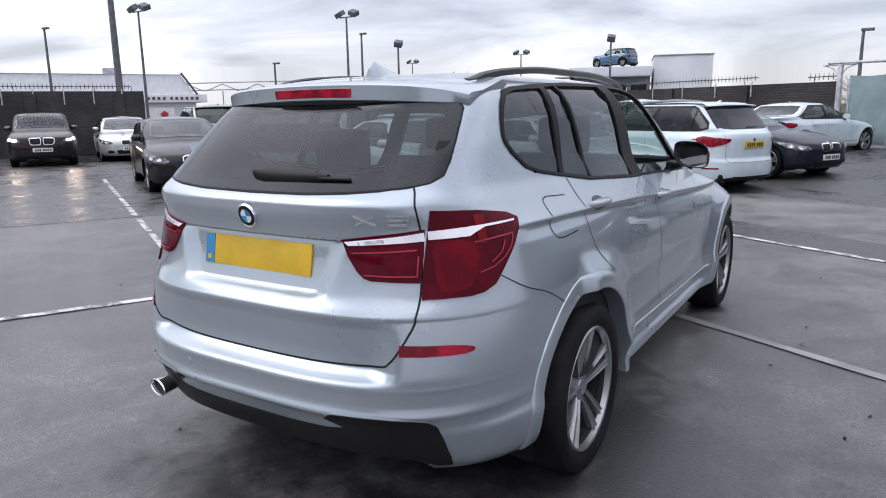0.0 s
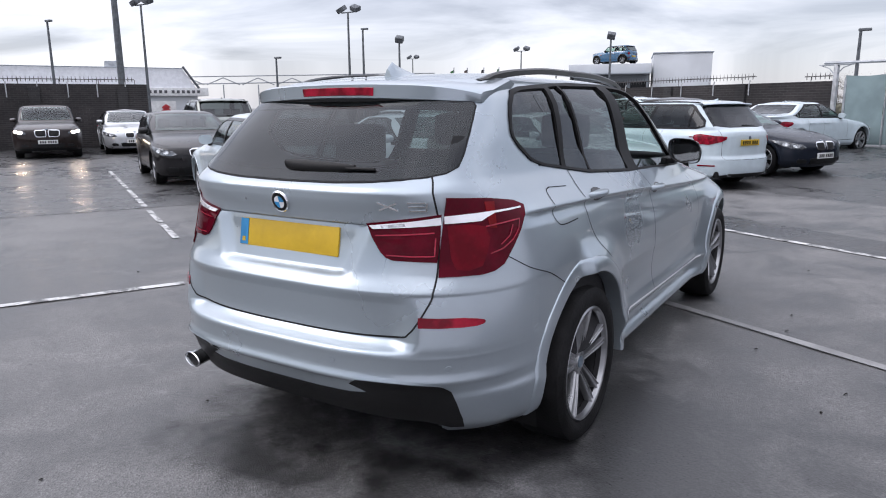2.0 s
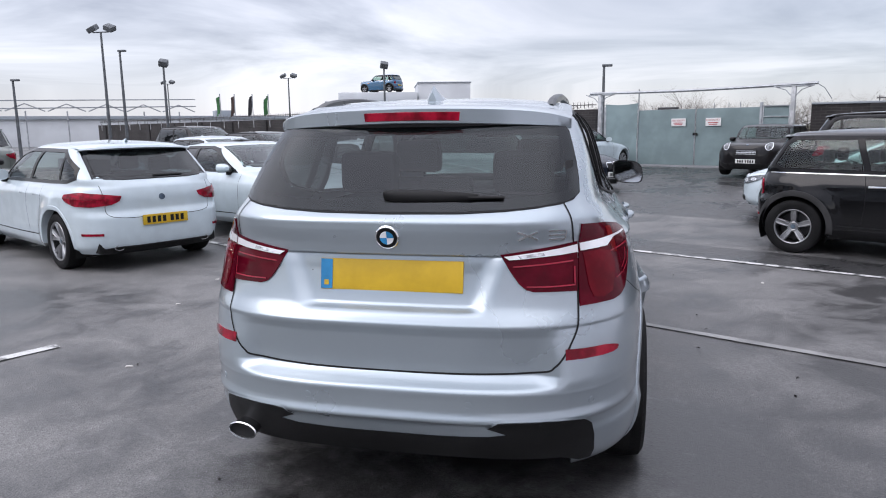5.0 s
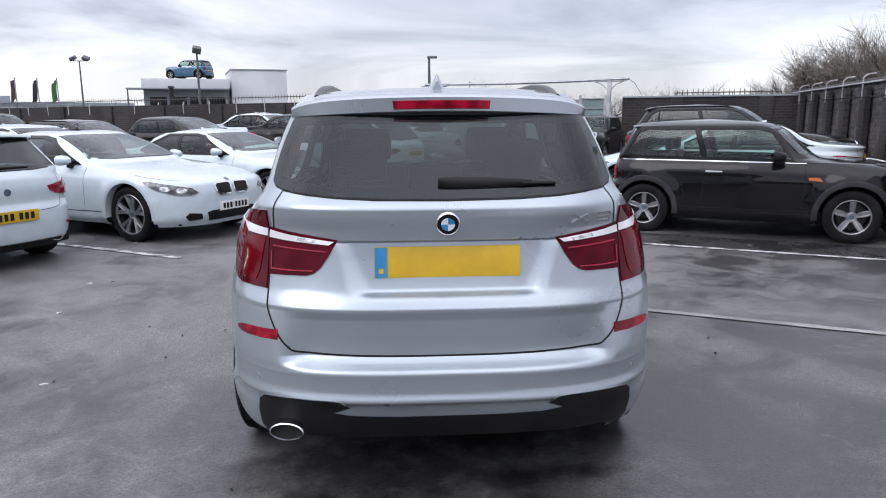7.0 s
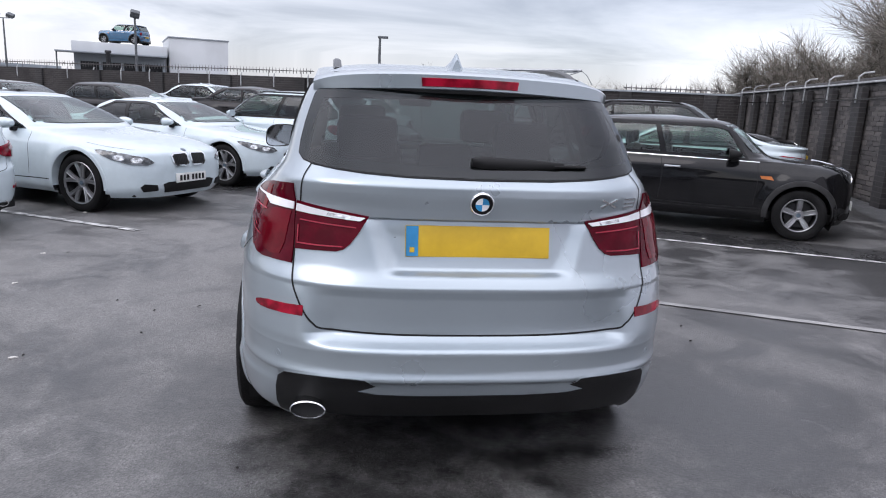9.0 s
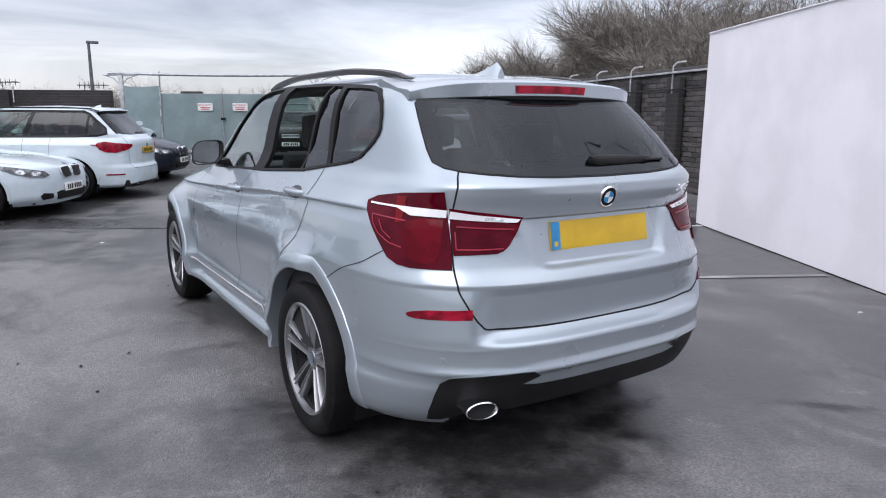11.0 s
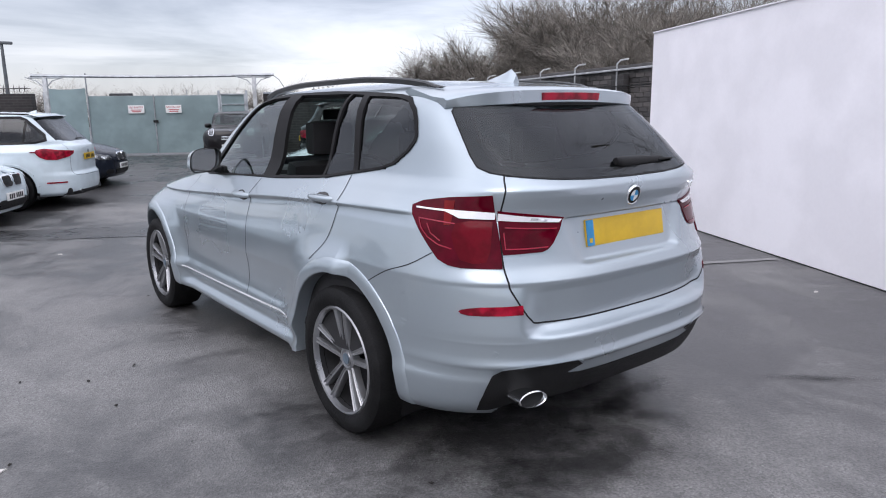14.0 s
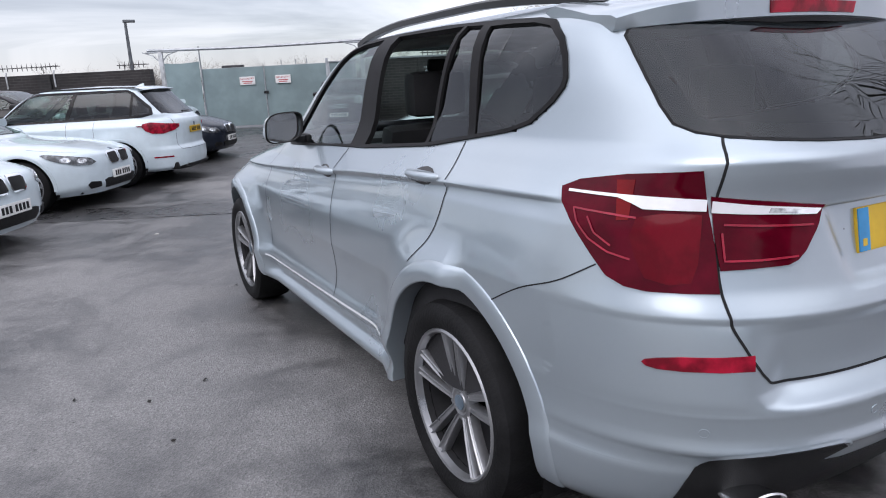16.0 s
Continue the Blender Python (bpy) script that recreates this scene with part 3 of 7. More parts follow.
    wr = [(0, glo), (W * .42, glo), (W * .74, glo + .02), (W * (t - .05), H - .12), (W * .4, H - .108), (0, H - .105)]
    wr = wr + [(-x, z) for x, z in reversed(wr[1:-1])]
    holes = [grow(DLO, -.006), grow(wf, -.02), grow(wr, -.02)]
    arch = R + .06

    def open_at(p):
        x, y, z = p
        if x > W * .55 and any(math.hypot(y - yc, z - R) < arch + .012 for yc in (0, wb)):
            return True
        return (x > W * .5 and inside(holes[0], y, z)) or (y > ymid + .3 and inside(holes[1], x, z)) or (y < ymid - .3 and inside(holes[2], x, z))
    keep = [f for f in faces if not open_at(sum((verts[i] for i in f), Vector()) / 4)]
    hi = set(f for f in keep if roof and verts[f[0]].z > H - .035)
    for nm, fs, mt in (("body", [f for f in keep if f not in hi], paint), ("roof", list(hi), roof)):
        if not fs:
            continue
        used = sorted({i for f in fs for i in f})
        idx = {o: j for j, o in enumerate(used)}
        V, NN = A.reshape(-1, 3)[used], N.reshape(-1, 3)[used]
        k = len(used)
        ff = [tuple(idx[o] for o in f) for f in fs]
        me = bpy.data.meshes.new(nm)
        me.from_pydata(np.concatenate([V, V * [-1, 1, 1]]).tolist(), [], ff + [tuple(k + j for j in reversed(f)) for f in ff])
        me.polygons.foreach_set("use_smooth", [True] * len(me.polygons))
        me.normals_split_custom_set_from_vertices(np.concatenate([NN, NN * [-1, 1, 1]]).tolist())
        me.materials.append(mt)
        o = new(nm, me)
        o.parent = car
    # glazing
    two = city or kind == "coupe"
    yb0, yb1 = ((ws + gb) / 2 + .12, (rf + rr) / 2 + .14) if not two else ((ws + gb) / 2 - .05, (rf + rr) / 2 - .05)
    inner = grow(DLO, -.022)
    sl = (yb1 - yb0) / (zt - zl)
    panes = [clip(inner, 1, -sl, yb0 - sl * zl + .035)]
    rest = clip(inner, -1, sl, -(yb0 - sl * zl) + .035)
    if two:
        panes.append(rest)
    else:
        yc0 = rl + .30 if deck is None else rl + .16
        panes.append(clip(rest, 1, .15, yc0 + .15 * zl + .02))
        panes.append(clip(rest, -1, -.15, -(yc0 + .15 * zl) + .02))
    panes = [p for p in panes if len(p) >= 3]
    for sx in (1, -1):
        sk.patch("window_frame", [grow(DLO, .016)] + panes, sk.side, GLOSSBLACK, car, off=.006, depth=.012, step=.06, sx=sx)
        for i, p in enumerate(panes):
            sk.patch("side_window", [grow(p, .01)], sk.side, GLASS if i == 0 else (PRIVACY if kind in ("suv", "coupe") else GLASS), car, off=.0, depth=0, step=.1, sx=sx)
        if city:
            sk.seam("belt_strip", [(ws - .1, belt - .0), (1.0, belt + .012), (gb + .12, belt + .02)], sk.side, CHROME, car, .008, sx, off=.008)
            sk.patch("side_repeater", [[(ws + .08, belt - .20), (ws - .06, belt - .19), (ws - .08, belt - .155), (ws + .05, belt - .155)]], sk.side, ORANGE, car, sx=sx)
    for nm, pl, mp, mt in (("windscreen", wf, sk.front, GLASS), ("rear_window", wr, sk.rear, PRIVACY)):
        sk.patch("window_seal", [grow(pl, .006), grow(pl, -.035)], mp, GLOSSBLACK, car, off=.0025, depth=.006, step=.12)
        sk.patch(nm, [pl], mp, mt, car, off=.005, depth=0, step=.12)
    # wheel arches
    for sx in (1, -1):
        for yc in (0, wb):
            bm = bmesh.new()
            rows = []
            for k in range(37):
                a = radians(-8 + 196 * k / 36)
                row = []
                for r, o in ((arch - .012, -.10), (arch - .012, .002), (arch, .006), (arch + (.05 if city else .03), .006), (arch + (.056 if city else .036), -.003)):
                    y, z = yc + r * math.cos(a), R + r * math.sin(a)
                    h, n = sk.side(y, max(z, zb + .04))
                    row.append(Vector((sx * (h.x + o), y, z)))
                rows.append(row)
            grid(bm, rows)
            bmesh.ops.recalc_face_normals(bm, faces=bm.faces)
            part("wheel_arch", bm, CLADDING if city or kind == "small_suv" else paint, car)
    # lamps
    S = .005
    z1 = belt - (.05 if not city else .06)
    z0 = z1 - (.2 if tall or city else .155)
    tail = [(12, z1 - .045), (30, z1 - .02), (52, z1), (74, z1 - .025), (77, z1 - .06), (70, z0 + .05), (58, z0 + .01), (40, z0), (22, z0 + .02), (14, z0 + .06)]
    if kind == "suv":
        tail = [(16, z1 - .05), (34, z1 - .03), (50, z1), (60, z1 - .02), (63, z1 - .06), (58, z0 + .06), (50, z0 + .01), (38, z0), (24, z0 + .05), (17, z0 + .10)]
    if city:
        tail = [(34, z1), (52, z1 - .01), (58, z1 - .05), (56, z0 + .02), (46, z0), (36, z0 + .02), (31, z1 - .08)]
    head = [(13, nose - .115), (18, nose - .055), (34, nose - .012), (52, nose + .025), (57, nose + .02), (53, nose - .02), (43, nose - .08), (30, nose - .135), (19, nose - .145)]
    if city:
        head = [(.555 + .075 * math.cos(a), nose - .035 + .085 * math.sin(a)) for a in (2 * math.pi * k / 20 for k in range(20))]
    for sx in (1, -1):
        tl = sk.patch("tail_light", [tail], sk.rcorner, LAMPRED, car, off=.013, depth=.02, step=.03, sx=sx, su=S)
        hl = sk.patch("headlight", [head], sk.front if city else sk.fcorner, HEADLAMP, car, off=.013, depth=.02, step=.03, sx=sx, su=1.0 if city else S)
        if city:
            sk.patch("lamp_ring", [grow(head, .014), head], sk.front, CHROME, hl, off=.02, depth=.012, step=.05, sx=sx)
        else:
            for a in (26, 38):
                zc = nose - .082 + (a - 26) * .002
                rd = 1.25 if lit else 1.0
                disc = [(a + 4.2 * rd * math.cos(k), zc + .030 * rd * math.sin(k)) for k in (2 * math.pi * j / 14 for j in range(14))]
                sk.patch("projector", [disc], sk.fcorner, LAMPON if lit else LAMPCLEAR, hl, off=.018, depth=.006, step=.05, sx=sx, su=S)
            sk.patch("white_band", [[(30, z1 - .055), (70, z1 - .05), (68, z1 - .068), (31, z1 - .073)]], sk.rcorner, LAMPRED, tl, off=.017, depth=.004, step=.04, sx=sx, su=S)
        sk.patch("reflector", [[(30, .50 if tall else .44), (52, .50 if tall else .44), (52, .475 if tall else .415), (30, .475 if tall else .415)]], sk.rcorner, LAMPRED, car, off=.010, depth=.016, step=.03, sx=sx, su=S)
        fz = .34 if tall else .27
        sk.patch("side_intake", [[(.50, fz + .02), (.52, fz + .085), (.66, fz + .10), (.70, fz + .06), (.66, fz + .01)]], sk.front, BLACK, car, off=.012, depth=.02, step=.04, sx=sx)
    # grille and intakes
    gl, gh = nose - .165, nose - .015
    if not city:
        for sx in (1, -1):
            kd = [(.03, gl + .03), (.026, gh - .03), (.05, gh), (.25, gh - .005), (.29, gh - .03), (.278, gl + .04), (.235, gl), (.06, gl)]
            if tall:
                kd = [(x * 1.12, z if z > gl + .05 else z - .045) for x, z in kd]
            if sx < 0:
                kd = [(-x, z) for x, z in kd]
            g = sk.patch("grille", [grow(kd, -.008)], sk.front, BLACK, car, off=.012, depth=.02, step=.04)
            sk.patch("surround", [grow(kd, .006), grow(kd, -.010)], sk.front, CHROME, g, off=.02, depth=.026, step=.05)
            for k in range(8):
                x = sx * (.055 + k * .028)
                sk.seam("bar", [(x, gl + .018), (x, gh - .016)], sk.front, CLADDING, g, .008, n=3, off=.018)
    else:
        g = sk.patch("grille", [[(-.28, nose - .12), (.28, nose - .12), (.33, nose - .2), (.28, nose - .27), (-.28, nose - .27), (-.33, nose - .2)]], sk.front, BLACK, car, off=.004, depth=.01, step=.06)
        for z in (nose - .15, nose - .19, nose - .23):
            sk.seam("bar", [(-.26, z), (0, z), (.26, z)], sk.front, CHROME, g, .012, off=.008)
    fz = .34 if tall else .26
    sk.patch("lower_grille", [[(-.40, fz), (.40, fz), (.44, fz + .10), (.36, fz + .12), (-.36, fz + .12), (-.44, fz + .10)]], sk.front, BLACK, car, off=.012, depth=.02, step=.05)
    if tall:
        sk.patch("front_skid", [[(-.74, zb + .012), (.74, zb + .012), (.76, zb + .07), (.55, zb + .09), (-.55, zb + .09), (-.76, zb + .07)]], sk.front, BLACK, car, off=.012, depth=.02, step=.05)
    sk.patch("rear_valance", [[(-.62, zb + .01), (.62, zb + .01), (.66, zb + .06), (.5, zb + .085), (-.5, zb + .085), (-.66, zb + .06)]], sk.rear, BLACK, car, off=.012, depth=.02, step=.05)
    if not city:
        for sx in (1, -1):
            h, n = sk.rear(.5, zb + .06)
            bm = bmesh.new()
            grid(bm, [[(sx * h.x + c * rx, h.y + dy, h.z + .012 + q * rz) for rx, rz, dy in ((.045, .022, .10), (.058, .030, -.022), (.050, .024, -.022), (.045, .02, .06))] for c, q in ((math.cos(2 * math.pi * k / 20), math.sin(2 * math.pi * k / 20)) for k in range(21))])
            bmesh.ops.recalc_face_normals(bm, faces=bm.faces)
            part("exhaust_tip", bm, CHROME, car)
    # panel gaps, handles, badges
    for sx in (1, -1):
        for y in ((yb0 - .02, ws - .12) if two else (yb0, ws - .12, .36)):
            sk.seam("door_gap", [(y, belt), (y + .02, belt - .25), (y + .0, .40)], sk.side, SEAM, car, .006, sx)
        sk.seam("tailgate_gap", [(W * .70, belt + .02), (W * .68, belt - .15), (W * .66, .64), (W * .5, .60), (.2, .595), (0, .594)], sk.rear, SEAM, car, .006, sx)
        sk.seam("bonnet_gap", [(24, nose + .03), (45, nose + .06), (70, nose + .10)], sk.fcorner, SEAM, car, .006, sx)
        sk.seam("sill_line", [(.45, .36), (1.3, .35), (wb - .45, .36)], sk.side, SEAM, car, .012, sx)
        for yy in ((yb0 + .12,) if two else (yb0 + .12, .50)):
            h, n = sk.side(yy, belt - .11)
            bm = bmesh.new()
            box(bm, -.004, .026, -.1, .1, -.013, .013, .010)
            part("door_handle", bm, CHROME if city else paint, car).matrix_local = Matrix.Translation((sx * h.x, h.y, h.z))
    for sgn, mp, z in ((-1, sk.rear, belt - .13 if not deck else deck - .09), (1, sk.front, nose + .015)):
        h, n = mp(0, z)
        bm = bmesh.new()
        lathe(bm, [(-.002, .036), (.006, .034), (.008, .026), (.007, .0)], 20)
        part("badge", bm, BADGE, car).matrix_local = Matrix.Translation(h) @ n.to_track_quat("X", "Z").to_matrix().to_4x4()
    if deck is None:
        bm = bmesh.new()
        rows = [[(W * (t - .02) * (-1 + 2 * k / 12), -lr(H - .12) - .05 + .09 * abs(-1 + 2 * k / 12) ** 3 + dy, H - .075 - .02 * abs(-1 + 2 * k / 12) ** 2 + dz) for dy, dz in ((.22, .012), (.0, .006), (-.01, -.012), (.06, -.03))] for k in range(13)]
        grid(bm, rows)
        bmesh.ops.recalc_face_normals(bm, faces=bm.faces)
        part("spoiler", bm, roof or paint, car)
        h, n = sk.rear(.12, glo + .04)
        bm = bmesh.new()
        tube(bm, [sk.rear(x, glo + .03)[0] + Vector((0, -.012, 0)) for x in (-.02, .15, .32)], [.014, .010, .006], 6)
        part("rear_wiper", bm, BLACK, car)
    if kind in ("suv", "estate", "small_suv"):
        for sx in (1, -1):
            bm = bmesh.new()
            tube(bm, [(sx * W * (t - .09), y, sk.cast((W * (t - .09), y, 3), (0, 0, -1))[0].z + (.012 if 0 < i < 5 else -.006)) for i, y in enumerate((rr + .1, rr + .2, rr + .7, rf - .6, rf - .25, rf - .12))], .016, 6)
            part("roof_rail", bm, GLOSSBLACK, car)
    if kind != "city" and paint is not SILVER_CAR:
        bm = bmesh.new()
        z = sk.cast((0, rr + .35, 3), (0, 0, -1))[0].z
        rows = [[(-.02 * (1 - k / 6), rr + .28 + .14 * k / 6, z - .005), (0, rr + .28 + .14 * k / 6, z + .042 * (1 - (k / 6) ** 1.3)), (.02 * (1 - k / 6), rr + .28 + .14 * k / 6, z - .005)] for k in range(7)]
        grid(bm, rows)
        part("aerial_fin", bm, paint, car)
    # floor pan, liners, cabin
    bm = bmesh.new()
    box(bm, -W * .78, W * .78, -ro + .15, yf - .2, zb + .01, zb + .14, .03)
    part("underbody", bm, BLACK, car)
    for sx in (1, -1):
        for yc in (0, wb):
            bm = bmesh.new()
            rows = []
            for k in range(21):
                a = radians(-25 + 230 * k / 20)
                rows.append([(sx * x, yc + (arch + .012) * math.cos(a), R + (arch + .012) * math.sin(a)) for x in (W * .93, W * .5)] + [(sx * W * .5, yc, R)])
            grid(bm, rows)
            part("wheel_liner", bm, BLACK, car)
    bm = bmesh.new()
    box(bm, -W * .80, W * .80, ws - .55, ws - .10, belt - .35, belt - .0, .05)
    box(bm, -W * .80, W * .80, gb + .3, ws - .3, belt - .42, belt - .38)
    part("dashboard", bm, CABIN, car)
    for y, xs in ((yb0 - .02, (-.36, .36)), (gb + .66, (-.36, .36))):
        for x in xs:
            bm = bmesh.new()
            box(bm, x - .22, x + .22, y - .06, y + .06, belt - .4, belt + .10, .05)
            box(bm, x - .13, x + .13, y - .06, y + .03, belt + .12, belt + .29, .04)
            part("seat", bm, CABIN, car)
    for sx in (1, -1):
        ym = ws - .42
        h, n = sk.side(ym, belt + .0)
        bm = bmesh.new()
        rows = []
        for k in range(7):
            q = k / 6
            s = 1 - .3 * q - .35 * q ** 3
            rows.append([(.10 + .10 * s * math.copysign(abs(math.cos(a)) ** .7, math.cos(a)), -.04 + .14 * q, .075 + .068 * s * math.copysign(abs(math.sin(a)) ** .7, math.sin(a))) for a in (2 * math.pi * j / 16 for j in range(16))])
        vr = grid(bm, rows, True)
        bm.faces.new(vr[-1])
        bm.faces.new(list(reversed(vr[0])))
        for v in bm.verts:
            v.co.x *= sx
        bmesh.ops.recalc_face_normals(bm, faces=bm.faces)
        mi = part("wing_mirror", bm, BLACK if city or paint in (GREY_CAR, BLACK_CAR) else paint, car)
        mi.matrix_local = Matrix.Translation((sx * (h.x - .01), ym, belt + .01))
        bm = bmesh.new()
        box(bm, min(-.04 * sx, .06 * sx), max(-.04 * sx, .06 * sx), -.01, .06, -.02, .03, .008)
        part("stalk", bm, BLACK, mi)
    # number plates with plain bars
    for sgn, mp, z, mt in ((-1, sk.rear, (deck - .20 if deck else (belt - .22 if kind == "suv" else .56 if kind in ("hatch", "city") else belt - .26)), PLATE_Y), (1, sk.front, .50 if tall else .42, PLATE_W)):
        h, n = mp(0, z)
        bm = bmesh.new()
        box(bm, -.26, .26, -.010, .010, -.056, .056, .004)
        pl = part("number_plate", bm, mt, car)
        pl.matrix_local = Matrix.Translation(h + Vector((0, sgn * .014, 0)))
        if "bar" not in WHEELS:
            bm = bmesh.new()
            box(bm, -.019, .019, -.0125, .0125, -.034, .034)
            o = obj("bar", bm, BLACK)
            WHEELS["bar"] = o.data
            bpy.data.objects.remove(o)
        for k in range(7):
            o = new("character", WHEELS["bar"])
            o.parent = pl
            o.location = (-.2 + k * .06 + (.03 if k > 3 else 0), 0, 0)
    add_wheels(car, sp["style"], R, .215, R - (.095 if not city else .11), 2 * (W - .125), (0, wb))
    return car

# ---- the yard ----
def brick_mat(name, c1, c2, mortar):
    """Brickwork in true courses, for stretches too far off to tell bricks apart."""
    m = bpy.data.materials.new(name); m.use_nodes = True
    nt = m.node_tree; N, K = nt.nodes.new, nt.links.new
    b = nt.nodes["Principled BSDF"]; b.inputs["Roughness"].default_value = 0.85
    co = N("ShaderNodeTexCoord"); sp = N("ShaderNodeSeparateXYZ"); cm = N("ShaderNodeCombineXYZ")
    K(co.outputs["Object"], sp.inputs[0]); K(sp.outputs["X"], cm.inputs[0]); K(sp.outputs["Z"], cm.inputs[1])
    br = N("ShaderNodeTexBrick")
    br.inputs["Color1"].default_value, br.inputs["Color2"].default_value, br.inputs["Mortar"].default_value = (*c1, 1), (*c2, 1), (*mortar, 1)
    br.inputs["Scale"].default_value, br.inputs["Mortar Size"].default_value = 1.0, 0.006
    br.inputs["Brick Width"].default_value, br.inputs["Row Height"].default_value = 0.225, 0.075
    K(cm.outputs[0], br.inputs["Vector"])
    n = N("ShaderNodeTexNoise"); n.inputs["Scale"].default_value, n.inputs["Detail"].default_value = 0.9, 6
    K(co.outputs["Object"], n.inputs["Vector"])
    r = N("ShaderNodeMapRange"); r.inputs["From Min"].default_value, r.inputs["From Max"].default_value = 0.3, 0.7
    r.inputs["To Min"].default_value, r.inputs["To Max"].default_value = 0.6, 1.5
    K(n.outputs["Fac"], r.inputs["Value"])
    mu = N("ShaderNodeMix"); mu.data_type = "RGBA"; mu.blend_type = "MULTIPLY"; mu.inputs["Factor"].default_value = 1.0
    K(br.outputs["Color"], mu.inputs["A"]); K(r.outputs[0], mu.inputs["B"]); K(mu.outputs["Result"], b.inputs["Base Color"])
    bp = N("ShaderNodeBump"); bp.inputs["Distance"].default_value, bp.inputs["Strength"].default_value = 0.01, 0.6
    K(br.outputs["Fac"], bp.inputs["Height"]); bp.invert = True; K(bp.outputs[0], b.inputs["Normal"])
    return m


BRICK = brick_mat("dark brick", (0.036, 0.031, 0.031), (0.023, 0.021, 0.021), (0.058, 0.055, 0.054))
MORTAR = mat("old mortar", (0.12, 0.115, 0.112), 0.9, var=0.25, scale=5, bump=0.3)
PIER = brick_mat("sooty pier brick", (0.030, 0.028, 0.028), (0.020, 0.019, 0.020), (0.045, 0.043, 0.043))
WHITEWALL = mat("white painted board", (0.93, 0.91, 0.945), 0.6, var=0.025, scale=1.2, bump=0.05, bscale=30)
STEEL = mat("galvanised steel", (0.36, 0.38, 0.40), 0.45, 0.6, var=0.1)
POST = mat("dark lamp post", (0.12, 0.13, 0.14), 0.5, 0.3)
SPIKE = mat("weathered spike", (0.10, 0.095, 0.095), 0.6, 0.3)
CLAD = mat("pale cladding", (0.60, 0.62, 0.64), 0.6, var=0.04, scale=.4)
CLAD_GREY = mat("grey cladding", (0.30, 0.33, 0.36), 0.5, var=0.04, scale=.4)
SIGNRED = mat("sign red", (0.45, 0.03, 0.04), 0.5)
SIGNWHITE = mat("sign white", (0.75, 0.75, 0.74), 0.5, var=0.04)
BARK = mat("bark", (0.085, 0.075, 0.065), 0.9, var=0.2, bump=0.4)
TWIG = mat("winter twigs", (0.25, 0.228, 0.20), 0.9, var=0.25)
HEDGE = mat("dull scrub", (0.075, 0.072, 0.045), 0.9, var=0.3, scale=2)
GRASS = mat("far field", (0.07, 0.085, 0.05), 0.95, var=0.25, scale=.05)


def build_ground():
    bm = bmesh.new()
    us = [-420, -200, -90, -45, -30, -20, -12, -6, 0, 4, 8, 16, 40, 120, 420]
    vs = [-420, -200, -60, -20, -8, 0, 6, 9, 10.5, 12, 13.5, 15, 16.5, 18, 20, 24, 40, 90, 200, 420]
    grid(bm, [[(u, v, ground_z(u, v)) for u in us] for v in vs])
    bm.normal_update()
    o = obj("ground", bm, ASPHALT)
    o.matrix_world = SITE
    tagged(o, "wet dark grey asphalt yard with drying patches", "ground", kind="structure")
    for f in o.data.polygons:
        if f.normal.z < 0:
            o.data.flip_normals()
            break


def marking(u0, v0, u1, v1, w=.09, material=MARKING, label="worn white painted bay line on asphalt"):
    bm = bmesh.new()
    d = Vector((u1 - u0, v1 - v0, 0)); n = Vector((-d.y, d.x, 0)).normalized() * w / 2
    k = max(2, int(d.length / .35))
    rows = []
    for i in range(k + 1):
        p = Vector((u0, v0, 0)) + d * i / k
        wob = 1 + .22 * noise.noise(Vector((p.x * 3.1, p.y * 3.3, 1.7)))
        rows.append([(p + n * wob).to_3d() + Vector((0, 0, ground_z(p.x, p.y) + .008)), (p - n * wob).to_3d() + Vector((0, 0, ground_z(p.x, p.y) + .008))])
    grid(bm, rows)
    bmesh.ops.recalc_face_normals(bm, faces=bm.faces)
    bm.normal_update()
    if bm.faces[:][0].normal.z < 0:
        bmesh.ops.reverse_faces(bm, faces=bm.faces)
    o = obj("bay_line", bm, material, False)
    o.matrix_world = SITE
    return tagged(o, label, "road marking", "bay lines", "structure")


def wall(name, u0, v0, u1, v1, h, th, material, label, z0=None):
    bm = bmesh.new()
    d = Vector((u1 - u0, v1 - v0, 0)); L = d.length
    box(bm, 0, L, -th / 2, th / 2, 0, h)
    bm.normal_update()
    o = obj(name, bm, material, False)
    o.matrix_world = SITE @ Matrix.Translation((u0, v0, ground_z(u0, v0) - .05 if z0 is None else z0)) @ Matrix.Rotation(math.atan2(d.y, d.x), 4, "Z")
    return tagged(o, label, "wall", kind="structure")


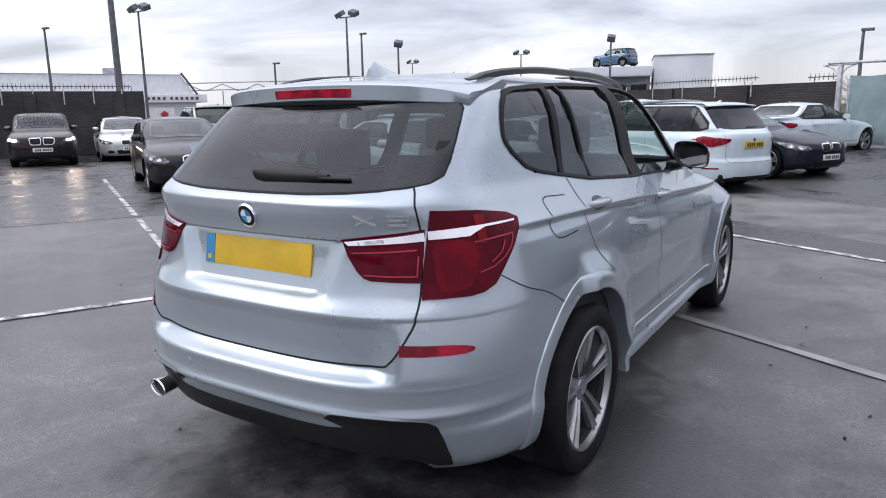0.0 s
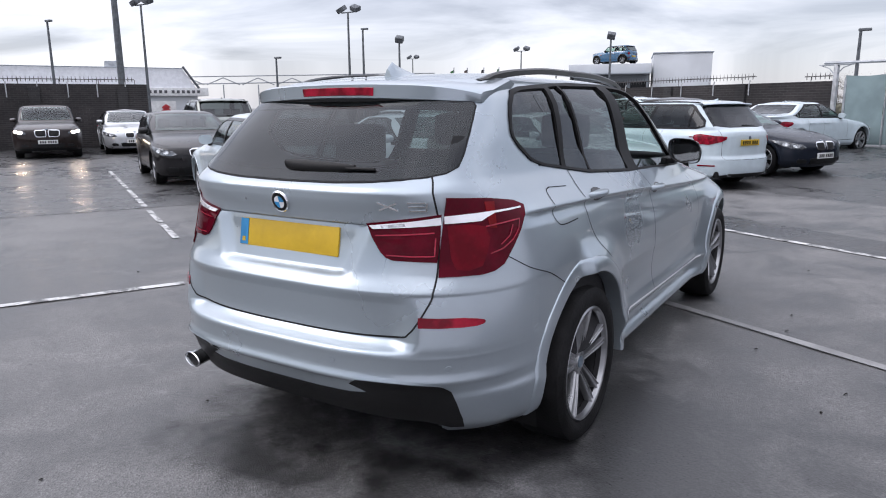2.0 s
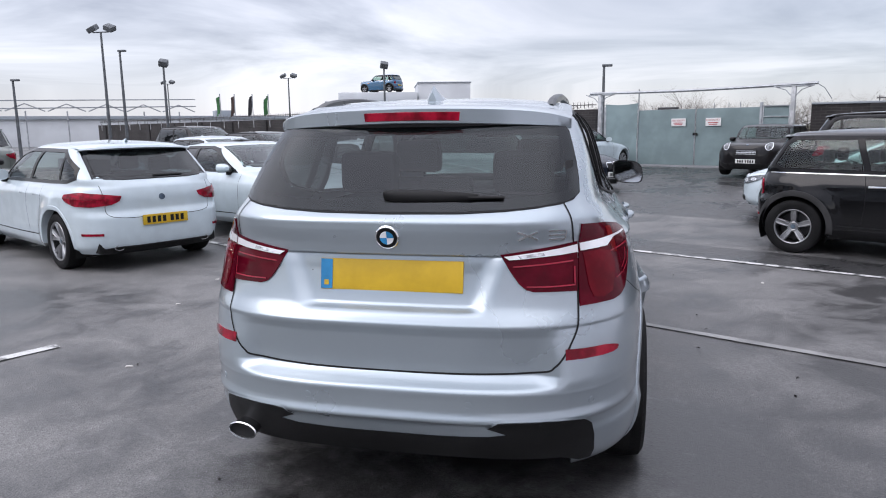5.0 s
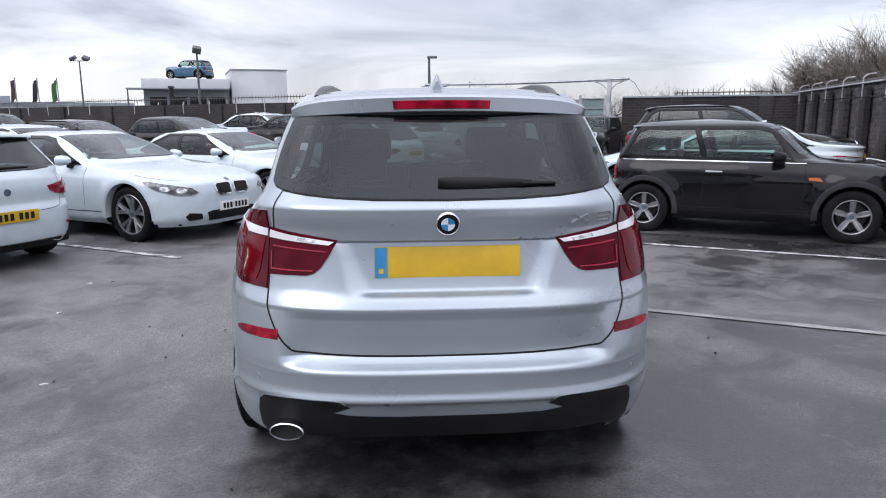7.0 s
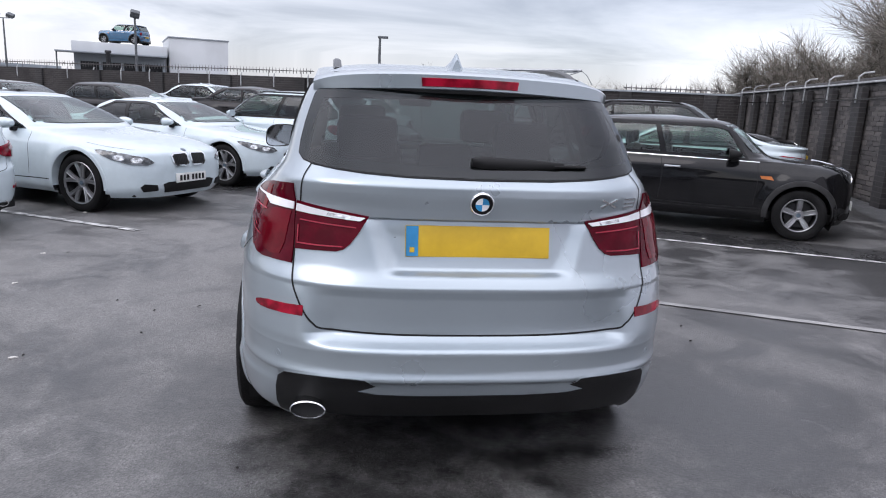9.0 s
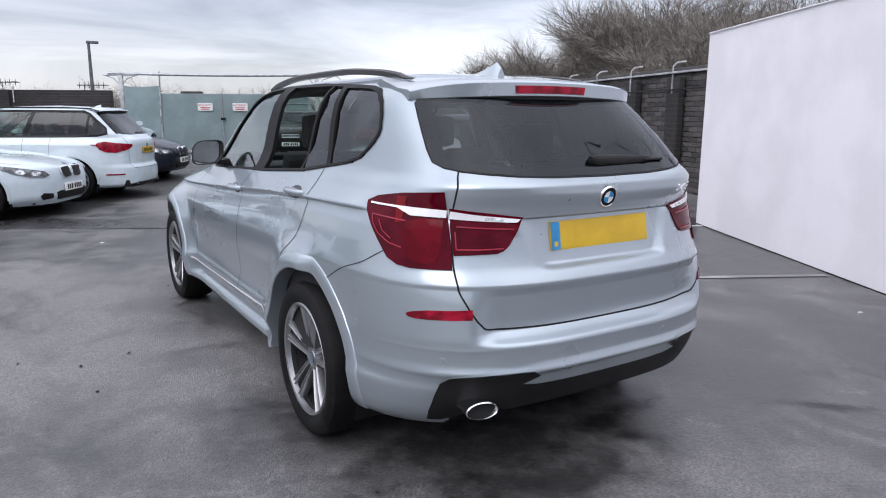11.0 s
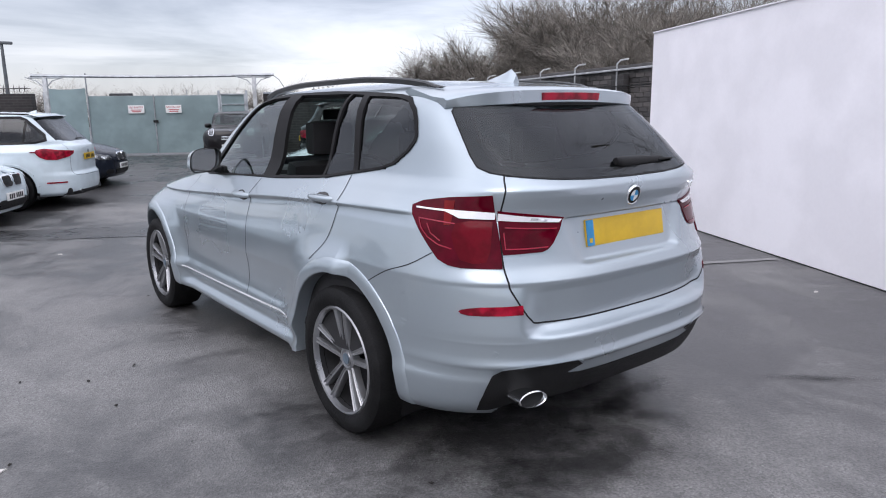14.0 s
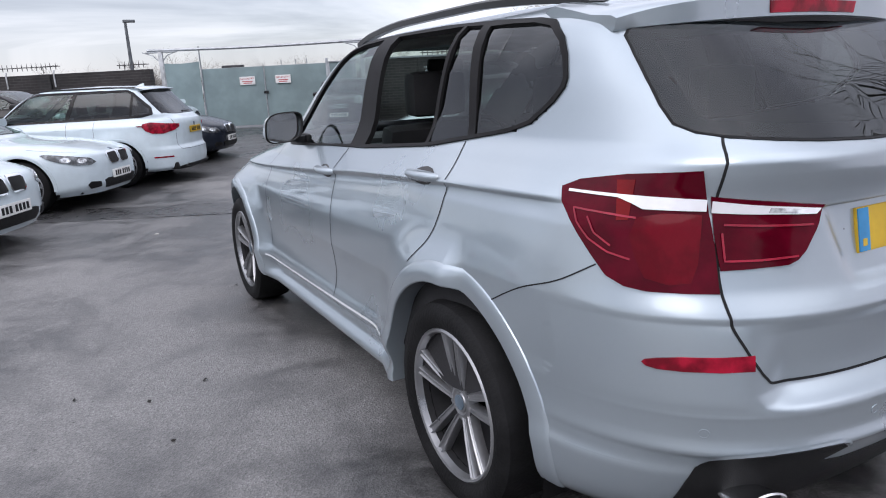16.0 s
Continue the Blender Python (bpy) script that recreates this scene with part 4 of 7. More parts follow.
def lamp_post(x, y, h, kind, z=0.0, r=.07):
    p = thing("lamp_post", pose(x, y, z), {"twin": "tall steel lamp post with two floodlight heads", "single": "slim lamp post with one small head", "flood": "lamp post with a floodlight head", "mast": "plain tall grey mast"}[kind], "lamp post", "lamp posts")
    bm = bmesh.new()
    tube(bm, [(0, 0, 0), (0, 0, h * .5), (0, 0, h)], [r * 1.25, r, r * .7], 10)
    part("pole", bm, POST, p)
    if kind == "twin":
        bm = bmesh.new(); tube(bm, [(-.45, 0, h), (.45, 0, h)], .035, 6); part("arm", bm, POST, p)
        for s in (-1, 1):
            bm = bmesh.new(); box(bm, -.24, .24, -.12, .3, -.06, .2, .05); part("lamp_head", bm, POST, p).matrix_local = pose(s * .45, 0, h + .1, 25, s * 20, 0)
    elif kind == "flood":
        bm = bmesh.new(); box(bm, -.22, .22, -.14, .24, -.08, .24, .05); part("lamp_head", bm, POST, p).matrix_local = pose(0, 0, h + .1, 30, 10, 20)
    elif kind == "single":
        bm = bmesh.new(); box(bm, -.08, .34, -.09, .09, -.02, .08, .03); part("lamp_head", bm, POST, p).matrix_local = pose(0, 0, h)
    return p


def site_xy(u, v):
    w = SITE @ Vector((u, v, 0))
    return w.x, w.y


def surface_strip(u0, u1, v0, v1, lift=.004):
    """The darker tarmac of the parking bays, laid over the yard; also paints the wall's reflection."""
    bm = bmesh.new()
    vs = [v0 + (v1 - v0) * (k / 24) for k in range(25)]
    us = [u0 + (u1 - u0) * k / 90 for k in range(91)]
    grid(bm, [[(u, v + (.02 * noise.noise(Vector((u * 2.3, 5, 1))) if v == v0 else 0), ground_z(u, v) + lift) for u in us] for v in vs])
    bm.normal_update()
    if bm.faces[:][0].normal.z < 0:
        bmesh.ops.reverse_faces(bm, faces=bm.faces)
    o = obj("tarmac_strip", bm, DARK_WET)
    o.matrix_world = SITE
    return tagged(o, "dark wet strip, tarmac of the bays and painted wall reflection", "ground", kind="structure")


build_ground()
VG = 17.65
surface_strip(-26.3, 4.2, 5.44, 17.5)
# no other tarmac here: the darker wet colour stands in for the wall's reflection
surface_strip(-26.3, -8.2, -14, 5.41)
wall("wall_far", -46, VG, -8.95, VG, 1.80, .25, BRICK, "dark brick yard wall with spiked top")
wall("wall_far_right", -2.75, VG, 1.9, VG + .6, 1.74, .25, BRICK, "dark brick yard wall beside the gates")
wall("wall_right", 1.9, VG + .6, 4.75, 3.0, 1.80, .21, MORTAR, "dark brick side wall with piers and brackets")
wall("wall_left", -26.5, -30, -26.5, 1.75, 2.4, .25, BRICK, "dark brick wall with spikes behind parked cars")
wall("display_wall", 3.66, -4.2, 3.66, 5.75, 2.51, .16, WHITEWALL, "tall smooth white painted display wall", z0=-.02)
wall("wall_behind", -26.5, -30, 6, -30, 2.4, .25, BRICK, "dark brick wall closing the yard")
wall("wall_right_near", 6, -30, 4.75, 3.0, 2.05, .25, BRICK, "dark brick side wall")
for a in [(-2.6, 5.42, 4.4, 5.5), (-6.6, 2.56, -4.4, 2.53)]:
    marking(*a)
for i in range(7):
    marking(-15.2 + i * 1.45, -.46 + .01 * i, -14.05 + i * 1.45 + .15 * (i % 2), -.45 + .01 * i, .075)
marking(-3.05, -3.6, -3.12, -.65)
marking(-1.2, 2.44, 3.5, 2.62, .08, FAINT, "faint worn bay line on wet asphalt")

# ---- distance ----
lamp_post(-33.0, 16.8, 5.6, "single")
lamp_post(-31.4, 19.4, 11, "mast", r=.16)
lamp_post(-30.7, 20.4, 6.6, "twin")
lamp_post(-23.5, 28.1, 6.5, "twin")
lamp_post(-22.9, 28.6, 5.6, "single")
lamp_post(-21.3, 29.8, 4.9, "flood")
lamp_post(-42.5, 62.0, 6.5, "twin")
lamp_post(-27.0, 26.0, 4.1, "single")
lamp_post(-25.0, 53.0, 6.0, "twin")
lamp_post(-11.1, 35.4, 4.95, "flood")
lamp_post(0.95, 27.0, 4.0, "single")

CARS = [
    ("small_suv", -24.3, -1.72, -90, BROWN_CAR, "dark brown compact SUV with headlights lit", dict(lit=True)),
    ("sedan", -25.2, .75, -90, SILVER_CAR, "older silver saloon parked by the brick wall", {}),
    ("hatch", -14.4, 1.0, -90, GREY_CAR, "dark grey five-door hatchback with papers on the dashboard", {}),
    ("hatch", -6.2, 1.35, 90, WHITE_CAR, "white five-door hatchback with red tail lights", {}),
    ("suv", -18.6, 2.9, 90, GREEN_CAR, "grey green SUV with a dark rear window", {}),
    ("coupe", -8.6, 3.95, -90, WHITE_CAR, "white coupe with black roof and large twin-spoke wheels", dict(roof=GLOSSBLACK)),
    ("coupe", -8.8, 6.9, -90, WHITE_CAR, "white two-door coupe with dark side windows", dict(scale=.97)),
    ("suv", -5.72, 8.8, 90, WHITE_CAR, "white SUV with dark rear windows", dict(scale=.87)),
    ("sedan", -8.3, 11.15, -90, NAVY_CAR, "dark blue saloon with large black wheels", dict(scale=.93)),
    ("sedan", -12.0, 13.9, -90, GREY_CAR, "dark grey saloon parked among white cars", {}),
    ("sedan", -8.3, 14.1, 0, WHITE_CAR, "white saloon with yellow rear plate", dict(scale=.9)),
    ("city", -.13, 7.22, -90, BLACK_CAR, "black three-door hatchback with silver wheels", dict(scale=1.01)),
    ("city", -3.3, 16.95, 180, GREY_CAR, "dark grey hatchback facing out by the gates", dict(scale=.85)),
    ("small_suv", -.65, 12.4, -90, BLACK_CAR, "black SUV with black roof rails behind the small hatchback", dict(scale=.97)),
    ("sedan", 1.7, 9.75, 90, WHITE_CAR, "white saloon with red tail lights", dict(scale=.94)),
    ("estate", -16.7, 10.0, -90, BLACK_CAR, "black estate car with chrome window line", {}),
    ("hatch", -14.2, 6.9, -90, WHITE_CAR, "white hatchback parked behind the white coupe", {}),
    ("hatch", -15.3, 12.3, -90, GREY_CAR, "dark hatchback parked behind white coupes", {}),
    ("sedan", -14.6, 15.1, -90, WHITE_CAR, "white saloon parked by the far brick wall", {}),
    ("suv", -21.2, 10.2, -90, GREY_CAR, "dark grey SUV with roof rails behind other cars", dict(scale=.95)),
]
for kind_, u_, v_, turn_, paint_, label_, more_ in CARS:
    parked_car(kind_, site_pose(u_, v_, turn_), paint_, label_, **more_)
parked_car("city", SITE @ pose(-38.9, 38.3, 4.56, 0, 0, 104), BLUE_CAR, "blue hatchback displayed on a flat showroom roof", name="display_car")

# ---- the silver SUV ----
# outline of the silver SUV at each height: rear reach, half width, front reach
X_REAR = curve([.25, .33, .40, .46, .485, .500, .508, .516, .526, .545, .59, .612, .624, .640, .655, .664, .69, .75, .790, .797, .815, .832, .840, .850, .90, 1.0, 1.062, 1.072, 1.10, 1.165, 1.185, 1.20, 1.235, 1.36, 1.49, 1.55, 1.60, 1.63, 1.65, 1.66],
               [.76, .84, .885, .915, .928, .938, .948, .951, .948, .941, .945, .949, .944, .915, .896, .888, .886, .893, .899, .900, .908, .916, .917, .912, .884, .860, .851, .848, .853, .868, .868, .858, .81, .675, .515, .44, .33, .05, -.35, -.75])
X_HALF = curve([.25, .30, .36, .44, .47, .55, .70, .82, .90, .95, .995, 1.012, 1.026, 1.032, 1.04, 1.07, 1.15, 1.22, 1.40, 1.52, 1.58, 1.605, 1.63, 1.65, 1.66],
               [.84, .885, .90, .905, .895, .893, .897, .893, .880, .867, .855, .854, .866, .868, .863, .842, .79, .748, .695, .645, .58, .52, .38, .20, .01])
X_PLAIN = curve([.25, .30, .36, .44, .47, .55, .70, .82, .95, 1.03, 1.07, 1.15, 1.22, 1.40, 1.52, 1.58, 1.605, 1.63, 1.65, 1.66],
                [.84, .885, .90, .905, .895, .893, .897, .893, .874, .858, .842, .79, .748, .695, .645, .58, .52, .38, .20, .01])
X_FRONT = curve([.25, .4, .6, .8, .9, 1.0, 1.06, 1.10, 1.13, 1.2, 1.4, 1.55, 1.60, 1.63, 1.65, 1.66],
                [3.60, 3.69, 3.69, 3.66, 3.52, 3.18, 2.85, 2.60, 2.46, 2.34, 2.00, 1.72, 1.52, 1.25, .95, .76])
X_FQ = curve([.25, .9, 1.05, 1.13, 1.3, 1.6, 1.66], [1.15, 1.1, .95, .62, .5, .42, .01])


AXLE_R, AXLE_F = .065, 2.865
X_REAR_OUT = curve([.25, .612, .70, .78, .826, 1.0], [.76, .948, .938, .925, .915, .862])
X_REAR_OUT_FROM, X_REAR_OUT_TO = .612, .826
X_SILL = curve([.25, .27, .29, .31, .345, .40, .43, .455, .50, .56, .63, .70], [.862, .884, .891, .882, .860, .882, .905, .903, .889, .882, .886, .897])
X_CREASE = curve([-1.0, -.37, .25, 1.18, 2.0, 2.4, 3.7], [.088, .086, .062, 0, -.068, -.11, -.2])


def suv_outline(c, z):
    """Half outline at height z: c 0..1 rear, 1..2 side, 2..3 front."""
    l, front, q = X_REAR(z), X_FRONT(z), X_FQ(z)
    n = 3.3 + 1.2 * sstep(1.10, 1.24, z)
    y0 = min(.05, front - q - .02) if z < 1.6 else min(.75, -l + .5 * (front + l))
    y1 = max(front - q, y0 + .005)
    if c <= 1:
        a = c * math.pi / 2
        kx, y = math.sin(a) ** (2 / n), y0 - (l + y0) * max(math.cos(a), 0) ** (2 / n)
    elif c <= 2:
        kx, y = 1.0, y0 + (c - 1) * (y1 - y0)
    else:
        a = (c - 2) * math.pi / 2
        kx, y = max(math.cos(a), 0) ** (2 / 3.0), y1 + (front - y1) * math.sin(a) ** (2 / 3.0)
    # the shoulder crease falls towards the front
    zz = z - X_CREASE(y) * max(0, 1 - abs(z - 1.03) / .2) if .83 < z < 1.23 else z
    # the crease runs out at the tail lights
    f = sstep(-.44, -.30, y)
    x = (X_HALF(zz) * f + X_PLAIN(zz) * (1 - f)) * kx
    if z < .70 and y > .2:
        x += (X_SILL(z) - X_HALF(z)) * sstep(.35, .6, y) * (1 - sstep(2.2, 2.5, y))
    t = min(max((z - .85) / .3, 0), 1)
    x *= 1 - .035 * t * min(max((.9 - y) / .9, 0), 1) ** 2 - .03 * t * min(max((y - 1.2) / 1.2, 0), 1) ** 2
    if 1 <= c < 2.4 and z < .95:
        # flared wheel arches
        x += .045 * max(1 - sstep(.43, .66, math.hypot(y - yc, z - .352)) for yc in (AXLE_R, AXLE_F)) * (1 - sstep(.8, .95, z))
    if y < -.4 and X_REAR_OUT_FROM < z < X_REAR_OUT_TO:
        # the bumper corner stands proud of the tailgate's foot
        y -= (X_REAR_OUT(z) - l) * sstep(.49, .64, x) * (y / -.85)
    if y < -.6 and x < .45 and .86 < z < 1.085:
        # recess for the number plate
        half = .30 + .07 * (z - .88) / .19
        y += .026 * (1 - sstep(half - .035, half + .05, x)) * sstep(.874, .897, z) * (1 - sstep(1.066, 1.074, z))
    return x, y


def zrows():
    zs = list(np.arange(.27, .48, .010)) + list(np.arange(.48, .53, .004)) + list(np.arange(.53, .60, .011)) + list(np.arange(.60, .70, .0045)) + list(np.arange(.70, .78, .008)) + list(np.arange(.78, .86, .004)) + list(np.arange(.86, .90, .008)) + list(np.arange(.90, 1.06, .0055))
    zs += list(np.arange(1.06, 1.085, .003)) + list(np.arange(1.085, 1.16, .006)) + list(np.arange(1.16, 1.25, .006)) + list(np.arange(1.25, 1.55, .012)) + list(np.arange(1.55, 1.64, .006)) + [1.645, 1.65, 1.654, 1.657, 1.659, 1.66]
    out = []
    for z in sorted(float(z) for z in zs):
        if not out or z - out[-1] > (.0026 if z < 1.64 else .0005):
            out.append(z)
    return out


def silver_suv():
    car = thing("silver_suv", pose(0, 0, 0), "metallic silver SUV with tinted rear glass, wet paint", "car")
    R = .352
    ARCH, LIP = .425, .492
    TINT = glass_mat("smoked rear glass", (0.20, 0.235, 0.23), clear=0.0, power=5.0)
    FRONTGLASS = glass_mat("green tinted door glass", (0.62, 0.74, 0.69), clear=0.13)
    SIDETINT = glass_mat("smoked side glass", (0.20, 0.215, 0.205), clear=0.07)
    SATIN = mat("satin dark rail", (0.035, 0.036, 0.038), 0.3, 0.5, var=0.05)
    LINEN = mat("bright strip", (0.80, 0.82, 0.84), 0.3, 0.25, var=0.03)
    LENSDARK = mat("dark red lens", (0.080, 0.001, 0.008), 0.08, spec=0.16, var=0.12, scale=9)
    LENSLIT = mat("bright red lens", (0.115, 0.002, 0.008), 0.08, spec=0.16, var=0.1, scale=12)
    LENSTUBE = mat("red light tube", (0.30, 0.010, 0.03), 0.2, coat=0.1)
    LENSAMBER = mat("orange red lens", (0.15, 0.006, 0.008), 0.1, spec=0.16)
    LENSWHITE = mat("white lens", (0.80, 0.80, 0.82), 0.1, coat=1.0, var=0.05)
    PILLAR = mat("satin black pillar trim", (0.012, 0.0115, 0.012), 0.5, spec=0.14)
    BLUE = mat("plate blue", (0.03, 0.25, 0.52), 0.4)
    # the full skin, as a grid of points
    zs = zrows()
    cs = [(i / 120) ** .9 for i in range(120)] + [1 + i / 120 for i in range(120)] + [2 + i / 36 for i in range(37)]
    P = [[Vector((*suv_outline(c, z), z)) for c in cs] for z in zs]
    nz, nc = len(zs), len(cs)
    verts = [p for row in P for p in row]
    faces = [(r * nc + i, r * nc + i + 1, (r + 1) * nc + i + 1, (r + 1) * nc + i) for r in range(nz - 1) for i in range(nc - 1)]
    # smooth normals of the whole skin
    A = np.array([[tuple(p) for p in row] for row in P])
    gu, gv = np.gradient(A, axis=1), np.gradient(A, axis=0)
    N = np.cross(gu, gv)
    N[:, 0, 0] = 0
    N[:, -1, 0] = 0
    N /= np.linalg.norm(N, axis=2, keepdims=True) + 1e-12
    N[-1, :] = (0, 0, 1)

    sk = Skin(verts, faces, (.30, -.20), (.30, 2.7), .275)
    cast, side, rear, corner, patch = sk.cast, sk.side, sk.rear, sk.rcorner, sk.patch

    def ang(x, y):
        return math.degrees(math.atan2(x - .30, -(y + .20)))

    def seam(name, pts, mp, w=.005, sx=1, n=8, material=None, off=.0012):
        return sk.seam(name, pts, mp, material or SEAM, car, w, sx, n, off)

    # openings
    DLO = [(-.12, 1.545), (-.19, 1.498), (-.226, 1.45), (-.252, 1.388), (-.25, 1.365), (-.218, 1.328), (-.13, 1.268), (-.03, 1.241), (.13, 1.217), (.38, 1.180), (.90, 1.145), (1.35, 1.130), (1.65, 1.114), (1.98, 1.100),
           (2.03, 1.118), (1.92, 1.175), (1.75, 1.308), (1.60, 1.42), (1.47, 1.51), (1.40, 1.552), (1.30, 1.575), (1.0, 1.588), (.6, 1.588), (.2, 1.572), (-.03, 1.558)]
    PANES = {"quarter_window": [(-.02, 1.550), (-.110, 1.534), (-.182, 1.487), (-.217, 1.44), (-.241, 1.388), (-.238, 1.367), (-.205, 1.331), (-.120, 1.272), (-.02, 1.246), (.140, 1.222), (.228, 1.560), (.10, 1.557)],
             "fixed_window": [(.283, 1.567), (.176, 1.217), (.394, 1.185), (.400, 1.574)],
             "rear_door_window": [(.422, 1.575), (.416, 1.183), (.65, 1.168), (.908, 1.152), (.960, 1.580)],
             "front_door_window": [(1.092, 1.576), (1.064, 1.146), (1.5, 1.126), (1.80, 1.115), (1.90, 1.143), (1.73, 1.298), (1.59, 1.408), (1.45, 1.508), (1.392, 1.545), (1.29, 1.567)]}
    GLASS_R = [(0, 1.216), (.25, 1.219), (.40, 1.226), (.50, 1.234), (.58, 1.243), (.62, 1.254), (.636, 1.272), (.632, 1.315), (.62, 1.375), (.604, 1.434), (.588, 1.485), (.57, 1.505), (.40, 1.512), (0, 1.515)]
    GLASS_R += [(-x, z) for x, z in reversed(GLASS_R[1:-1])]

    GLASS_IN = grow(GLASS_R, -.014)

    ws_lo, ws_hi = 1.15, 1.555

    def which(p):
        """The panel that a point of the skin belongs to, or None in an opening."""
        x, y, z = p
        if y < -.5 and z < .358 and x < .63:
            return None
        if x > .5 and (math.hypot(y - AXLE_R, z - R) < ARCH + .022 or math.hypot(y - AXLE_F, z - R) < ARCH + .022):
            return None
        if x > .45 and inside(DLO, y, z):
            return None
        if y < -.2 and inside(GLASS_IN, x, z):
            return None
        if y > 1.5 and ws_lo < z < ws_hi and x < .62 - .12 * (z - ws_lo):
            return None
        if z > 1.545 or (z > 1.14 and not (y < -.2 and x < .60)):
            return "roof_shell"
        if y < -.45 and x < .648 and z > .664 and not (z < .80 and x > .53 + .118 * sstep(.664, .80, z)):
            return "tailgate"
        if y < 0 and (z < .80 or y < -.30 and z < .80 + .14 * sstep(-.12, -.53, y)):
            return "rear_bumper"
        if y < .18 or (z < .85 and y < .47):
            return "rear_wing"
        if z < .36:
            return "sill"
        if y < 1.14:
            return "rear_door"
        if y < 2.22:
            return "front_door"
        if y > 2.95 and z < .85:
            return "front_bumper"
        return "bonnet" if z > .98 and x < .70 else "front_wing"

    panels = {}
    for r in range(nz - 1):
        for i in range(nc - 1):
            q = (r * nc + i, r * nc + i + 1, (r + 1) * nc + i + 1, (r + 1) * nc + i)
            cen = (verts[q[0]] + verts[q[1]] + verts[q[2]] + verts[q[3]]) / 4
            k = which(cen)
            if k:
                panels.setdefault(k, []).append(q)
    NF = N.reshape(-1, 3)
    VV = A.reshape(-1, 3)
    for k, fs in panels.items():
        both = k in ("tailgate", "rear_bumper", "roof_shell", "bonnet", "front_bumper")
        for sx in ((0,) if both else (1, -1)):
            used = sorted({i for f in fs for i in f})
            idx = {o: j for j, o in enumerate(used)}
            vs = [tuple(VV[o]) for o in used]
            ns = [tuple(NF[o]) for o in used]
            ff = [tuple(idx[o] for o in f) for f in fs]
            m = len(vs)
            if sx == 0:
                vs = vs + [(-x, y, z) for x, y, z in vs]
                ns = ns + [(-x, y, z) for x, y, z in ns]
                ff = ff + [tuple(m + j for j in reversed(f)) for f in ff]
            elif sx < 0:
                vs = [(-x, y, z) for x, y, z in vs]
                ns = [(-x, y, z) for x, y, z in ns]
                ff = [tuple(reversed(f)) for f in ff]
            me = bpy.data.meshes.new(k)
            me.from_pydata(vs, [], ff)
            me.polygons.foreach_set("use_smooth", [True] * len(me.polygons))
            me.normals_split_custom_set_from_vertices(ns)
            me.materials.append(SILVERPAINT)
            o = new(k, me)
            o.parent = car
    # glazing
    for sx in (1, -1):
        patch("window_frame", [DLO_OUT(DLO)] + list(PANES.values()), side, PILLAR, car, off=.006, depth=.02, step=.05, sx=sx)
        for nm, lp in PANES.items():
            if sx < 0 and nm == "rear_door_window":
                continue
            if nm == "front_door_window" and sx > 0:
                lp = [(1.073, 1.180), (1.064, 1.146), (1.5, 1.126), (1.80, 1.115), (1.88, 1.138), (1.6, 1.160)]
            big = grow(lp, .008)
            patch(nm, [big], side, FRONTGLASS if nm == "front_door_window" else SIDETINT, car, off=-.003, depth=0, step=.12, sx=sx)
    patch("rear_window", [GLASS_R], rear, TINT, car, off=.004, depth=0, step=.06)
    patch("window_seal", [grow(GLASS_R, .004), grow(GLASS_R, -.034)], rear, SEAM, car, off=.0025, depth=.006, step=.05)
    bm = bmesh.new()
    rows = []
    for k in range(15):
        z = ws_lo - .03 + (ws_hi + .02 - ws_lo + .03) * k / 14
        xs = [-.66 + 1.32 * j / 20 for j in range(21)]
        row = []
        for x in xs:
            h, n = cast((max(abs(x), .003) * (1 - .22 * k / 14), 6, z), (0, -1, 0))
            row.append(Vector((math.copysign(h.x, x), h.y + .002, h.z)))
        rows.append(row)
    grid(bm, rows)
    bmesh.ops.recalc_face_normals(bm, faces=bm.faces)
    part("windscreen", bm, FRONTGLASS, car)
    # wheel arch lips
    for sx in (1, -1):
        for yc in (AXLE_R, AXLE_F):
            bm = bmesh.new()
            rows = []
            for k in range(61):
                a = radians(-9 + 198 * k / 60)
                row = []
                for r, o in ((ARCH - .004, -.07), (ARCH - .004, .004), (ARCH, .008), (ARCH + .02, .0095), (LIP - .015, .008), (LIP - .004, .004), (LIP, -.003)):
                    y, z = yc + r * math.cos(a), R + r * math.sin(a)
                    h, n = side(y, max(z, .28))
                    row.append(Vector((sx * (h.x + o), y, z)))
                rows.append(row)
            grid(bm, rows)
            bmesh.ops.recalc_face_normals(bm, faces=bm.faces)
            part("wheel_arch", bm, SILVERPAINT, car)
            bm = bmesh.new()
            rows = []
            for k in range(33):
                a = radians(-20 + 220 * k / 32)
                rows.append([(sx * x, yc + (ARCH + .015) * math.cos(a), R + (ARCH + .015) * math.sin(a)) for x in (.86, .55)] + [(sx * .55, yc, R)])
            grid(bm, rows)
            part("wheel_liner", bm, BLACK, car)
    # tail lights
    for sx in (1, -1):
        inner = [(ang(.386, -.826), 1.077), (ang(.50, -.795), 1.094), (ang(.626, -.70), 1.113), (ang(.634, -.72), 1.03), (ang(.641, -.755), .945), (ang(.50, -.826), .950), (ang(.475, -.829), .958), (ang(.45, -.829), .978), (ang(.42, -.829), 1.02)]
        outer = [(ang(.632, -.68), 1.172), (ang(.703, -.532), 1.158), (ang(.748, -.42), 1.138), (ang(.764, -.375), 1.118), (ang(.778, -.39), 1.085), (ang(.797, -.44), 1.035), (ang(.81, -.51), .97), (ang(.806, -.56), .922), (ang(.79, -.605), .902), (ang(.765, -.65), .895), (ang(.652, -.764), .894), (ang(.645, -.74), 1.0)]
        S = .005
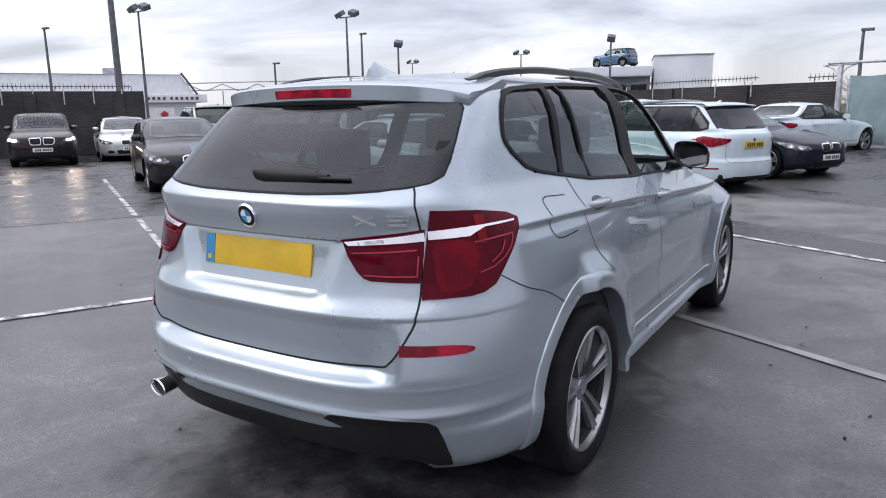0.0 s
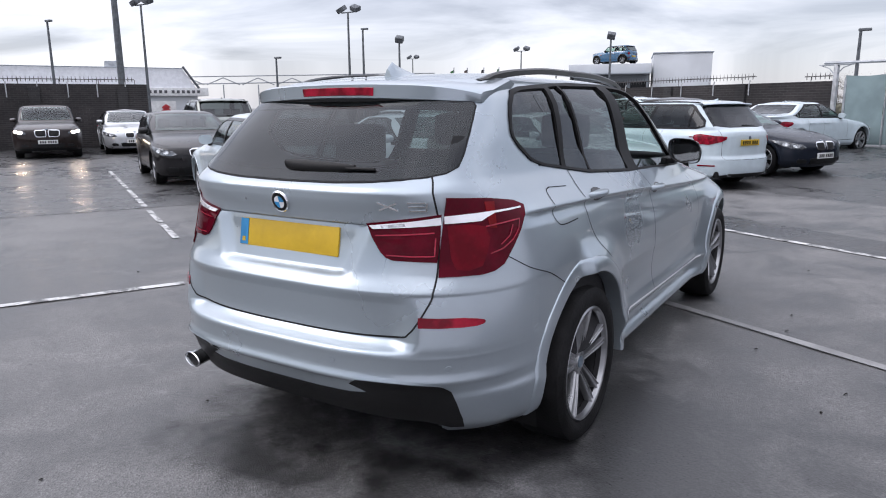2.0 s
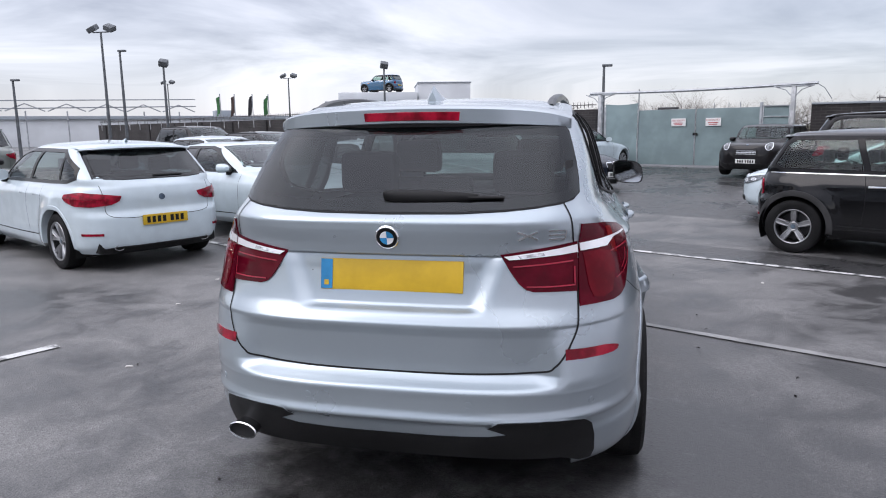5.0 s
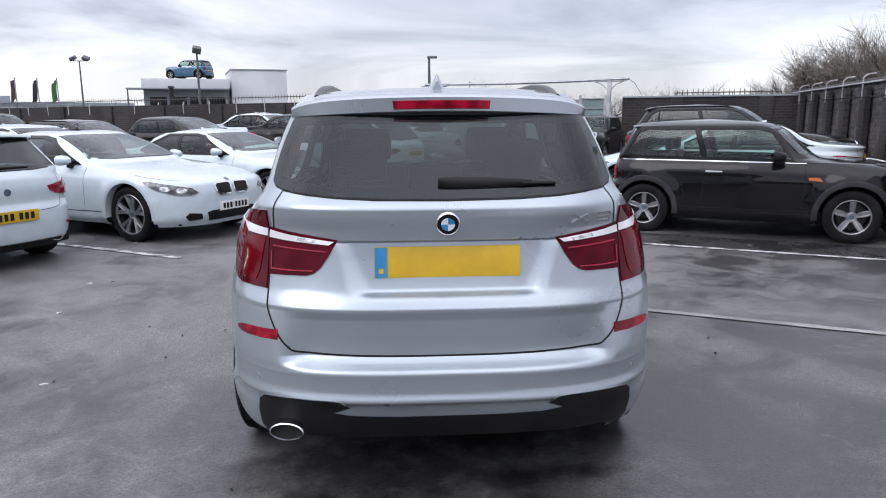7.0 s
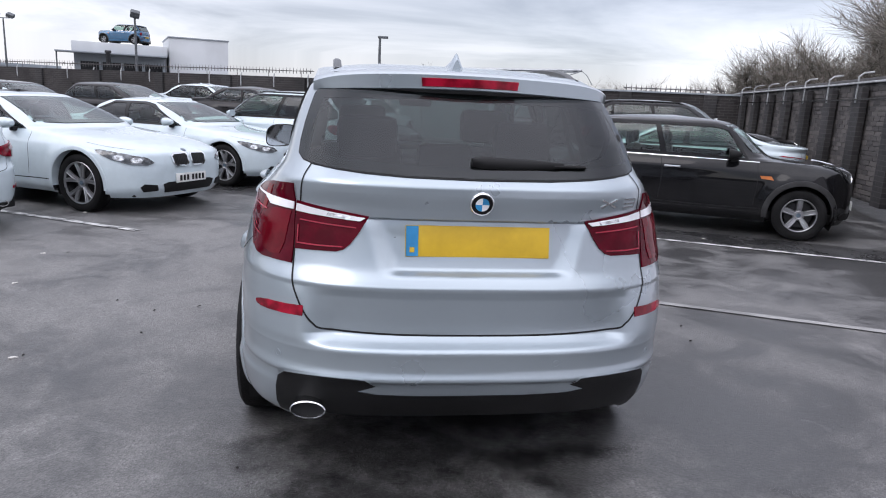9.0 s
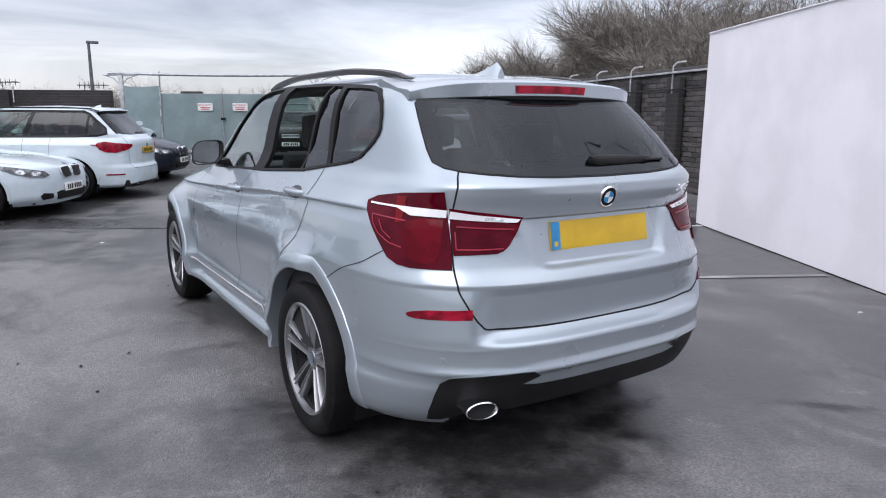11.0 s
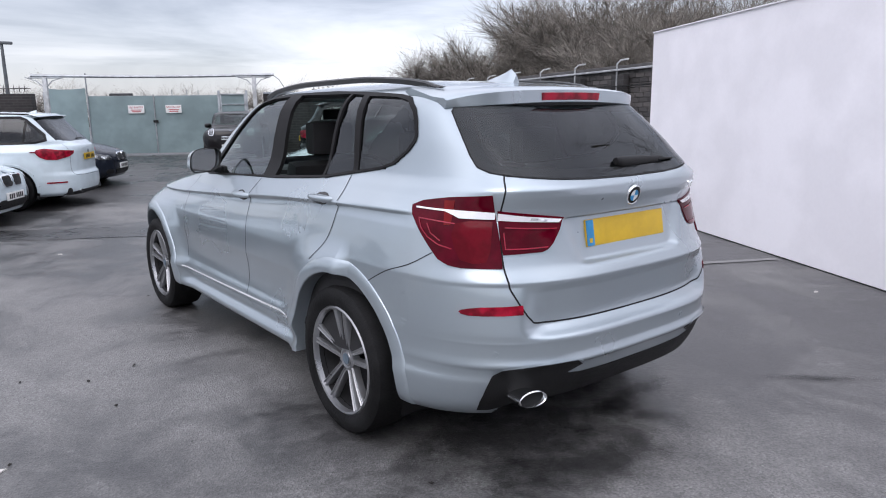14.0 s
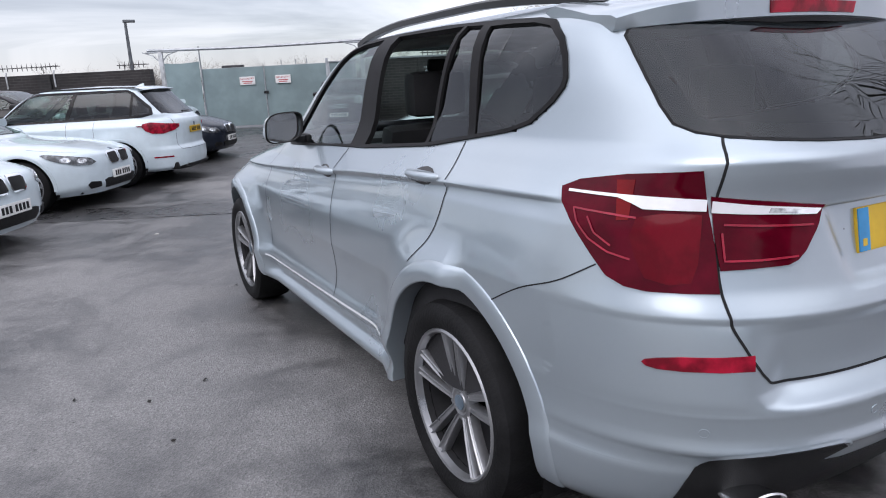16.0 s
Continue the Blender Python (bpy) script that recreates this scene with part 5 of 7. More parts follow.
        li = patch("tail_light", [inner], corner, LENSDARK, car, off=.006, step=.03, depth=.012, sx=sx, su=S)
        lo = patch("tail_light", [outer], corner, LENSDARK, car, off=.007, step=.03, depth=.014, sx=sx, su=S)
        a0, a1, a2 = ang(.40, -.826), ang(.55, -.775), ang(.622, -.70)
        patch("white_lens", [[(a0, 1.073), (a1, 1.090), (a2, 1.102), (a2 + .3, 1.075), (a1, 1.066), (a0 + 1.5, 1.058)]], corner, LENSWHITE, li, off=.009, step=.03, depth=.004, sx=sx, su=S)
        patch("reversing_lens", [[(a0 + 4.0, 1.073), (a0 + 12, 1.083), (a0 + 12.5, 1.069), (a0 + 4.8, 1.061)]], corner, LAMPCLEAR, li, off=.0105, step=.03, depth=.003, sx=sx, su=S, label="frosted grey reversing lens")
        b0, b1, b2, b3 = ang(.635, -.70), ang(.70, -.57), ang(.73, -.50), ang(.762, -.385)
        at = lambda f: b0 + (b3 - b0) * f
        patch("white_lens", [[(at(.0), 1.106), (at(.4), 1.111), (at(.95), 1.114), (at(.95), 1.108), (at(.55), 1.104), (at(.45), 1.092), (at(.38), 1.081), (at(.0) + .2, 1.079)]], corner, LENSWHITE, lo, off=.010, step=.02, depth=.004, sx=sx, su=S)
        patch("lit_lens", [[(at(.03), 1.07), (at(.25), 1.073), (at(.42), 1.06), (at(.46), 1.02), (at(.42), .97), (at(.36), .925), (at(.22), .912), (at(.10), .918), (at(.06), .96)]], corner, LENSLIT, lo, off=.0088, step=.02, depth=.003, sx=sx, su=S, label="brighter red inner lens")
        patch("amber_lens", [[(at(.43), 1.146), (at(.56), 1.143), (at(.55), 1.052), (at(.47), 1.055)]], corner, LENSAMBER, lo, off=.0088, step=.02, depth=.003, sx=sx, su=S)
        for nm, par, pts in (("light_tube", lo, [(at(.42), 1.060), (at(.7), 1.068), (at(.88), 1.073), (at(.84), 1.04), (at(.74), 1.005), (at(.6), .978), (at(.45), .965)]),
                             ("light_tube", lo, [(at(.76), 1.055), (at(.70), 1.02), (at(.58), .993)]),
                             ("light_tube", li, [(a0 + 2.6, 1.036), (a1, 1.043), (a2 - 2, 1.048)]),
                             ("light_tube", li, [(a0 + 6.5, .968), (a1, .966), (a2 - 2, .967), (a2 - 1.6, 1.03)])):
            dense = []
            for i in range(len(pts) - 1):
                for k in range(6):
                    dense.append((pts[i][0] + (pts[i + 1][0] - pts[i][0]) * k / 6, pts[i][1] + (pts[i + 1][1] - pts[i][1]) * k / 6))
            dense.append(pts[-1])
            hs = [corner(*d) for d in dense]
            bm = bmesh.new()
            ribbon(bm, [h[0] + h[1] * .0098 for h in hs], [h[1] for h in hs], .005)
            if sx < 0:
                for v in bm.verts:
                    v.co.x = -v.co.x
            part(nm, bm, LENSTUBE, par)
        # reflector in the bumper
        r0, r1, r2 = ang(.608, -.83), ang(.744, -.742), ang(.79, -.665)
        patch("reflector", [[(r0, .758), (r1, .752), (r2 - 3, .745), (r2 - .6, .738), (r2, .731), (r2 - .8, .723), (r2 - 3, .718), (r1, .718), (r0, .721)]], corner, LAMPRED, car, off=.004, step=.03, depth=.008, sx=sx, su=S)
    # black lower valance with the painted centre strip
    ins = [(-.70, .30), (-.712, .345), (-.712, .42), (-.702, .474), (-.675, .503), (-.56, .514), (-.44, .516), (-.392, .513), (-.372, .500), (-.352, .488), (-.42, .458), (-.35, .447), (-.18, .443)]
    loop = ins + [(-x, z) for x, z in reversed(ins)] + [(.66, .30), (.60, .335), (.3, .342), (-.3, .342), (-.60, .335), (-.66, .30)]
    patch("lower_valance", [loop], rear, BLACK, car, off=.003, step=.04, depth=.008)
    for sx in (1, -1):
        seam("bumper_lip", [(-.705, .478), (-.678, .509), (-.56, .520), (-.44, .522), (-.388, .519), (-.366, .504), (-.346, .491)], rear, .007, -sx, material=SILVERPAINT, off=.006)
    bm = bmesh.new()
    rows = []
    for k in range(25):
        x = -.66 + 1.32 * k / 24
        f = 1 - abs(x / .68) ** 4
        rows.append([(x * .88, -.62 - .15 * f, .43), (x * .88, -.60 - .13 * f, .385), (x * .86, -.52 - .10 * f, .33), (x * .86, -.40, .30), (x * .86, .1, .28)])
    grid(bm, rows)
    part("diffuser", bm, BLACK, car)
    # exhaust
    bm = bmesh.new()
    prof = []
    for k in range(33):
        a = 2 * math.pi * k / 32
        c, s = math.cos(a), math.sin(a)
        prof.append([(-.590 + c * rx, y - .012 * c, .384 + s * rz) for rx, rz, y in ((.034, .022, -.60), (.050, .027, -.80), (.062, .033, -.868), (.064, .0345, -.876), (.060, .0305, -.880), (.056, .027, -.874), (.053, .025, -.80))])
    grid(bm, prof)
    bmesh.ops.remove_doubles(bm, verts=bm.verts, dist=1e-5)
    bmesh.ops.recalc_face_normals(bm, faces=bm.faces)
    ex = part("exhaust_pipe", bm, mat("polished exhaust steel", (0.62, 0.63, 0.64), 0.16, 1.0, var=0.03), car, "oval chrome exhaust tip")
    bm = bmesh.new()
    prof = [bm.verts.new((-.590 + .056 * math.cos(2 * math.pi * k / 24), -.862 - .012 * math.cos(2 * math.pi * k / 24), .384 + .0275 * math.sin(2 * math.pi * k / 24))) for k in range(24)]
    bm.faces.new(prof)
    part("bore", bm, SEAM, ex)
    # spoiler with the third brake light
    bm = bmesh.new()
    rows = []
    for k in range(49):
        x = -.600 + 1.2 * k / 48
        e = abs(x / .60)
        yt, zt = -.515 + .05 * e ** 2 + .10 * e ** 7, 1.583 - .022 * e ** 2 - .022 * e ** 8
        hf = .058 - .025 * e ** 8
        hr, _ = cast((abs(x) * .90, -.10 - .02 * (1 - e), 3), (0, 0, -1))
        rows.append([(x * .98, hr.y + .05, hr.z - .012), (x * .985, hr.y, hr.z + .001), (x, yt + .10, zt + .012), (x, yt + .02, zt + .003), (x, yt, zt - .006), (x, yt + .003, zt - hf), (x, yt + .012, zt - hf - .005), (x * .99, yt + .12, zt - hf - .018), (x * .98, yt + .2, zt - hf + .0)])
    vr = grid(bm, rows)
    bm.faces.new(vr[0]); bm.faces.new(list(reversed(vr[-1])))
    bmesh.ops.recalc_face_normals(bm, faces=bm.faces)
    sp = part("spoiler", bm, SILVERPAINT, car, angle=50)
    bm = bmesh.new()
    rows = []
    for k in range(49):
        x = -.575 + 1.15 * k / 48
        e = abs(x / .60)
        yt, zt = -.515 + .05 * e ** 2 + .10 * e ** 7, 1.583 - .022 * e ** 2 - .022 * e ** 8
        hf = .058 - .025 * e ** 8
        rows.append([(x, yt + .009, zt - hf + .004), (x, yt + .012, zt - hf - .016), (x, yt + .10, zt - hf - .026)])
    grid(bm, rows)
    part("spoiler_lip", bm, BLACK, sp)
    bm = bmesh.new()
    rows = []
    for k in range(17):
        x = -.19 + .38 * k / 16
        e = abs(x / .60)
        yt, zt = -.515 + .05 * e ** 2 + .10 * e ** 7, 1.583 - .022 * e ** 2 - .022 * e ** 8
        rows.append([(x, yt + .004, zt - .016), (x, yt - .003, zt - .019), (x * .98, yt - .001, zt - .049), (x * .98, yt + .006, zt - .052)])
    vr = grid(bm, rows)
    bm.faces.new(vr[0]); bm.faces.new(list(reversed(vr[-1])))
    bmesh.ops.recalc_face_normals(bm, faces=bm.faces)
    part("brake_light", bm, LAMPRED, sp)
    # rear wiper
    bm = bmesh.new()
    rows = []
    for k in range(19):
        t = k / 18
        x = -.03 + .335 * t
        h, n = rear(x, 1.262)
        hh = .024 * (1 - .62 * t ** 3) * min(1, .55 + t * 4)
        up = Vector((0, .6, .8))
        rows.append([h + n * (.006 + .026 * math.sin(a) * (1 - .4 * t)) + up * hh * math.cos(a) for a in (math.pi * j / 8 for j in range(9))])
    vr = grid(bm, rows)
    bm.faces.new(vr[0]); bm.faces.new(list(reversed(vr[-1])))
    bmesh.ops.recalc_face_normals(bm, faces=bm.faces)
    wp = part("rear_wiper", bm, BLACK, car)
    bm = bmesh.new()
    tube(bm, [rear(x, 1.258)[0] + rear(x, 1.258)[1] * .012 for x in (.27, .33, .392)], [.008, .006, .006], 6)
    part("blade", bm, BLACK, wp)
    # roof rails and aerial
    RAILZ = curve([-.24, -.19, -.11, .12, .46, 1.0, 1.43, 1.58], [1.580, 1.600, 1.622, 1.648, 1.663, 1.660, 1.630, 1.598])
    for sx in (1, -1):
        bm = bmesh.new()
        rows = []
        for k in range(31):
            t = k / 30
            y = -.235 + 1.80 * t
            z = RAILZ(y)
            x = .508 + .012 * math.sin(math.pi * t)
            base, _ = cast((x, y, 3), (0, 0, -1))
            lift = max(.002, z - base.z)
            w = .017
            rows.append([(sx * (x - w), y, base.z + max(0, lift - .026) - .003), (sx * (x - w), y, base.z + lift - .006), (sx * (x - w * .5), y, base.z + lift), (sx * (x + w * .5), y, base.z + lift), (sx * (x + w), y, base.z + lift - .007), (sx * (x + w), y, base.z + max(0, lift - .026) - .003), (sx * (x - w), y, base.z + max(0, lift - .026) - .003)])
        vr = grid(bm, rows)
        bmesh.ops.remove_doubles(bm, verts=bm.verts, dist=1e-5)
        bmesh.ops.recalc_face_normals(bm, faces=bm.faces)
        part("roof_rail", bm, SATIN, car)
    bm = bmesh.new()
    rows = []
    for k in range(13):
        t = k / 12
        y = -.155 + .215 * t
        b, _ = cast((.0, y, 3), (0, 0, -1))
        h = .064 * (min(1, .55 + 2.8 * t) if t < .16 else max(.02, 1 - ((t - .16) / .84) ** .8))
        w = .040 * math.sin(math.pi * (.12 + .8 * t)) ** .6
        rows.append([(-w, y, b.z - .004), (-w * .7, y, b.z + h * .25), (-w * .28, y, b.z + h * .8), (0, y, b.z + h), (w * .28, y, b.z + h * .8), (w * .7, y, b.z + h * .25), (w, y, b.z - .004)])
    vr = grid(bm, rows)
    bm.faces.new(vr[0]); bm.faces.new(list(reversed(vr[-1])))
    bmesh.ops.recalc_face_normals(bm, faces=bm.faces)
    part("aerial_fin", bm, SILVERPAINT, car)
    # number plate, badge, model marks
    bm = bmesh.new()
    box(bm, -.26, .26, -.006, .006, -.0555, .0555, .003)
    pl = part("number_plate", bm, PLATE_Y, car, "blank yellow number plate with blue band")
    pl.matrix_local = pose(0, -.832, .995, -9)
    bm = bmesh.new(); box(bm, -.258, -.215, -.0085, .0, -.053, .053); part("blue_band", bm, BLUE, pl)
    bm = bmesh.new(); box(bm, -.245, -.228, -.0095, -.006, -.04, -.022); part("band_mark", bm, PLATE_Y, pl)
    h, n = rear(0, 1.136)
    bd = bmesh.new()
    lathe(bd, [(0, .044), (.006, .043), (.009, .040), (.007, .037), (.006, .0)], 40)
    q = n.to_track_quat("X", "Z").to_matrix().to_4x4()
    M = Matrix.Translation(h) @ q
    bd = part("roundel", bd, CHROME, car)
    bd.matrix_local = M
    bm = bmesh.new()
    lathe(bm, [(.0075, .037), (.0085, .025), (.0085, .0245)], 40)
    part("ring", bm, GLOSSBLACK, bd)
    for k in range(4):
        bm = bmesh.new()
        vs = [bm.verts.new((.009, 0, 0))] + [bm.verts.new((.009, .0245 * math.cos(a), .0245 * math.sin(a))) for a in (math.pi / 2 * (k + j / 8) for j in range(9))]
        for j in range(1, 9):
            bm.faces.new((vs[0], vs[j], vs[j + 1]))
        part("quarter", bm, LENSWHITE if k % 2 else BLUE, bd)
    def bar(name, x0, z0, x1, z1, w):
        p0, n0 = rear(x0, z0); p1, n1 = rear(x1, z1)
        d = (p1 - p0).normalized(); s = n0.cross(d).normalized() * w / 2
        bm = bmesh.new()
        lo = [p0 - s, p0 + s, p1 + s, p1 - s]
        a = [bm.verts.new(p + n0 * .0005) for p in lo]; b = [bm.verts.new(p * 1.0 + n0 * .004) for p in lo]
        bm.faces.new(b)
        for i in range(4):
            bm.faces.new((a[i], a[(i + 1) % 4], b[(i + 1) % 4], b[i]))
        bmesh.ops.recalc_face_normals(bm, faces=bm.faces)
        part(name, bm, CHROME, car)
    bar("badge_bar", .445, 1.158, .51, 1.128, .007)
    bar("badge_bar", .445, 1.129, .51, 1.157, .007)
    for z in (1.158, 1.143, 1.128):
        bar("badge_bar", .545, z, .598, z - .001, .006)
    bar("badge_bar", .597, 1.128, .602, 1.157, .006)
    # panel gaps
    G = [(.588, 1.245), (.618, 1.19), (.627, 1.10), (.640, 1.0), (.648, .894), (.648, .83), (.628, .775), (.606, .733), (.578, .698), (.535, .676), (.36, .668), (.18, .665), (0, .664)]
    for sx in (1, -1):
        seam("tailgate_gap", G, rear, .007, sx)
        seam("door_gap", [(.175, 1.20), (.150, 1.09), (.165, .98), (.215, .88), (.30, .80)], side, .005, sx)
        seam("door_gap", [(1.075, 1.13), (1.135, 1.03), (1.15, .90), (1.155, .70), (1.165, .50), (1.17, .37)], side, .005, sx)
        seam("door_gap", [(2.12, 1.105), (2.20, 1.03), (2.23, .90), (2.245, .70), (2.24, .50)], side, .004, sx)
        seam("bumper_gap", [(-.17, .775), (-.30, .842), (-.43, .888), (-.53, .945)], side, .004, sx)
        seam("sill_strip", [(.56, .452), (.9, .446), (1.3, .440), (1.8, .434), (2.3, .430)], side, .011, sx, material=LINEN, off=.004)
        seam("bumper_crease", [(-.47, .455), (-.58, .457), (-.66, .459)], side, .005, sx, material=SILVERPAINT, off=.002)
        seam("bonnet_gap", [(2.25, 1.075), (2.6, 1.045), (3.0, .985)], side, .004, sx)
    FL = [(-.10, 1.155), (-.145, 1.145), (-.165, 1.11), (-.182, 1.05), (-.165, 1.022), (-.13, 1.008), (-.05, 1.006), (.045, 1.010)]
    seam("fuel_flap", FL, side, .005, 1)
    seam("fuel_flap", [(-.10, 1.155), (-.02, 1.150), (.06, 1.145)], side, .004, 1)
    # door handles
    for sx in (1, -1):
        for yc, zc in ((.305, 1.090), (1.25, 1.026)):
            bm = bmesh.new()
            rows = []
            for k in range(15):
                t = k / 14
                y = yc - .115 + .23 * t
                h, n = side(y, zc)
                e = math.sin(math.pi * t) ** .45 if 0 < t < 1 else 0
                rows.append([h + Vector((.003 + .034 * e * math.sin(a) ** .7, 0, -.017 * (.55 + .45 * e) * math.cos(a))) for a in (math.pi * j / 8 for j in range(9))])
            grid(bm, rows)
            for v in bm.verts:
                v.co.x *= sx
            bmesh.ops.recalc_face_normals(bm, faces=bm.faces)
            dh = part("door_handle", bm, SILVERPAINT, car)
            # flat dark oval on the skin paints the shade behind the grip
            bm = bmesh.new()
            rows = []
            for k in range(13):
                a = 2 * math.pi * k / 12
                h, n = side(yc + .075 * math.cos(a), zc + .030 * math.sin(a) - .004)
                c0, n0 = side(yc, zc - .004)
                rows.append([h + n * .0015, c0 + n0 * .0015])
            grid(bm, rows)
            for v in bm.verts:
                v.co.x *= sx
            bmesh.ops.recalc_face_normals(bm, faces=bm.faces)
            part("handle_recess", bm, GREY_CAR, dh)
    # wing mirrors
    for sx in (1, -1):
        bm = bmesh.new()
        rows = []
        for k in range(11):
            t = k / 10
            y = -.05 + .17 * t
            s = (1 - .25 * t - .62 * max(0, t - .5) ** 2 * 2.4)
            ring = []
            for j in range(28):
                a = 2 * math.pi * j / 28
                c, sn = math.cos(a), math.sin(a)
                ring.append((sx * (.905 + .098 * s * math.copysign(abs(c) ** .62, c) - .012 * sn), 1.74 + y, 1.205 + .076 * s * math.copysign(abs(sn) ** .62, sn) - .008 * c))
            rows.append(ring)
        vr = grid(bm, rows, True)
        bm.faces.new(vr[-1])
        bmesh.ops.recalc_face_normals(bm, faces=bm.faces)
        mi = part("wing_mirror", bm, SILVERPAINT, car)
        bm = bmesh.new()
        rr = rows[0]
        cen = sum((Vector(p) for p in rr), Vector()) / len(rr)
        f = [bm.verts.new(cen + (Vector(p) - cen) * .93 + Vector((0, .008 + sx * (p[0] - cen.x) * -.16, 0))) for p in rr]
        bm.faces.new(f)
        part("mirror_glass", bm, CHROME, mi, "mirror glass")
        bm = bmesh.new()
        rows2 = [[cen + (Vector(p) - cen) * k + Vector((0, o, 0)) for p in rr] for k, o in ((1.0, .0), (1.006, -.005), (.95, -.006), (.915, .008))]
        grid(bm, rows2, True)
        part("mirror_rim", bm, BLACK, mi)
        bm = bmesh.new()
        box(bm, .765, .84, 1.72, 1.82, 1.12, 1.155, .012)
        box(bm, .74, .79, 1.70, 1.92, 1.112, 1.16, .012)
        for v in bm.verts:
            v.co.x *= sx
        bmesh.ops.recalc_face_normals(bm, faces=bm.faces)
        part("mirror_stalk", bm, BLACK, mi)
    # parking sensors
    for x, z in ((.29, .575), (-.29, .575), (.70, .565), (-.70, .565)):
        h, n = rear(x, z)
        bm = bmesh.new()
        lathe(bm, [(.0, .0125), (.0015, .0125), (.0015, .0105), (.0008, .0105), (.001, .0)], 20)
        part("parking_sensor", bm, SILVERPAINT, car).matrix_local = Matrix.Translation(h) @ n.to_track_quat("X", "Z").to_matrix().to_4x4()
    # cabin
    bm = bmesh.new(); box(bm, -.62, .62, -.60, 2.9, .31, .36, .02); part("floor_pan", bm, BLACK, car)
    bm = bmesh.new(); box(bm, -.74, .74, 1.95, 2.35, .70, 1.10, .06); box(bm, -.72, .72, 1.85, 2.0, .72, 1.06, .05); part("dashboard", bm, CABIN, car)
    bm = bmesh.new(); box(bm, -.56, .56, -.64, -.60, .42, 1.14, .02); box(bm, -.60, .60, -.58, .0, .96, .99, .01); part("parcel_shelf", bm, CABIN, car)
    for sx in (1, -1):
        bm = bmesh.new(); rows = []
        for k in range(12):
            y = -.1 + 2.1 * k / 11
            rows.append([(sx * (side(y, z)[0].x - .06), y, z) for z in (.40, .8, 1.0, 1.12)])
        grid(bm, rows); part("door_card", bm, CABIN, car)
        for yb, hgt, nm in ((1.22, 1.22, "front_seat"), (.25, 1.18, "rear_seat")):
            bm = bmesh.new()
            box(bm, sx * .37 - .25, sx * .37 + .25, yb - .02, yb + .50, .50, .66, .06)
            vs = box(bm, sx * .37 - .25, sx * .37 + .25, -.06, .07, 0, hgt - .58, .055)
            bmesh.ops.transform(bm, matrix=pose(0, yb, .58, 12), verts=vs)
            seat = part(nm, bm, CABIN, car)
            bm = bmesh.new()
            box(bm, sx * .37 - .14, sx * .37 + .14, yb - .215, yb - .10, hgt + .02, hgt + .22, .045)
            part("headrest", bm, CABIN, seat)
    bm = bmesh.new(); box(bm, -.13, .13, .08, .18, 1.14, 1.28, .04); part("headrest", bm, CABIN, car)
    bm = bmesh.new()
    bmr = [(.37 + .18 * math.cos(2 * math.pi * k / 24), 1.80 + .07 * math.sin(2 * math.pi * k / 24), 1.00 + .17 * math.sin(2 * math.pi * k / 24)) for k in range(25)]
    tube(bm, bmr, .016, 8, False)
    tube(bm, [(.20, 1.80, 1.0), (.54, 1.80, 1.0)], .018, 6)
    part("steering_wheel", bm, BLACK, car)
    bm = bmesh.new(); box(bm, -.11, .11, 1.60, 1.63, 1.44, 1.51, .02); part("rear_view_mirror", bm, BLACK, car)
    bm = bmesh.new(); rows = []
    for k in range(16):
        y = -.30 + 1.9 * k / 15
        rows.append([(x, y, cast((abs(x), y, 3), (0, 0, -1))[0].z - .03) for x in (-.5, -.3, 0, .3, .5)])
    grid(bm, rows); part("headlining", bm, mat("pale headlining", (0.35, 0.35, 0.34), .9), car)
    add_wheels(car, "mstar", R, .245, .258, 1.612, (AXLE_R, AXLE_F))
    return car


def DLO_OUT(poly):
    return grow(poly, .005)


silver_suv()

# ---- gates ----
CLOTH = mat("green debris netting", (0.205, 0.27, 0.278), 0.75, var=0.07, scale=1.3, bump=0.5, bscale=4)
RAIL = mat("pale galvanised bracket", (0.46, 0.47, 0.48), 0.5, 0.4, var=0.12)
TEXTBAR = mat("dull sign bar", (0.10, 0.10, 0.11), 0.6)


def sheet(bm, x0, x1, z0, z1, amp=.025, y=0.0, nx=14, nz=8, seed=0.0, sag=0.0):
    """A slack sheet of cloth in the xz plane."""
    rows = []
    for j in range(nz + 1):
        z = z0 + (z1 - z0) * j / nz
        row = []
        for i in range(nx + 1):
            x = x0 + (x1 - x0) * i / nx
            d = amp * noise.noise(Vector((x * 1.3, z * 1.1, seed)))
            zz = z - (sag * math.sin(math.pi * i / nx) if j == nz else 0)
            row.append((x, y + d, zz))
        rows.append(row)
    grid(bm, rows)


GS = Matrix.Diagonal((.9, .9, .9, 1))
gate = thing("yard_gate", site_pose(-5.78, VG) @ GS, "closed double yard gates sheeted in pale green cloth", "gate")
for s in (-1, 1):
    fr = bmesh.new()
    for x0, x1, z0, z1 in ((.03, .07, .06, 1.86), (1.93, 1.97, .06, 1.86), (.07, 1.93, 1.82, 1.86), (.07, 1.93, .06, .10), (.07, 1.93, .95, .99)):
        box(fr, min(s * x0, s * x1), max(s * x0, s * x1), -.02, .02, z0, z1, .004)
    leaf = part("gate_leaf", fr, STEEL, gate)
    bm = bmesh.new()
    sheet(bm, min(s * .02, s * 1.96), max(s * .02, s * 1.96), .07, 1.85, seed=s * 3.0, y=-.04)
    part("cloth", bm, CLOTH, leaf)
bm = bmesh.new(); box(bm, -.06, .09, -.085, -.05, 1.02, 1.1, .008); tube(bm, [(-.02, -.09, 1.06), (.1, -.1, 1.02)], .014, 6); part("latch", bm, GLOSSBLACK, gate, "black latch")
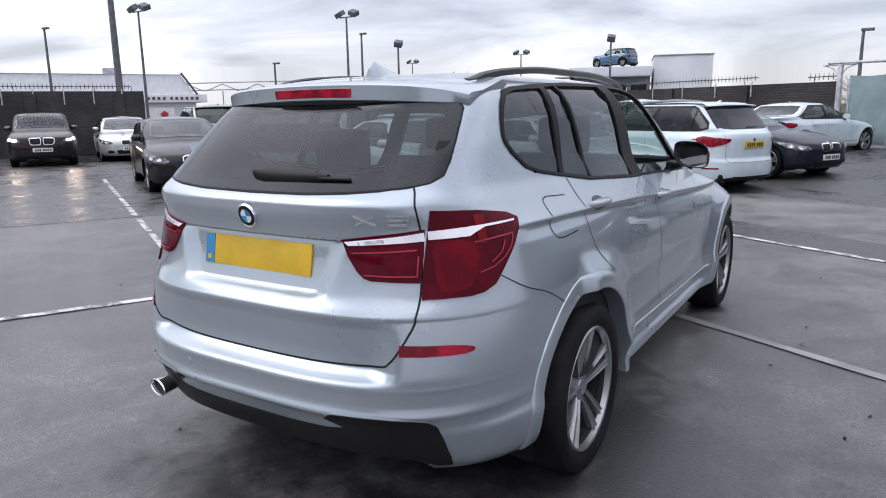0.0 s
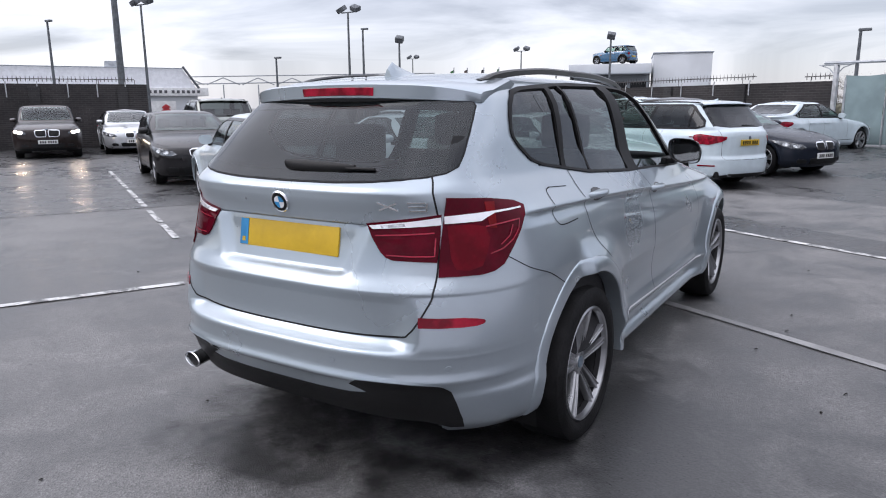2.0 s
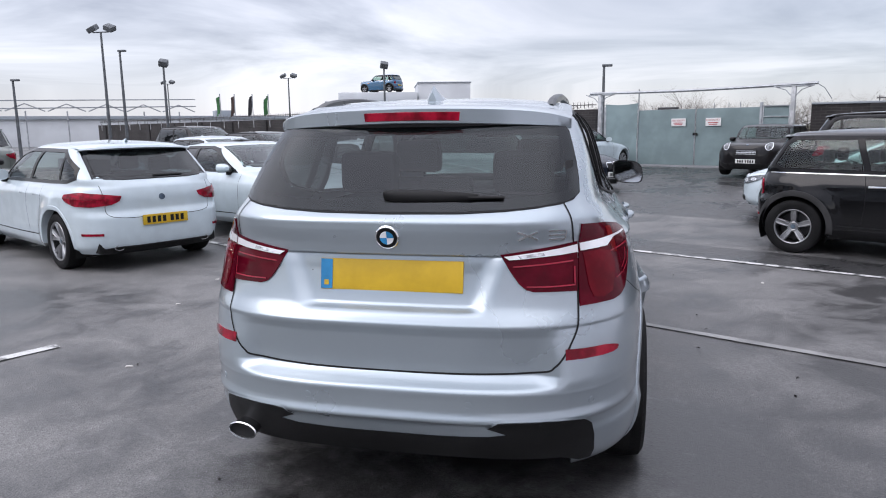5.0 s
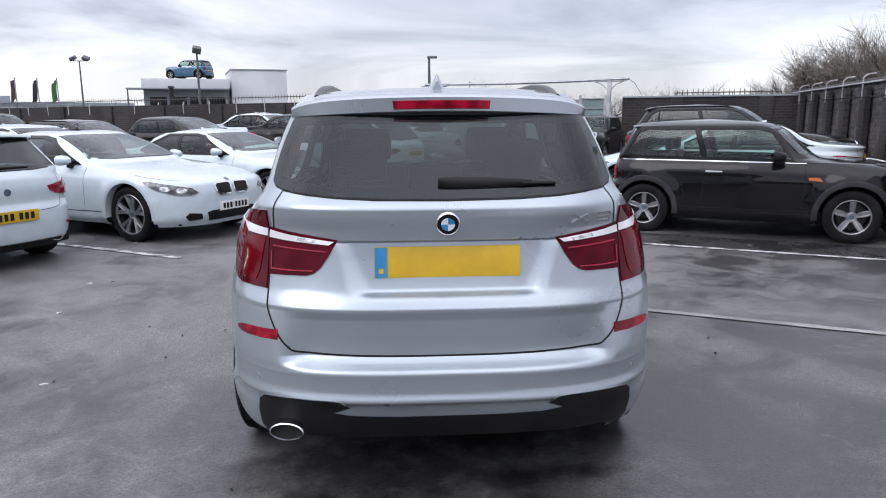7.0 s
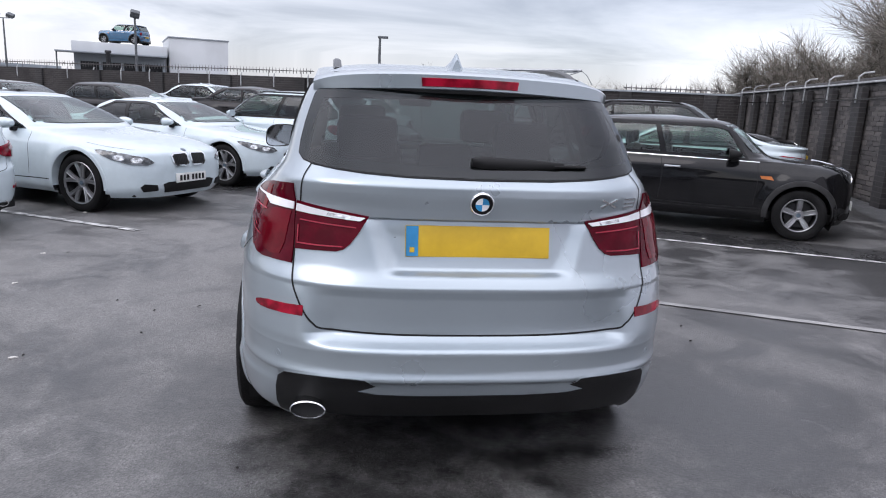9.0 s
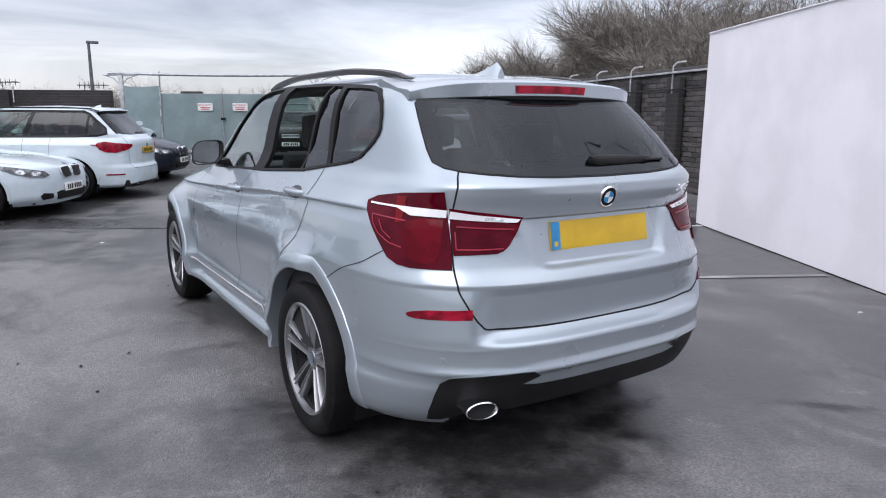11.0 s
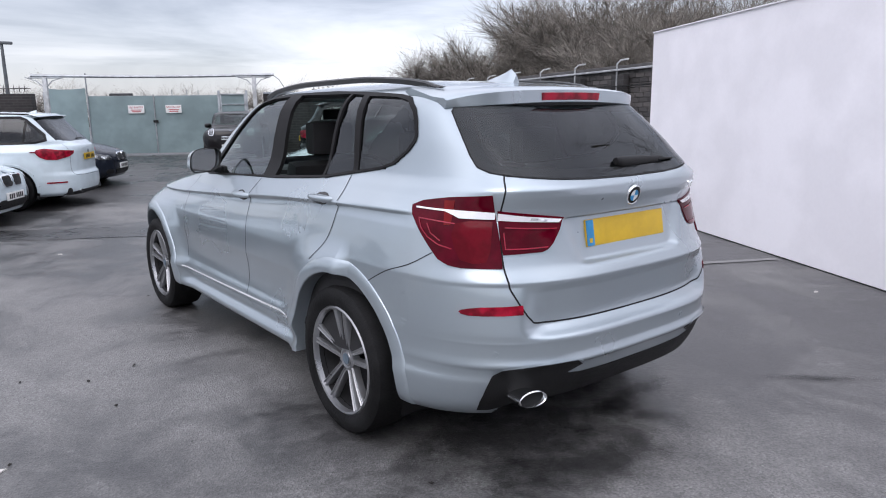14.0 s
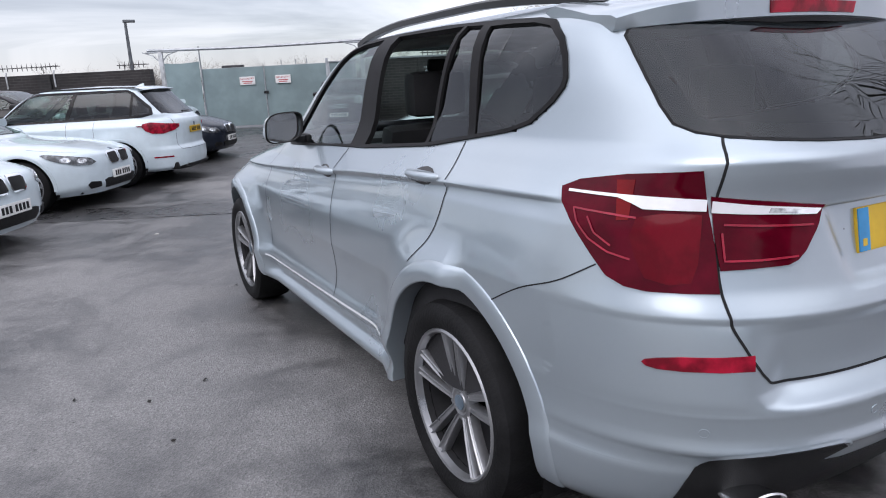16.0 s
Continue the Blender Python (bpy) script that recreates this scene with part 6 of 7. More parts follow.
bm = bmesh.new(); tube(bm, [(0, -.06, .05), (0, -.06, 1.9)], .02, 6); part("drop_bolt", bm, STEEL, gate)
bm = bmesh.new(); tube(bm, [(-1.95, -.06, 0), (-1.95, -.06, 2.55)], .022, 8); part("pole", bm, STEEL, gate)
for x in (-3.2, 1.98, 2.84):
    bm = bmesh.new(); box(bm, x - .035, x + .035, -.05, .05, 0, 2.0, .008); part("post", bm, STEEL, gate)
bm = bmesh.new(); sheet(bm, -3.2, -2.0, .05, 2.1, seed=7.0, y=-.03, amp=.05, sag=.04); part("side_sheet", bm, CLOTH, gate)
side = bmesh.new()
for x0, x1, z0, z1 in ((2.02, 2.06, .1, 1.9), (2.76, 2.80, .1, 1.9), (2.06, 2.76, 1.86, 1.9), (2.06, 2.76, 1.55, 1.58)):
    box(side, x0, x1, -.03, .03, z0, z1, .004)
pn = part("side_frame", side, STEEL, gate)
bm = bmesh.new(); sheet(bm, 2.04, 2.78, .1, 1.86, seed=11.0, y=.0); part("cloth", bm, CLOTH, pn)
for x in (.55, 1.0, 1.35):
    bm = bmesh.new(); tube(bm, [(x, .03, 1.85), (x, .03, 2.02)], .014, 6); part("finial", bm, STEEL, gate)
bm = bmesh.new(); box(bm, -1.36, -.66, .1, .22, 1.83, 1.94, .03); part("roller_box", bm, ALLOY_DARK, gate, "dark grey roller box")

gantry = thing("height_barrier", site_pose(-5.37, 16.25) @ Matrix.Diagonal((.838, .838, .858, 1)), "galvanised steel height barrier over the gates", "height barrier")
for x in (-3.25, 3.02):
    bm = bmesh.new(); box(bm, x - .06, x + .06, -.06, .06, 0, 2.49, .01); part("post", bm, RAIL, gantry)
    for s in (-1, 1):
        bm = bmesh.new(); tube(bm, [(x, -.03, 2.15), (x + s * .22, -.03, 2.38), (x + s * .55, -.03, 2.49)], .016, 6); part("brace", bm, STEEL, gantry)
    bm = bmesh.new(); box(bm, x - .45, x + .5, -.05, .05, 2.455, 2.495, .006); part("bracket", bm, STEEL, gantry)
bm = bmesh.new()
tube(bm, [(-3.65 + k * .73, 0, 2.54 - .045 * math.sin(math.pi * k / 10)) for k in range(11)], .042, 8)
part("beam", bm, STEEL, gantry)
bm = bmesh.new(); tube(bm, [(3.62, 0, 2.53), (3.8, .1, 2.4), (3.98, .2, 2.1)], .012, 6); part("stay_cable", bm, STEEL, gantry)


def words(text, size, material, parent, m, depth=.001):
    cu = bpy.data.curves.new("words", "FONT")
    cu.body, cu.size, cu.extrude, cu.align_x, cu.align_y = text, size, depth, "CENTER", "CENTER"
    tmp = bpy.data.objects.new("words", cu)
    scene.collection.objects.link(tmp)
    dg = bpy.context.evaluated_depsgraph_get()
    me = bpy.data.meshes.new_from_object(tmp.evaluated_get(dg))
    bpy.data.objects.remove(tmp)
    me.materials.clear()
    me.materials.append(material)
    o = new("lettering", me)
    o.parent = parent
    o.matrix_local = m
    return o


for x in (-6.265, -5.255):
    sg = thing("gate_sign", site_pose(x, VG - .075, 0, 1.625) @ GS, "white sign with red lettering hung on the gates", "sign", "gate signs")
    bm = bmesh.new(); box(bm, -.24, .24, -.006, .006, -.125, .125, .004); part("board", bm, SIGNWHITE, sg)
    words("NO ENTRY", .088, SIGNRED, sg, pose(0, -.008, .055, 90, 0, 0))
    for k in range(2):
        bm = bmesh.new(); box(bm, -.16 + .03 * k, .16 - .03 * k, -.0095, -.007, -.035 - .05 * k, -.012 - .05 * k); part("text_bar", bm, SIGNRED, sg)

# ---- wall tops ----


def spike_strip(u0, v0, u1, v1, z, step=.135, h=.19):
    """A bar of crossed spikes fixed along a wall top."""
    bm = bmesh.new()
    d = Vector((u1 - u0, v1 - v0, 0)); L = d.length
    tube(bm, [(0, 0, z), (L, 0, z)], .012, 5)
    n = int(L / step)
    for k in range(n):
        x = (k + .5) * step
        j = .02 * noise.noise(Vector((x * 7, z, u0)))
        a = noise.noise(Vector((x * 3.3, 2.0, v0))) * .5
        tube(bm, [(x + j, 0, z - .09), (x + j, .0, z), (x + j * 2, .0, z + h * .62)], [.010, .016, .002], 4)
        for s in (-1, 1):
            tube(bm, [(x + j, 0, z), (x + j + s * .075, .03 * s * a, z + .02 + a * .05)], [.013, .003], 4)
    for k in range(int(L / 1.3) + 1):
        x = min(k * 1.3 + .2, L)
        tube(bm, [(x, 0, z - .32), (x, 0, z)], .012, 4)
    o = obj("spike_strip", bm, SPIKE, False)
    o.matrix_world = SITE @ Matrix.Translation((u0, v0, 0)) @ Matrix.Rotation(math.atan2(d.y, d.x), 4, "Z")
    return tagged(o, "rusty strip of crossed steel spikes along wall top", "spikes", "wall spikes", "stuff")


spike_strip(-46, VG, -11.5, VG, 2.29)
spike_strip(-9.9, VG, -9.0, VG, 2.22)
spike_strip(-1.35, VG + .2, 1.35, VG + .53, 2.14)
spike_strip(-26.5, -30, -26.5, 1.35, 2.52)


def wall_bracket(parent, x, y, z0, z1, arm):
    bm = bmesh.new()
    tube(bm, [(x, y, z0), (x, y, z1), (x, y + arm, z1 + .10)], .022, 5)
    return part("bracket", bm, RAIL, parent)


def on_wall(name):
    return bpy.data.objects[name]


for k in range(26):
    wall_bracket(on_wall("wall_far"), .6 + k * 1.35, -.14, 1.45, 1.80, .04)
for k in range(14):
    wall_bracket(on_wall("wall_left"), 31.0 - k * .97, -.14, 1.92, 2.38, .05)
for k in range(12):
    bm = bmesh.new(); box(bm, .9 + k * 3.0, 1.25 + k * 3.0, -.2, -.12, 0, 1.80, .01); part("pier", bm, PIER, on_wall("wall_far"))
for x in (1.3, 3.6):
    bm = bmesh.new(); box(bm, x, x + .34, -.2, -.12, 0, 1.74, .01); part("pier", bm, PIER, on_wall("wall_far_right"))
for k in range(10):
    bm = bmesh.new(); box(bm, 30.7 - k * 2.9, 31.05 - k * 2.9, -.2, -.12, 0, 2.3, .01); part("pier", bm, PIER, on_wall("wall_left"))
wr_ = on_wall("wall_right")
RL = math.hypot(2.85, VG + .6 - 3.0)
for k in range(13):
    x = RL - 4.35 - k * 1.3 if k < 10 else RL - 3.05 + (k - 10) * 1.3
    if not 0.3 < x < RL - .3:
        continue
    bm = bmesh.new(); box(bm, x - .17, x + .17, -.26, -.155, 0, 1.74, .01); part("pier", bm, PIER, wr_)
    bm = bmesh.new(); tube(bm, [(x, -.27, 1.5), (x, -.27, 1.90), (x, -.2, 1.96), (x, -.06, 1.98)], .014, 5); part("bracket", bm, RAIL, wr_)
bm = bmesh.new(); box(bm, 0, RL, -.17, .17, 1.80, 1.88, .012); part("coping", bm, SPIKE, wr_)
bm = bmesh.new(); tube(bm, [(0, -.28, 1.81), (RL / 2, -.28, 1.80), (RL, -.28, 1.81)], .018, 5); part("rail", bm, RAIL, wr_)
bm = bmesh.new(); tube(bm, [(0, -.3, 1.56), (RL * .5, -.3, 1.54), (RL, -.3, 1.57)], .012, 5); part("cable", bm, GLOSSBLACK, wr_)
bm = bmesh.new(); box(bm, 0, 4.65, -.16, .16, 1.74, 1.79, .01); part("coping", bm, CLAD_GREY, on_wall("wall_far_right"))
# black strip that paints the thin shade at the foot of the white wall
bm = bmesh.new(); box(bm, 0, 9.95, .072, .09, 0, .03, .005); part("foot_strip", bm, BLACK, on_wall("display_wall"))
bm = bmesh.new(); box(bm, 0, 9.95, -.1, .1, 2.51, 2.525, .004); part("capping", bm, WHITEWALL, on_wall("display_wall"))

# ---- trees ----


def limb(bm, p, d, length, r, rng, level, tips, bend=.35):
    pts, rad = [p.copy()], [r]
    n = 4 if level < 2 else 3
    for k in range(n):
        d = (d + Vector((rng.uniform(-1, 1), rng.uniform(-1, 1), rng.uniform(-.6, .9))) * bend * .45).normalized()
        p = p + d * length / n
        pts.append(p.copy()); rad.append(r * (1 - .6 * (k + 1) / n))
    tube(bm, pts, rad, 6 if level == 0 else 4 if level == 1 else 3, False)
    for k in range(1, n + 1):
        tips.append((pts[k], d.copy(), rad[k], length))
    return pts, d


def bare_tree(seed, h, spread, trunk_h, dense, sway=.3):
    """Trunk and limbs in one mesh, the fine twigs in another."""
    rng = random.Random(seed)
    tr = bmesh.new()
    tips0 = []
    starts = [(Vector((0, 0, -.3)), Vector((rng.uniform(-.1, .1), rng.uniform(-.1, .1), 1)).normalized(), trunk_h, h * .020)]
    if trunk_h < 1:
        starts = [(Vector((rng.uniform(-.5, .5), rng.uniform(-.5, .5), -.2)), Vector((rng.uniform(-.5, .5), rng.uniform(-.5, .5), 1)).normalized(), h * .5, h * .011) for _ in range(5)]
    for p, d, L, r in starts:
        limb(tr, p, d, L, r, rng, 0, tips0, .15)
    tips1, tips2 = [], []
    for p, d, r, L in tips0:
        if p.z < h * .16:
            continue
        for _ in range(3):
            a = rng.uniform(0, 6.283)
            nd = Vector((math.cos(a) * spread, math.sin(a) * spread, rng.uniform(.35, 1.1))).normalized()
            limb(tr, p, nd, h * rng.uniform(.28, .45), max(r * .6, .012), rng, 1, tips1, sway)
    for p, d, r, L in tips1:
        for _ in range(3):
            nd = (d + Vector((rng.uniform(-1, 1), rng.uniform(-1, 1), rng.uniform(-.5, 1))) * .8).normalized()
            limb(tr, p, nd, h * rng.uniform(.10, .22), max(r * .55, .007), rng, 2, tips2, sway)
    tw = bmesh.new()
    for p, d, r, L in tips2:
        for _ in range(dense):
            nd = (d + Vector((rng.uniform(-1, 1), rng.uniform(-1, 1), rng.uniform(-.6, 1.0))) * .9).normalized()
            q = p + d * rng.uniform(-.1, .1)
            ln = h * rng.uniform(.06, .19)
            mid = q + nd * ln * .5 + Vector((rng.uniform(-1, 1), rng.uniform(-1, 1), rng.uniform(-1, 1))) * ln * .12
            end = q + nd * ln
            w = nd.cross(Vector((rng.uniform(-1, 1), rng.uniform(-1, 1), rng.uniform(-1, 1)))).normalized() * (.0022 + .0003 * h)
            a, b, c, e = (tw.verts.new(x) for x in (q - w, q + w, mid + w * .8, mid - w * .8))
            g = tw.verts.new(end)
            tw.faces.new((a, b, c, e)); tw.faces.new((e, c, g))
    return tr, tw


def plant_tree(name, seed, h, spread, trunk_h, dense, label, category):
    tr, tw = bare_tree(seed, h, spread, trunk_h, dense)
    t = thing(name, Matrix(), label, category, "winter trees")
    part("trunk", tr, BARK, t)
    part("crown", tw, TWIG, t)
    return t


tree_protos = [plant_tree("tree", 11 + k, 6.0 + .8 * k, .95, 2.2, 5, "bare winter tree with spreading dark branches behind the wall", "tree") for k in range(3)]
bush_protos = [plant_tree("shrub", 31 + k, 3.3 + .4 * k, .8, .4, 14, "dense leafless brown thorn scrub behind the wall", "shrub") for k in range(3)]
rng = random.Random(5)
tree_at = [(8.4, 17.5, 1.15), (9.2, 13.8, 1.05), (9.4, 20.5, 1.1), (12.0, 19.5, 1.25), (9.4, 10.0, .95), (13.5, 6.0, 1.7), (7.6, 22.4, .66), (14.5, 2.0, 1.9), (12.5, 14.0, 1.25), (6.8, 26.0, .5), (10.8, 16.4, 1.2)]
for k, (u, v, s) in enumerate(tree_at):
    m = SITE @ pose(u, v, -.05, 0, 0, rng.uniform(0, 360)) @ Matrix.Diagonal((s, s, s, 1))
    if k < 3:
        tree_protos[k].matrix_world = m
    else:
        copy_thing(tree_protos[k % 3], m)
bush_at = [(2.3, 19.6, .82), (3.3, 19.3, .92), (4.3, 18.9, .98), (5.2, 18.2, 1.0), (5.6, 20.2, .95), (3.9, 24.8, .74), (4.8, 24.0, .9), (6.0, 24.6, 1.12), (7.3, 24.0, 1.22), (8.6, 24.4, 1.3), (6.4, 21.6, 1.0), (7.2, 19.0, 1.3), (7.0, 16.6, 1.2), (7.6, 14.2, 1.2), (8.2, 20.4, 1.45), (8.6, 15.4, 1.4), (8.2, 17.8, 1.4), (7.0, 12.2, .85), (7.6, 10.2, .85), (7.0, 8.4, .8), (9.5, 22.4, 1.3), (10.4, 17.2, 1.2), (9.4, 19.6, 1.2), (11.0, 11.6, 1.1), (10.0, 24.8, 1.4), (11.8, 24.0, 1.4)]
for k, (u, v, s) in enumerate(bush_at):
    m = SITE @ pose(u, v, -.05, 0, 0, rng.uniform(0, 360)) @ Matrix.Diagonal((s * 1.15, s * 1.15, s, 1))
    if k < 3:
        bush_protos[k].matrix_world = m
    else:
        copy_thing(bush_protos[k % 3], m)
for k in range(40):
    u = -36 + k * 1.15 + rng.uniform(-.6, .6)
    v = 63 + rng.uniform(-3, 5)
    s = rng.uniform(.52, .80)
    copy_thing(tree_protos[k % 3], SITE @ pose(u, v, 0, 0, 0, rng.uniform(0, 360)) @ Matrix.Diagonal((s * 1.4, s * 1.4, s, 1)))
bm = bmesh.new()
rows = []
for j in range(9):
    a = math.pi * j / 8
    rows.append([(-60 + i * 2.0, 70 - 2.0 * math.cos(a), (1.3 + 1.0 * noise.noise(Vector((i * .37, 3, 1))) + .5 * noise.noise(Vector((i * 1.3, j, 4)))) * math.sin(a) - .02) for i in range(61)])
grid(bm, rows)
hd = obj("far_hedge", bm, HEDGE)
hd.matrix_world = SITE
tagged(hd, "low dull brown hedge on the far horizon", "hedge", kind="stuff")

# ---- distance ----


def block(name, parent, x0, x1, y0, y1, z0, z1, material, bevel=.03, label=""):
    bm = bmesh.new(); box(bm, x0, x1, y0, y1, z0, z1, bevel)
    return part(name, bm, material, parent, label)


hall = thing("showroom", SITE @ pose(-41.4, 34.6, 0, 0, 0, 46.2), "pale flat-roofed showroom with a grey rooftop box", "building")
block("wall", hall, 0, 6.1, .6, 9, 0, 3.85, CLAD_GREY)
block("roof", hall, -.1, 6.2, -.0, 9.2, 3.85, 4.55, CLAD, .05)
block("canopy", hall, -1.1, 6.1, -1.0, .55, 3.72, 3.82, CLAD_GREY)
block("rooftop_box", hall, 6.35, 10.6, .4, 7, 0, 5.26, CLAD)
block("parapet", hall, 6.28, 10.68, .33, 7.1, 5.26, 5.36, CLAD_GREY)
for k in range(4):
    w = block("window", hall, .4 + k * 1.42, 1.6 + k * 1.42, .56, .64, .6, 3.2, GLOSSBLACK, .01)
for x in (-1.0, 6.0):
    bm = bmesh.new(); tube(bm, [(x, -.8, 0), (x, -.8, 3.74)], .05, 6); part("column", bm, POST, hall)

sale = thing("dealership", SITE @ pose(-41.6, -14.0, 0, 0, 0, 90), "low white dealership with a sloping roof end and sign", "building")
block("wall", sale, 0, 20.3, .3, 9, 0, 2.15, CLAD)
block("fascia", sale, 0, 20.9, 0, 9.2, 2.15, 2.62, SIGNWHITE, .03)
bm = bmesh.new()
rows = [[(0, y, 2.62), (20.2, y, 2.62), (19.5, y, 3.72), (0, y, 3.72)] for y in (.1, 8.5)]
vr = grid(bm, rows, True)
bm.faces.new(vr[0]); bm.faces.new(list(reversed(vr[1])))
bmesh.ops.recalc_face_normals(bm, faces=bm.faces)
part("roof", bm, mat("white roof sheet", (0.86, 0.87, 0.90), 0.5, var=0.03), sale, smooth=False)
bm = bmesh.new(); tube(bm, [(20.35, -.02, 2.6), (19.5, -.02, 3.85)], .07, 6); part("roof_edge", bm, POST, sale)
bm = bmesh.new(); tube(bm, [(0, 0, 3.74), (19.5, 0, 3.74)], .03, 6); part("gutter", bm, CLAD_GREY, sale)
for k in range(10):
    block("text_bar", sale, 17.5 + k * .29 + (.12 if k > 3 else 0), 17.66 + k * .29 + (.12 if k > 3 else 0), -.03, 0, 2.30, 2.47, TEXTBAR, 0)
bd = block("sign_board", sale, 17.0, 19.0, .22, .32, .7, 1.85, SIGNWHITE, .02)
bm = bmesh.new()
for pts in ([(18.55, 1.62), (18.95, 1.62), (18.62, 1.36), (18.86, 1.22), (18.5, 1.22)],):
    top = [bm.verts.new((x, .2, z)) for x, z in ((18.42, 1.68), (18.68, 1.5), (18.56, 1.42), (18.68, 1.32), (18.42, 1.12), (18.16, 1.3), (18.28, 1.38), (18.16, 1.48))]
    bm.faces.new(top)
    r = bmesh.ops.extrude_face_region(bm, geom=bm.faces[:])
    for v in [g for g in r["geom"] if isinstance(g, bmesh.types.BMVert)]:
        v.co.y -= .03
bmesh.ops.recalc_face_normals(bm, faces=bm.faces)
part("emblem", bm, SIGNRED, sale, "plain red emblem shape", smooth=False)
for x in (9.2, 15.4):
    block("roof_unit", sale, x, x + .7, 1, 1.8, 3.7, 4.15, STEEL, .03)

canopy = thing("steel_canopy", SITE @ pose(-62.0, 9.0, 0, 0, 0, 78), "open steel-framed canopy far beyond the yard", "canopy")
for k in range(8):
    bm = bmesh.new(); tube(bm, [(k * 3.0, 0, 0), (k * 3.0, 0, 3.4)], .06, 5); part("column", bm, STEEL, canopy)
    bm = bmesh.new(); tube(bm, [(k * 3.0 - 1.4, 0, 3.4), (k * 3.0, 0, 4.0), (k * 3.0 + 1.4, 0, 3.4)], .05, 5); part("rafter", bm, STEEL, canopy)
for y, z in ((0, 3.4), (0, 4.02), (3, 3.5)):
    bm = bmesh.new(); tube(bm, [(-2, y, z), (22.5, y, z + .5)], .05, 5); part("purlin", bm, STEEL, canopy)
low = thing("warehouse", SITE @ pose(-75, 20, 0, 0, 0, 70), "long low pale warehouse on the far skyline", "building")
block("wall", low, 0, 34, 0, 8, 0, 3.0, CLAD)
block("roof", low, -.3, 34.3, -.3, 8.3, 3.0, 3.35, CLAD_GREY)
block("vent", low, 21, 23, 2, 4, 3.35, 4.0, CLAD_GREY)

FLAGS = [("green", mat("green flag", (0.04, 0.14, 0.05), 0.8, var=0.2)), ("brown", mat("brown flag", (0.07, 0.045, 0.04), 0.8, var=0.2)), ("black", mat("black flag", (0.02, 0.02, 0.025), 0.8)), ("green", mat("green flag", (0.04, 0.14, 0.05), 0.8))]
for k, (u, v) in enumerate(((-45.2, 26.2), (-44.66, 27.09), (-43.94, 28.17), (-43.27, 29.13))):
    fl = thing("flagpole", SITE @ pose(u, v, 0), f"slim flagpole with a {FLAGS[k][0]} flag hanging", "flagpole", "flagpoles")
    bm = bmesh.new(); tube(bm, [(0, 0, 0), (0, 0, 4.35)], .035, 6); part("pole", bm, STEEL, fl)
    bm = bmesh.new()
    grid(bm, [[(-.03 - .55 * i / 6, .07 * math.sin(i * 1.1 + j * .4 + k), 4.25 - .28 * i / 6 - 1.3 * j / 6) for i in range(7)] for j in range(7)])
    part("flag", bm, FLAGS[k][1], fl)
tot = thing("totem_post", SITE @ pose(-21.0, VG + .5, 0), "tall dark square post behind the wall", "post")
block("shaft", tot, -.07, .07, -.07, .07, 0, 2.75, GLOSSBLACK)
block("cap", tot, -.09, .09, -.09, .09, 2.75, 2.85, ALLOY_DARK)

# ---- damp patches, painted car shade and litter on the asphalt ----
def damp_shade_mat():
    """Soaked asphalt and painted car shade, fading out towards a ragged rim."""
    m = bpy.data.materials.new("soaked and shaded asphalt"); m.use_nodes = True
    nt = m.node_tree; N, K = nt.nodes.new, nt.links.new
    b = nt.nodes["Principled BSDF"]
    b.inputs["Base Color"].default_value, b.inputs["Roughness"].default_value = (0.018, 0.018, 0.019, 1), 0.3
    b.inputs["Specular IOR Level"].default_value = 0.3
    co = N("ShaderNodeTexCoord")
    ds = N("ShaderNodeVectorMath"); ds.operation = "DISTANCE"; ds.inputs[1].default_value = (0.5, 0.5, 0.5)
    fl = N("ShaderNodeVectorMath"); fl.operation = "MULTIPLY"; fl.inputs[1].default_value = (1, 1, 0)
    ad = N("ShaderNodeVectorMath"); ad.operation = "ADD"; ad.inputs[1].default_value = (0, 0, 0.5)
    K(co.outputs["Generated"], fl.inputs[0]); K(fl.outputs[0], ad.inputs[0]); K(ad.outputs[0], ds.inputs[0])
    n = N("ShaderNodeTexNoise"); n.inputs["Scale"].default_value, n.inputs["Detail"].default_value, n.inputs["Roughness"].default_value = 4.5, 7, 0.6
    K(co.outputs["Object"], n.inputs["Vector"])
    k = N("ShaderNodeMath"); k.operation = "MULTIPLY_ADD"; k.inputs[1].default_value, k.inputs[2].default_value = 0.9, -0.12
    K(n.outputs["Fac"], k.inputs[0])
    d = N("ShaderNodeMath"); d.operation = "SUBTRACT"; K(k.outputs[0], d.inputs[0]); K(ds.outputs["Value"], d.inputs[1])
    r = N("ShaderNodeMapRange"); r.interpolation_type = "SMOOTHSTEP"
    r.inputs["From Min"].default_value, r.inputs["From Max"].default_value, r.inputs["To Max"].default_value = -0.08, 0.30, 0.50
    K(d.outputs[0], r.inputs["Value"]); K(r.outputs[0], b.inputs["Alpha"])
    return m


DAMP_SHADE = damp_shade_mat()


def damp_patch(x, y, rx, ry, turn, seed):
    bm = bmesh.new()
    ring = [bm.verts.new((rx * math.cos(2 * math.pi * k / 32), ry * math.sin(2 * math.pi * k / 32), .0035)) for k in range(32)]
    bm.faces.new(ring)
    o = obj("damp_patch", bm, DAMP_SHADE, False)
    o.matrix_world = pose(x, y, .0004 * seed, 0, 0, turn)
    return tagged(o, "dark patch on the asphalt, damp and painted shade of the car", "stain", "damp patches", "structure")


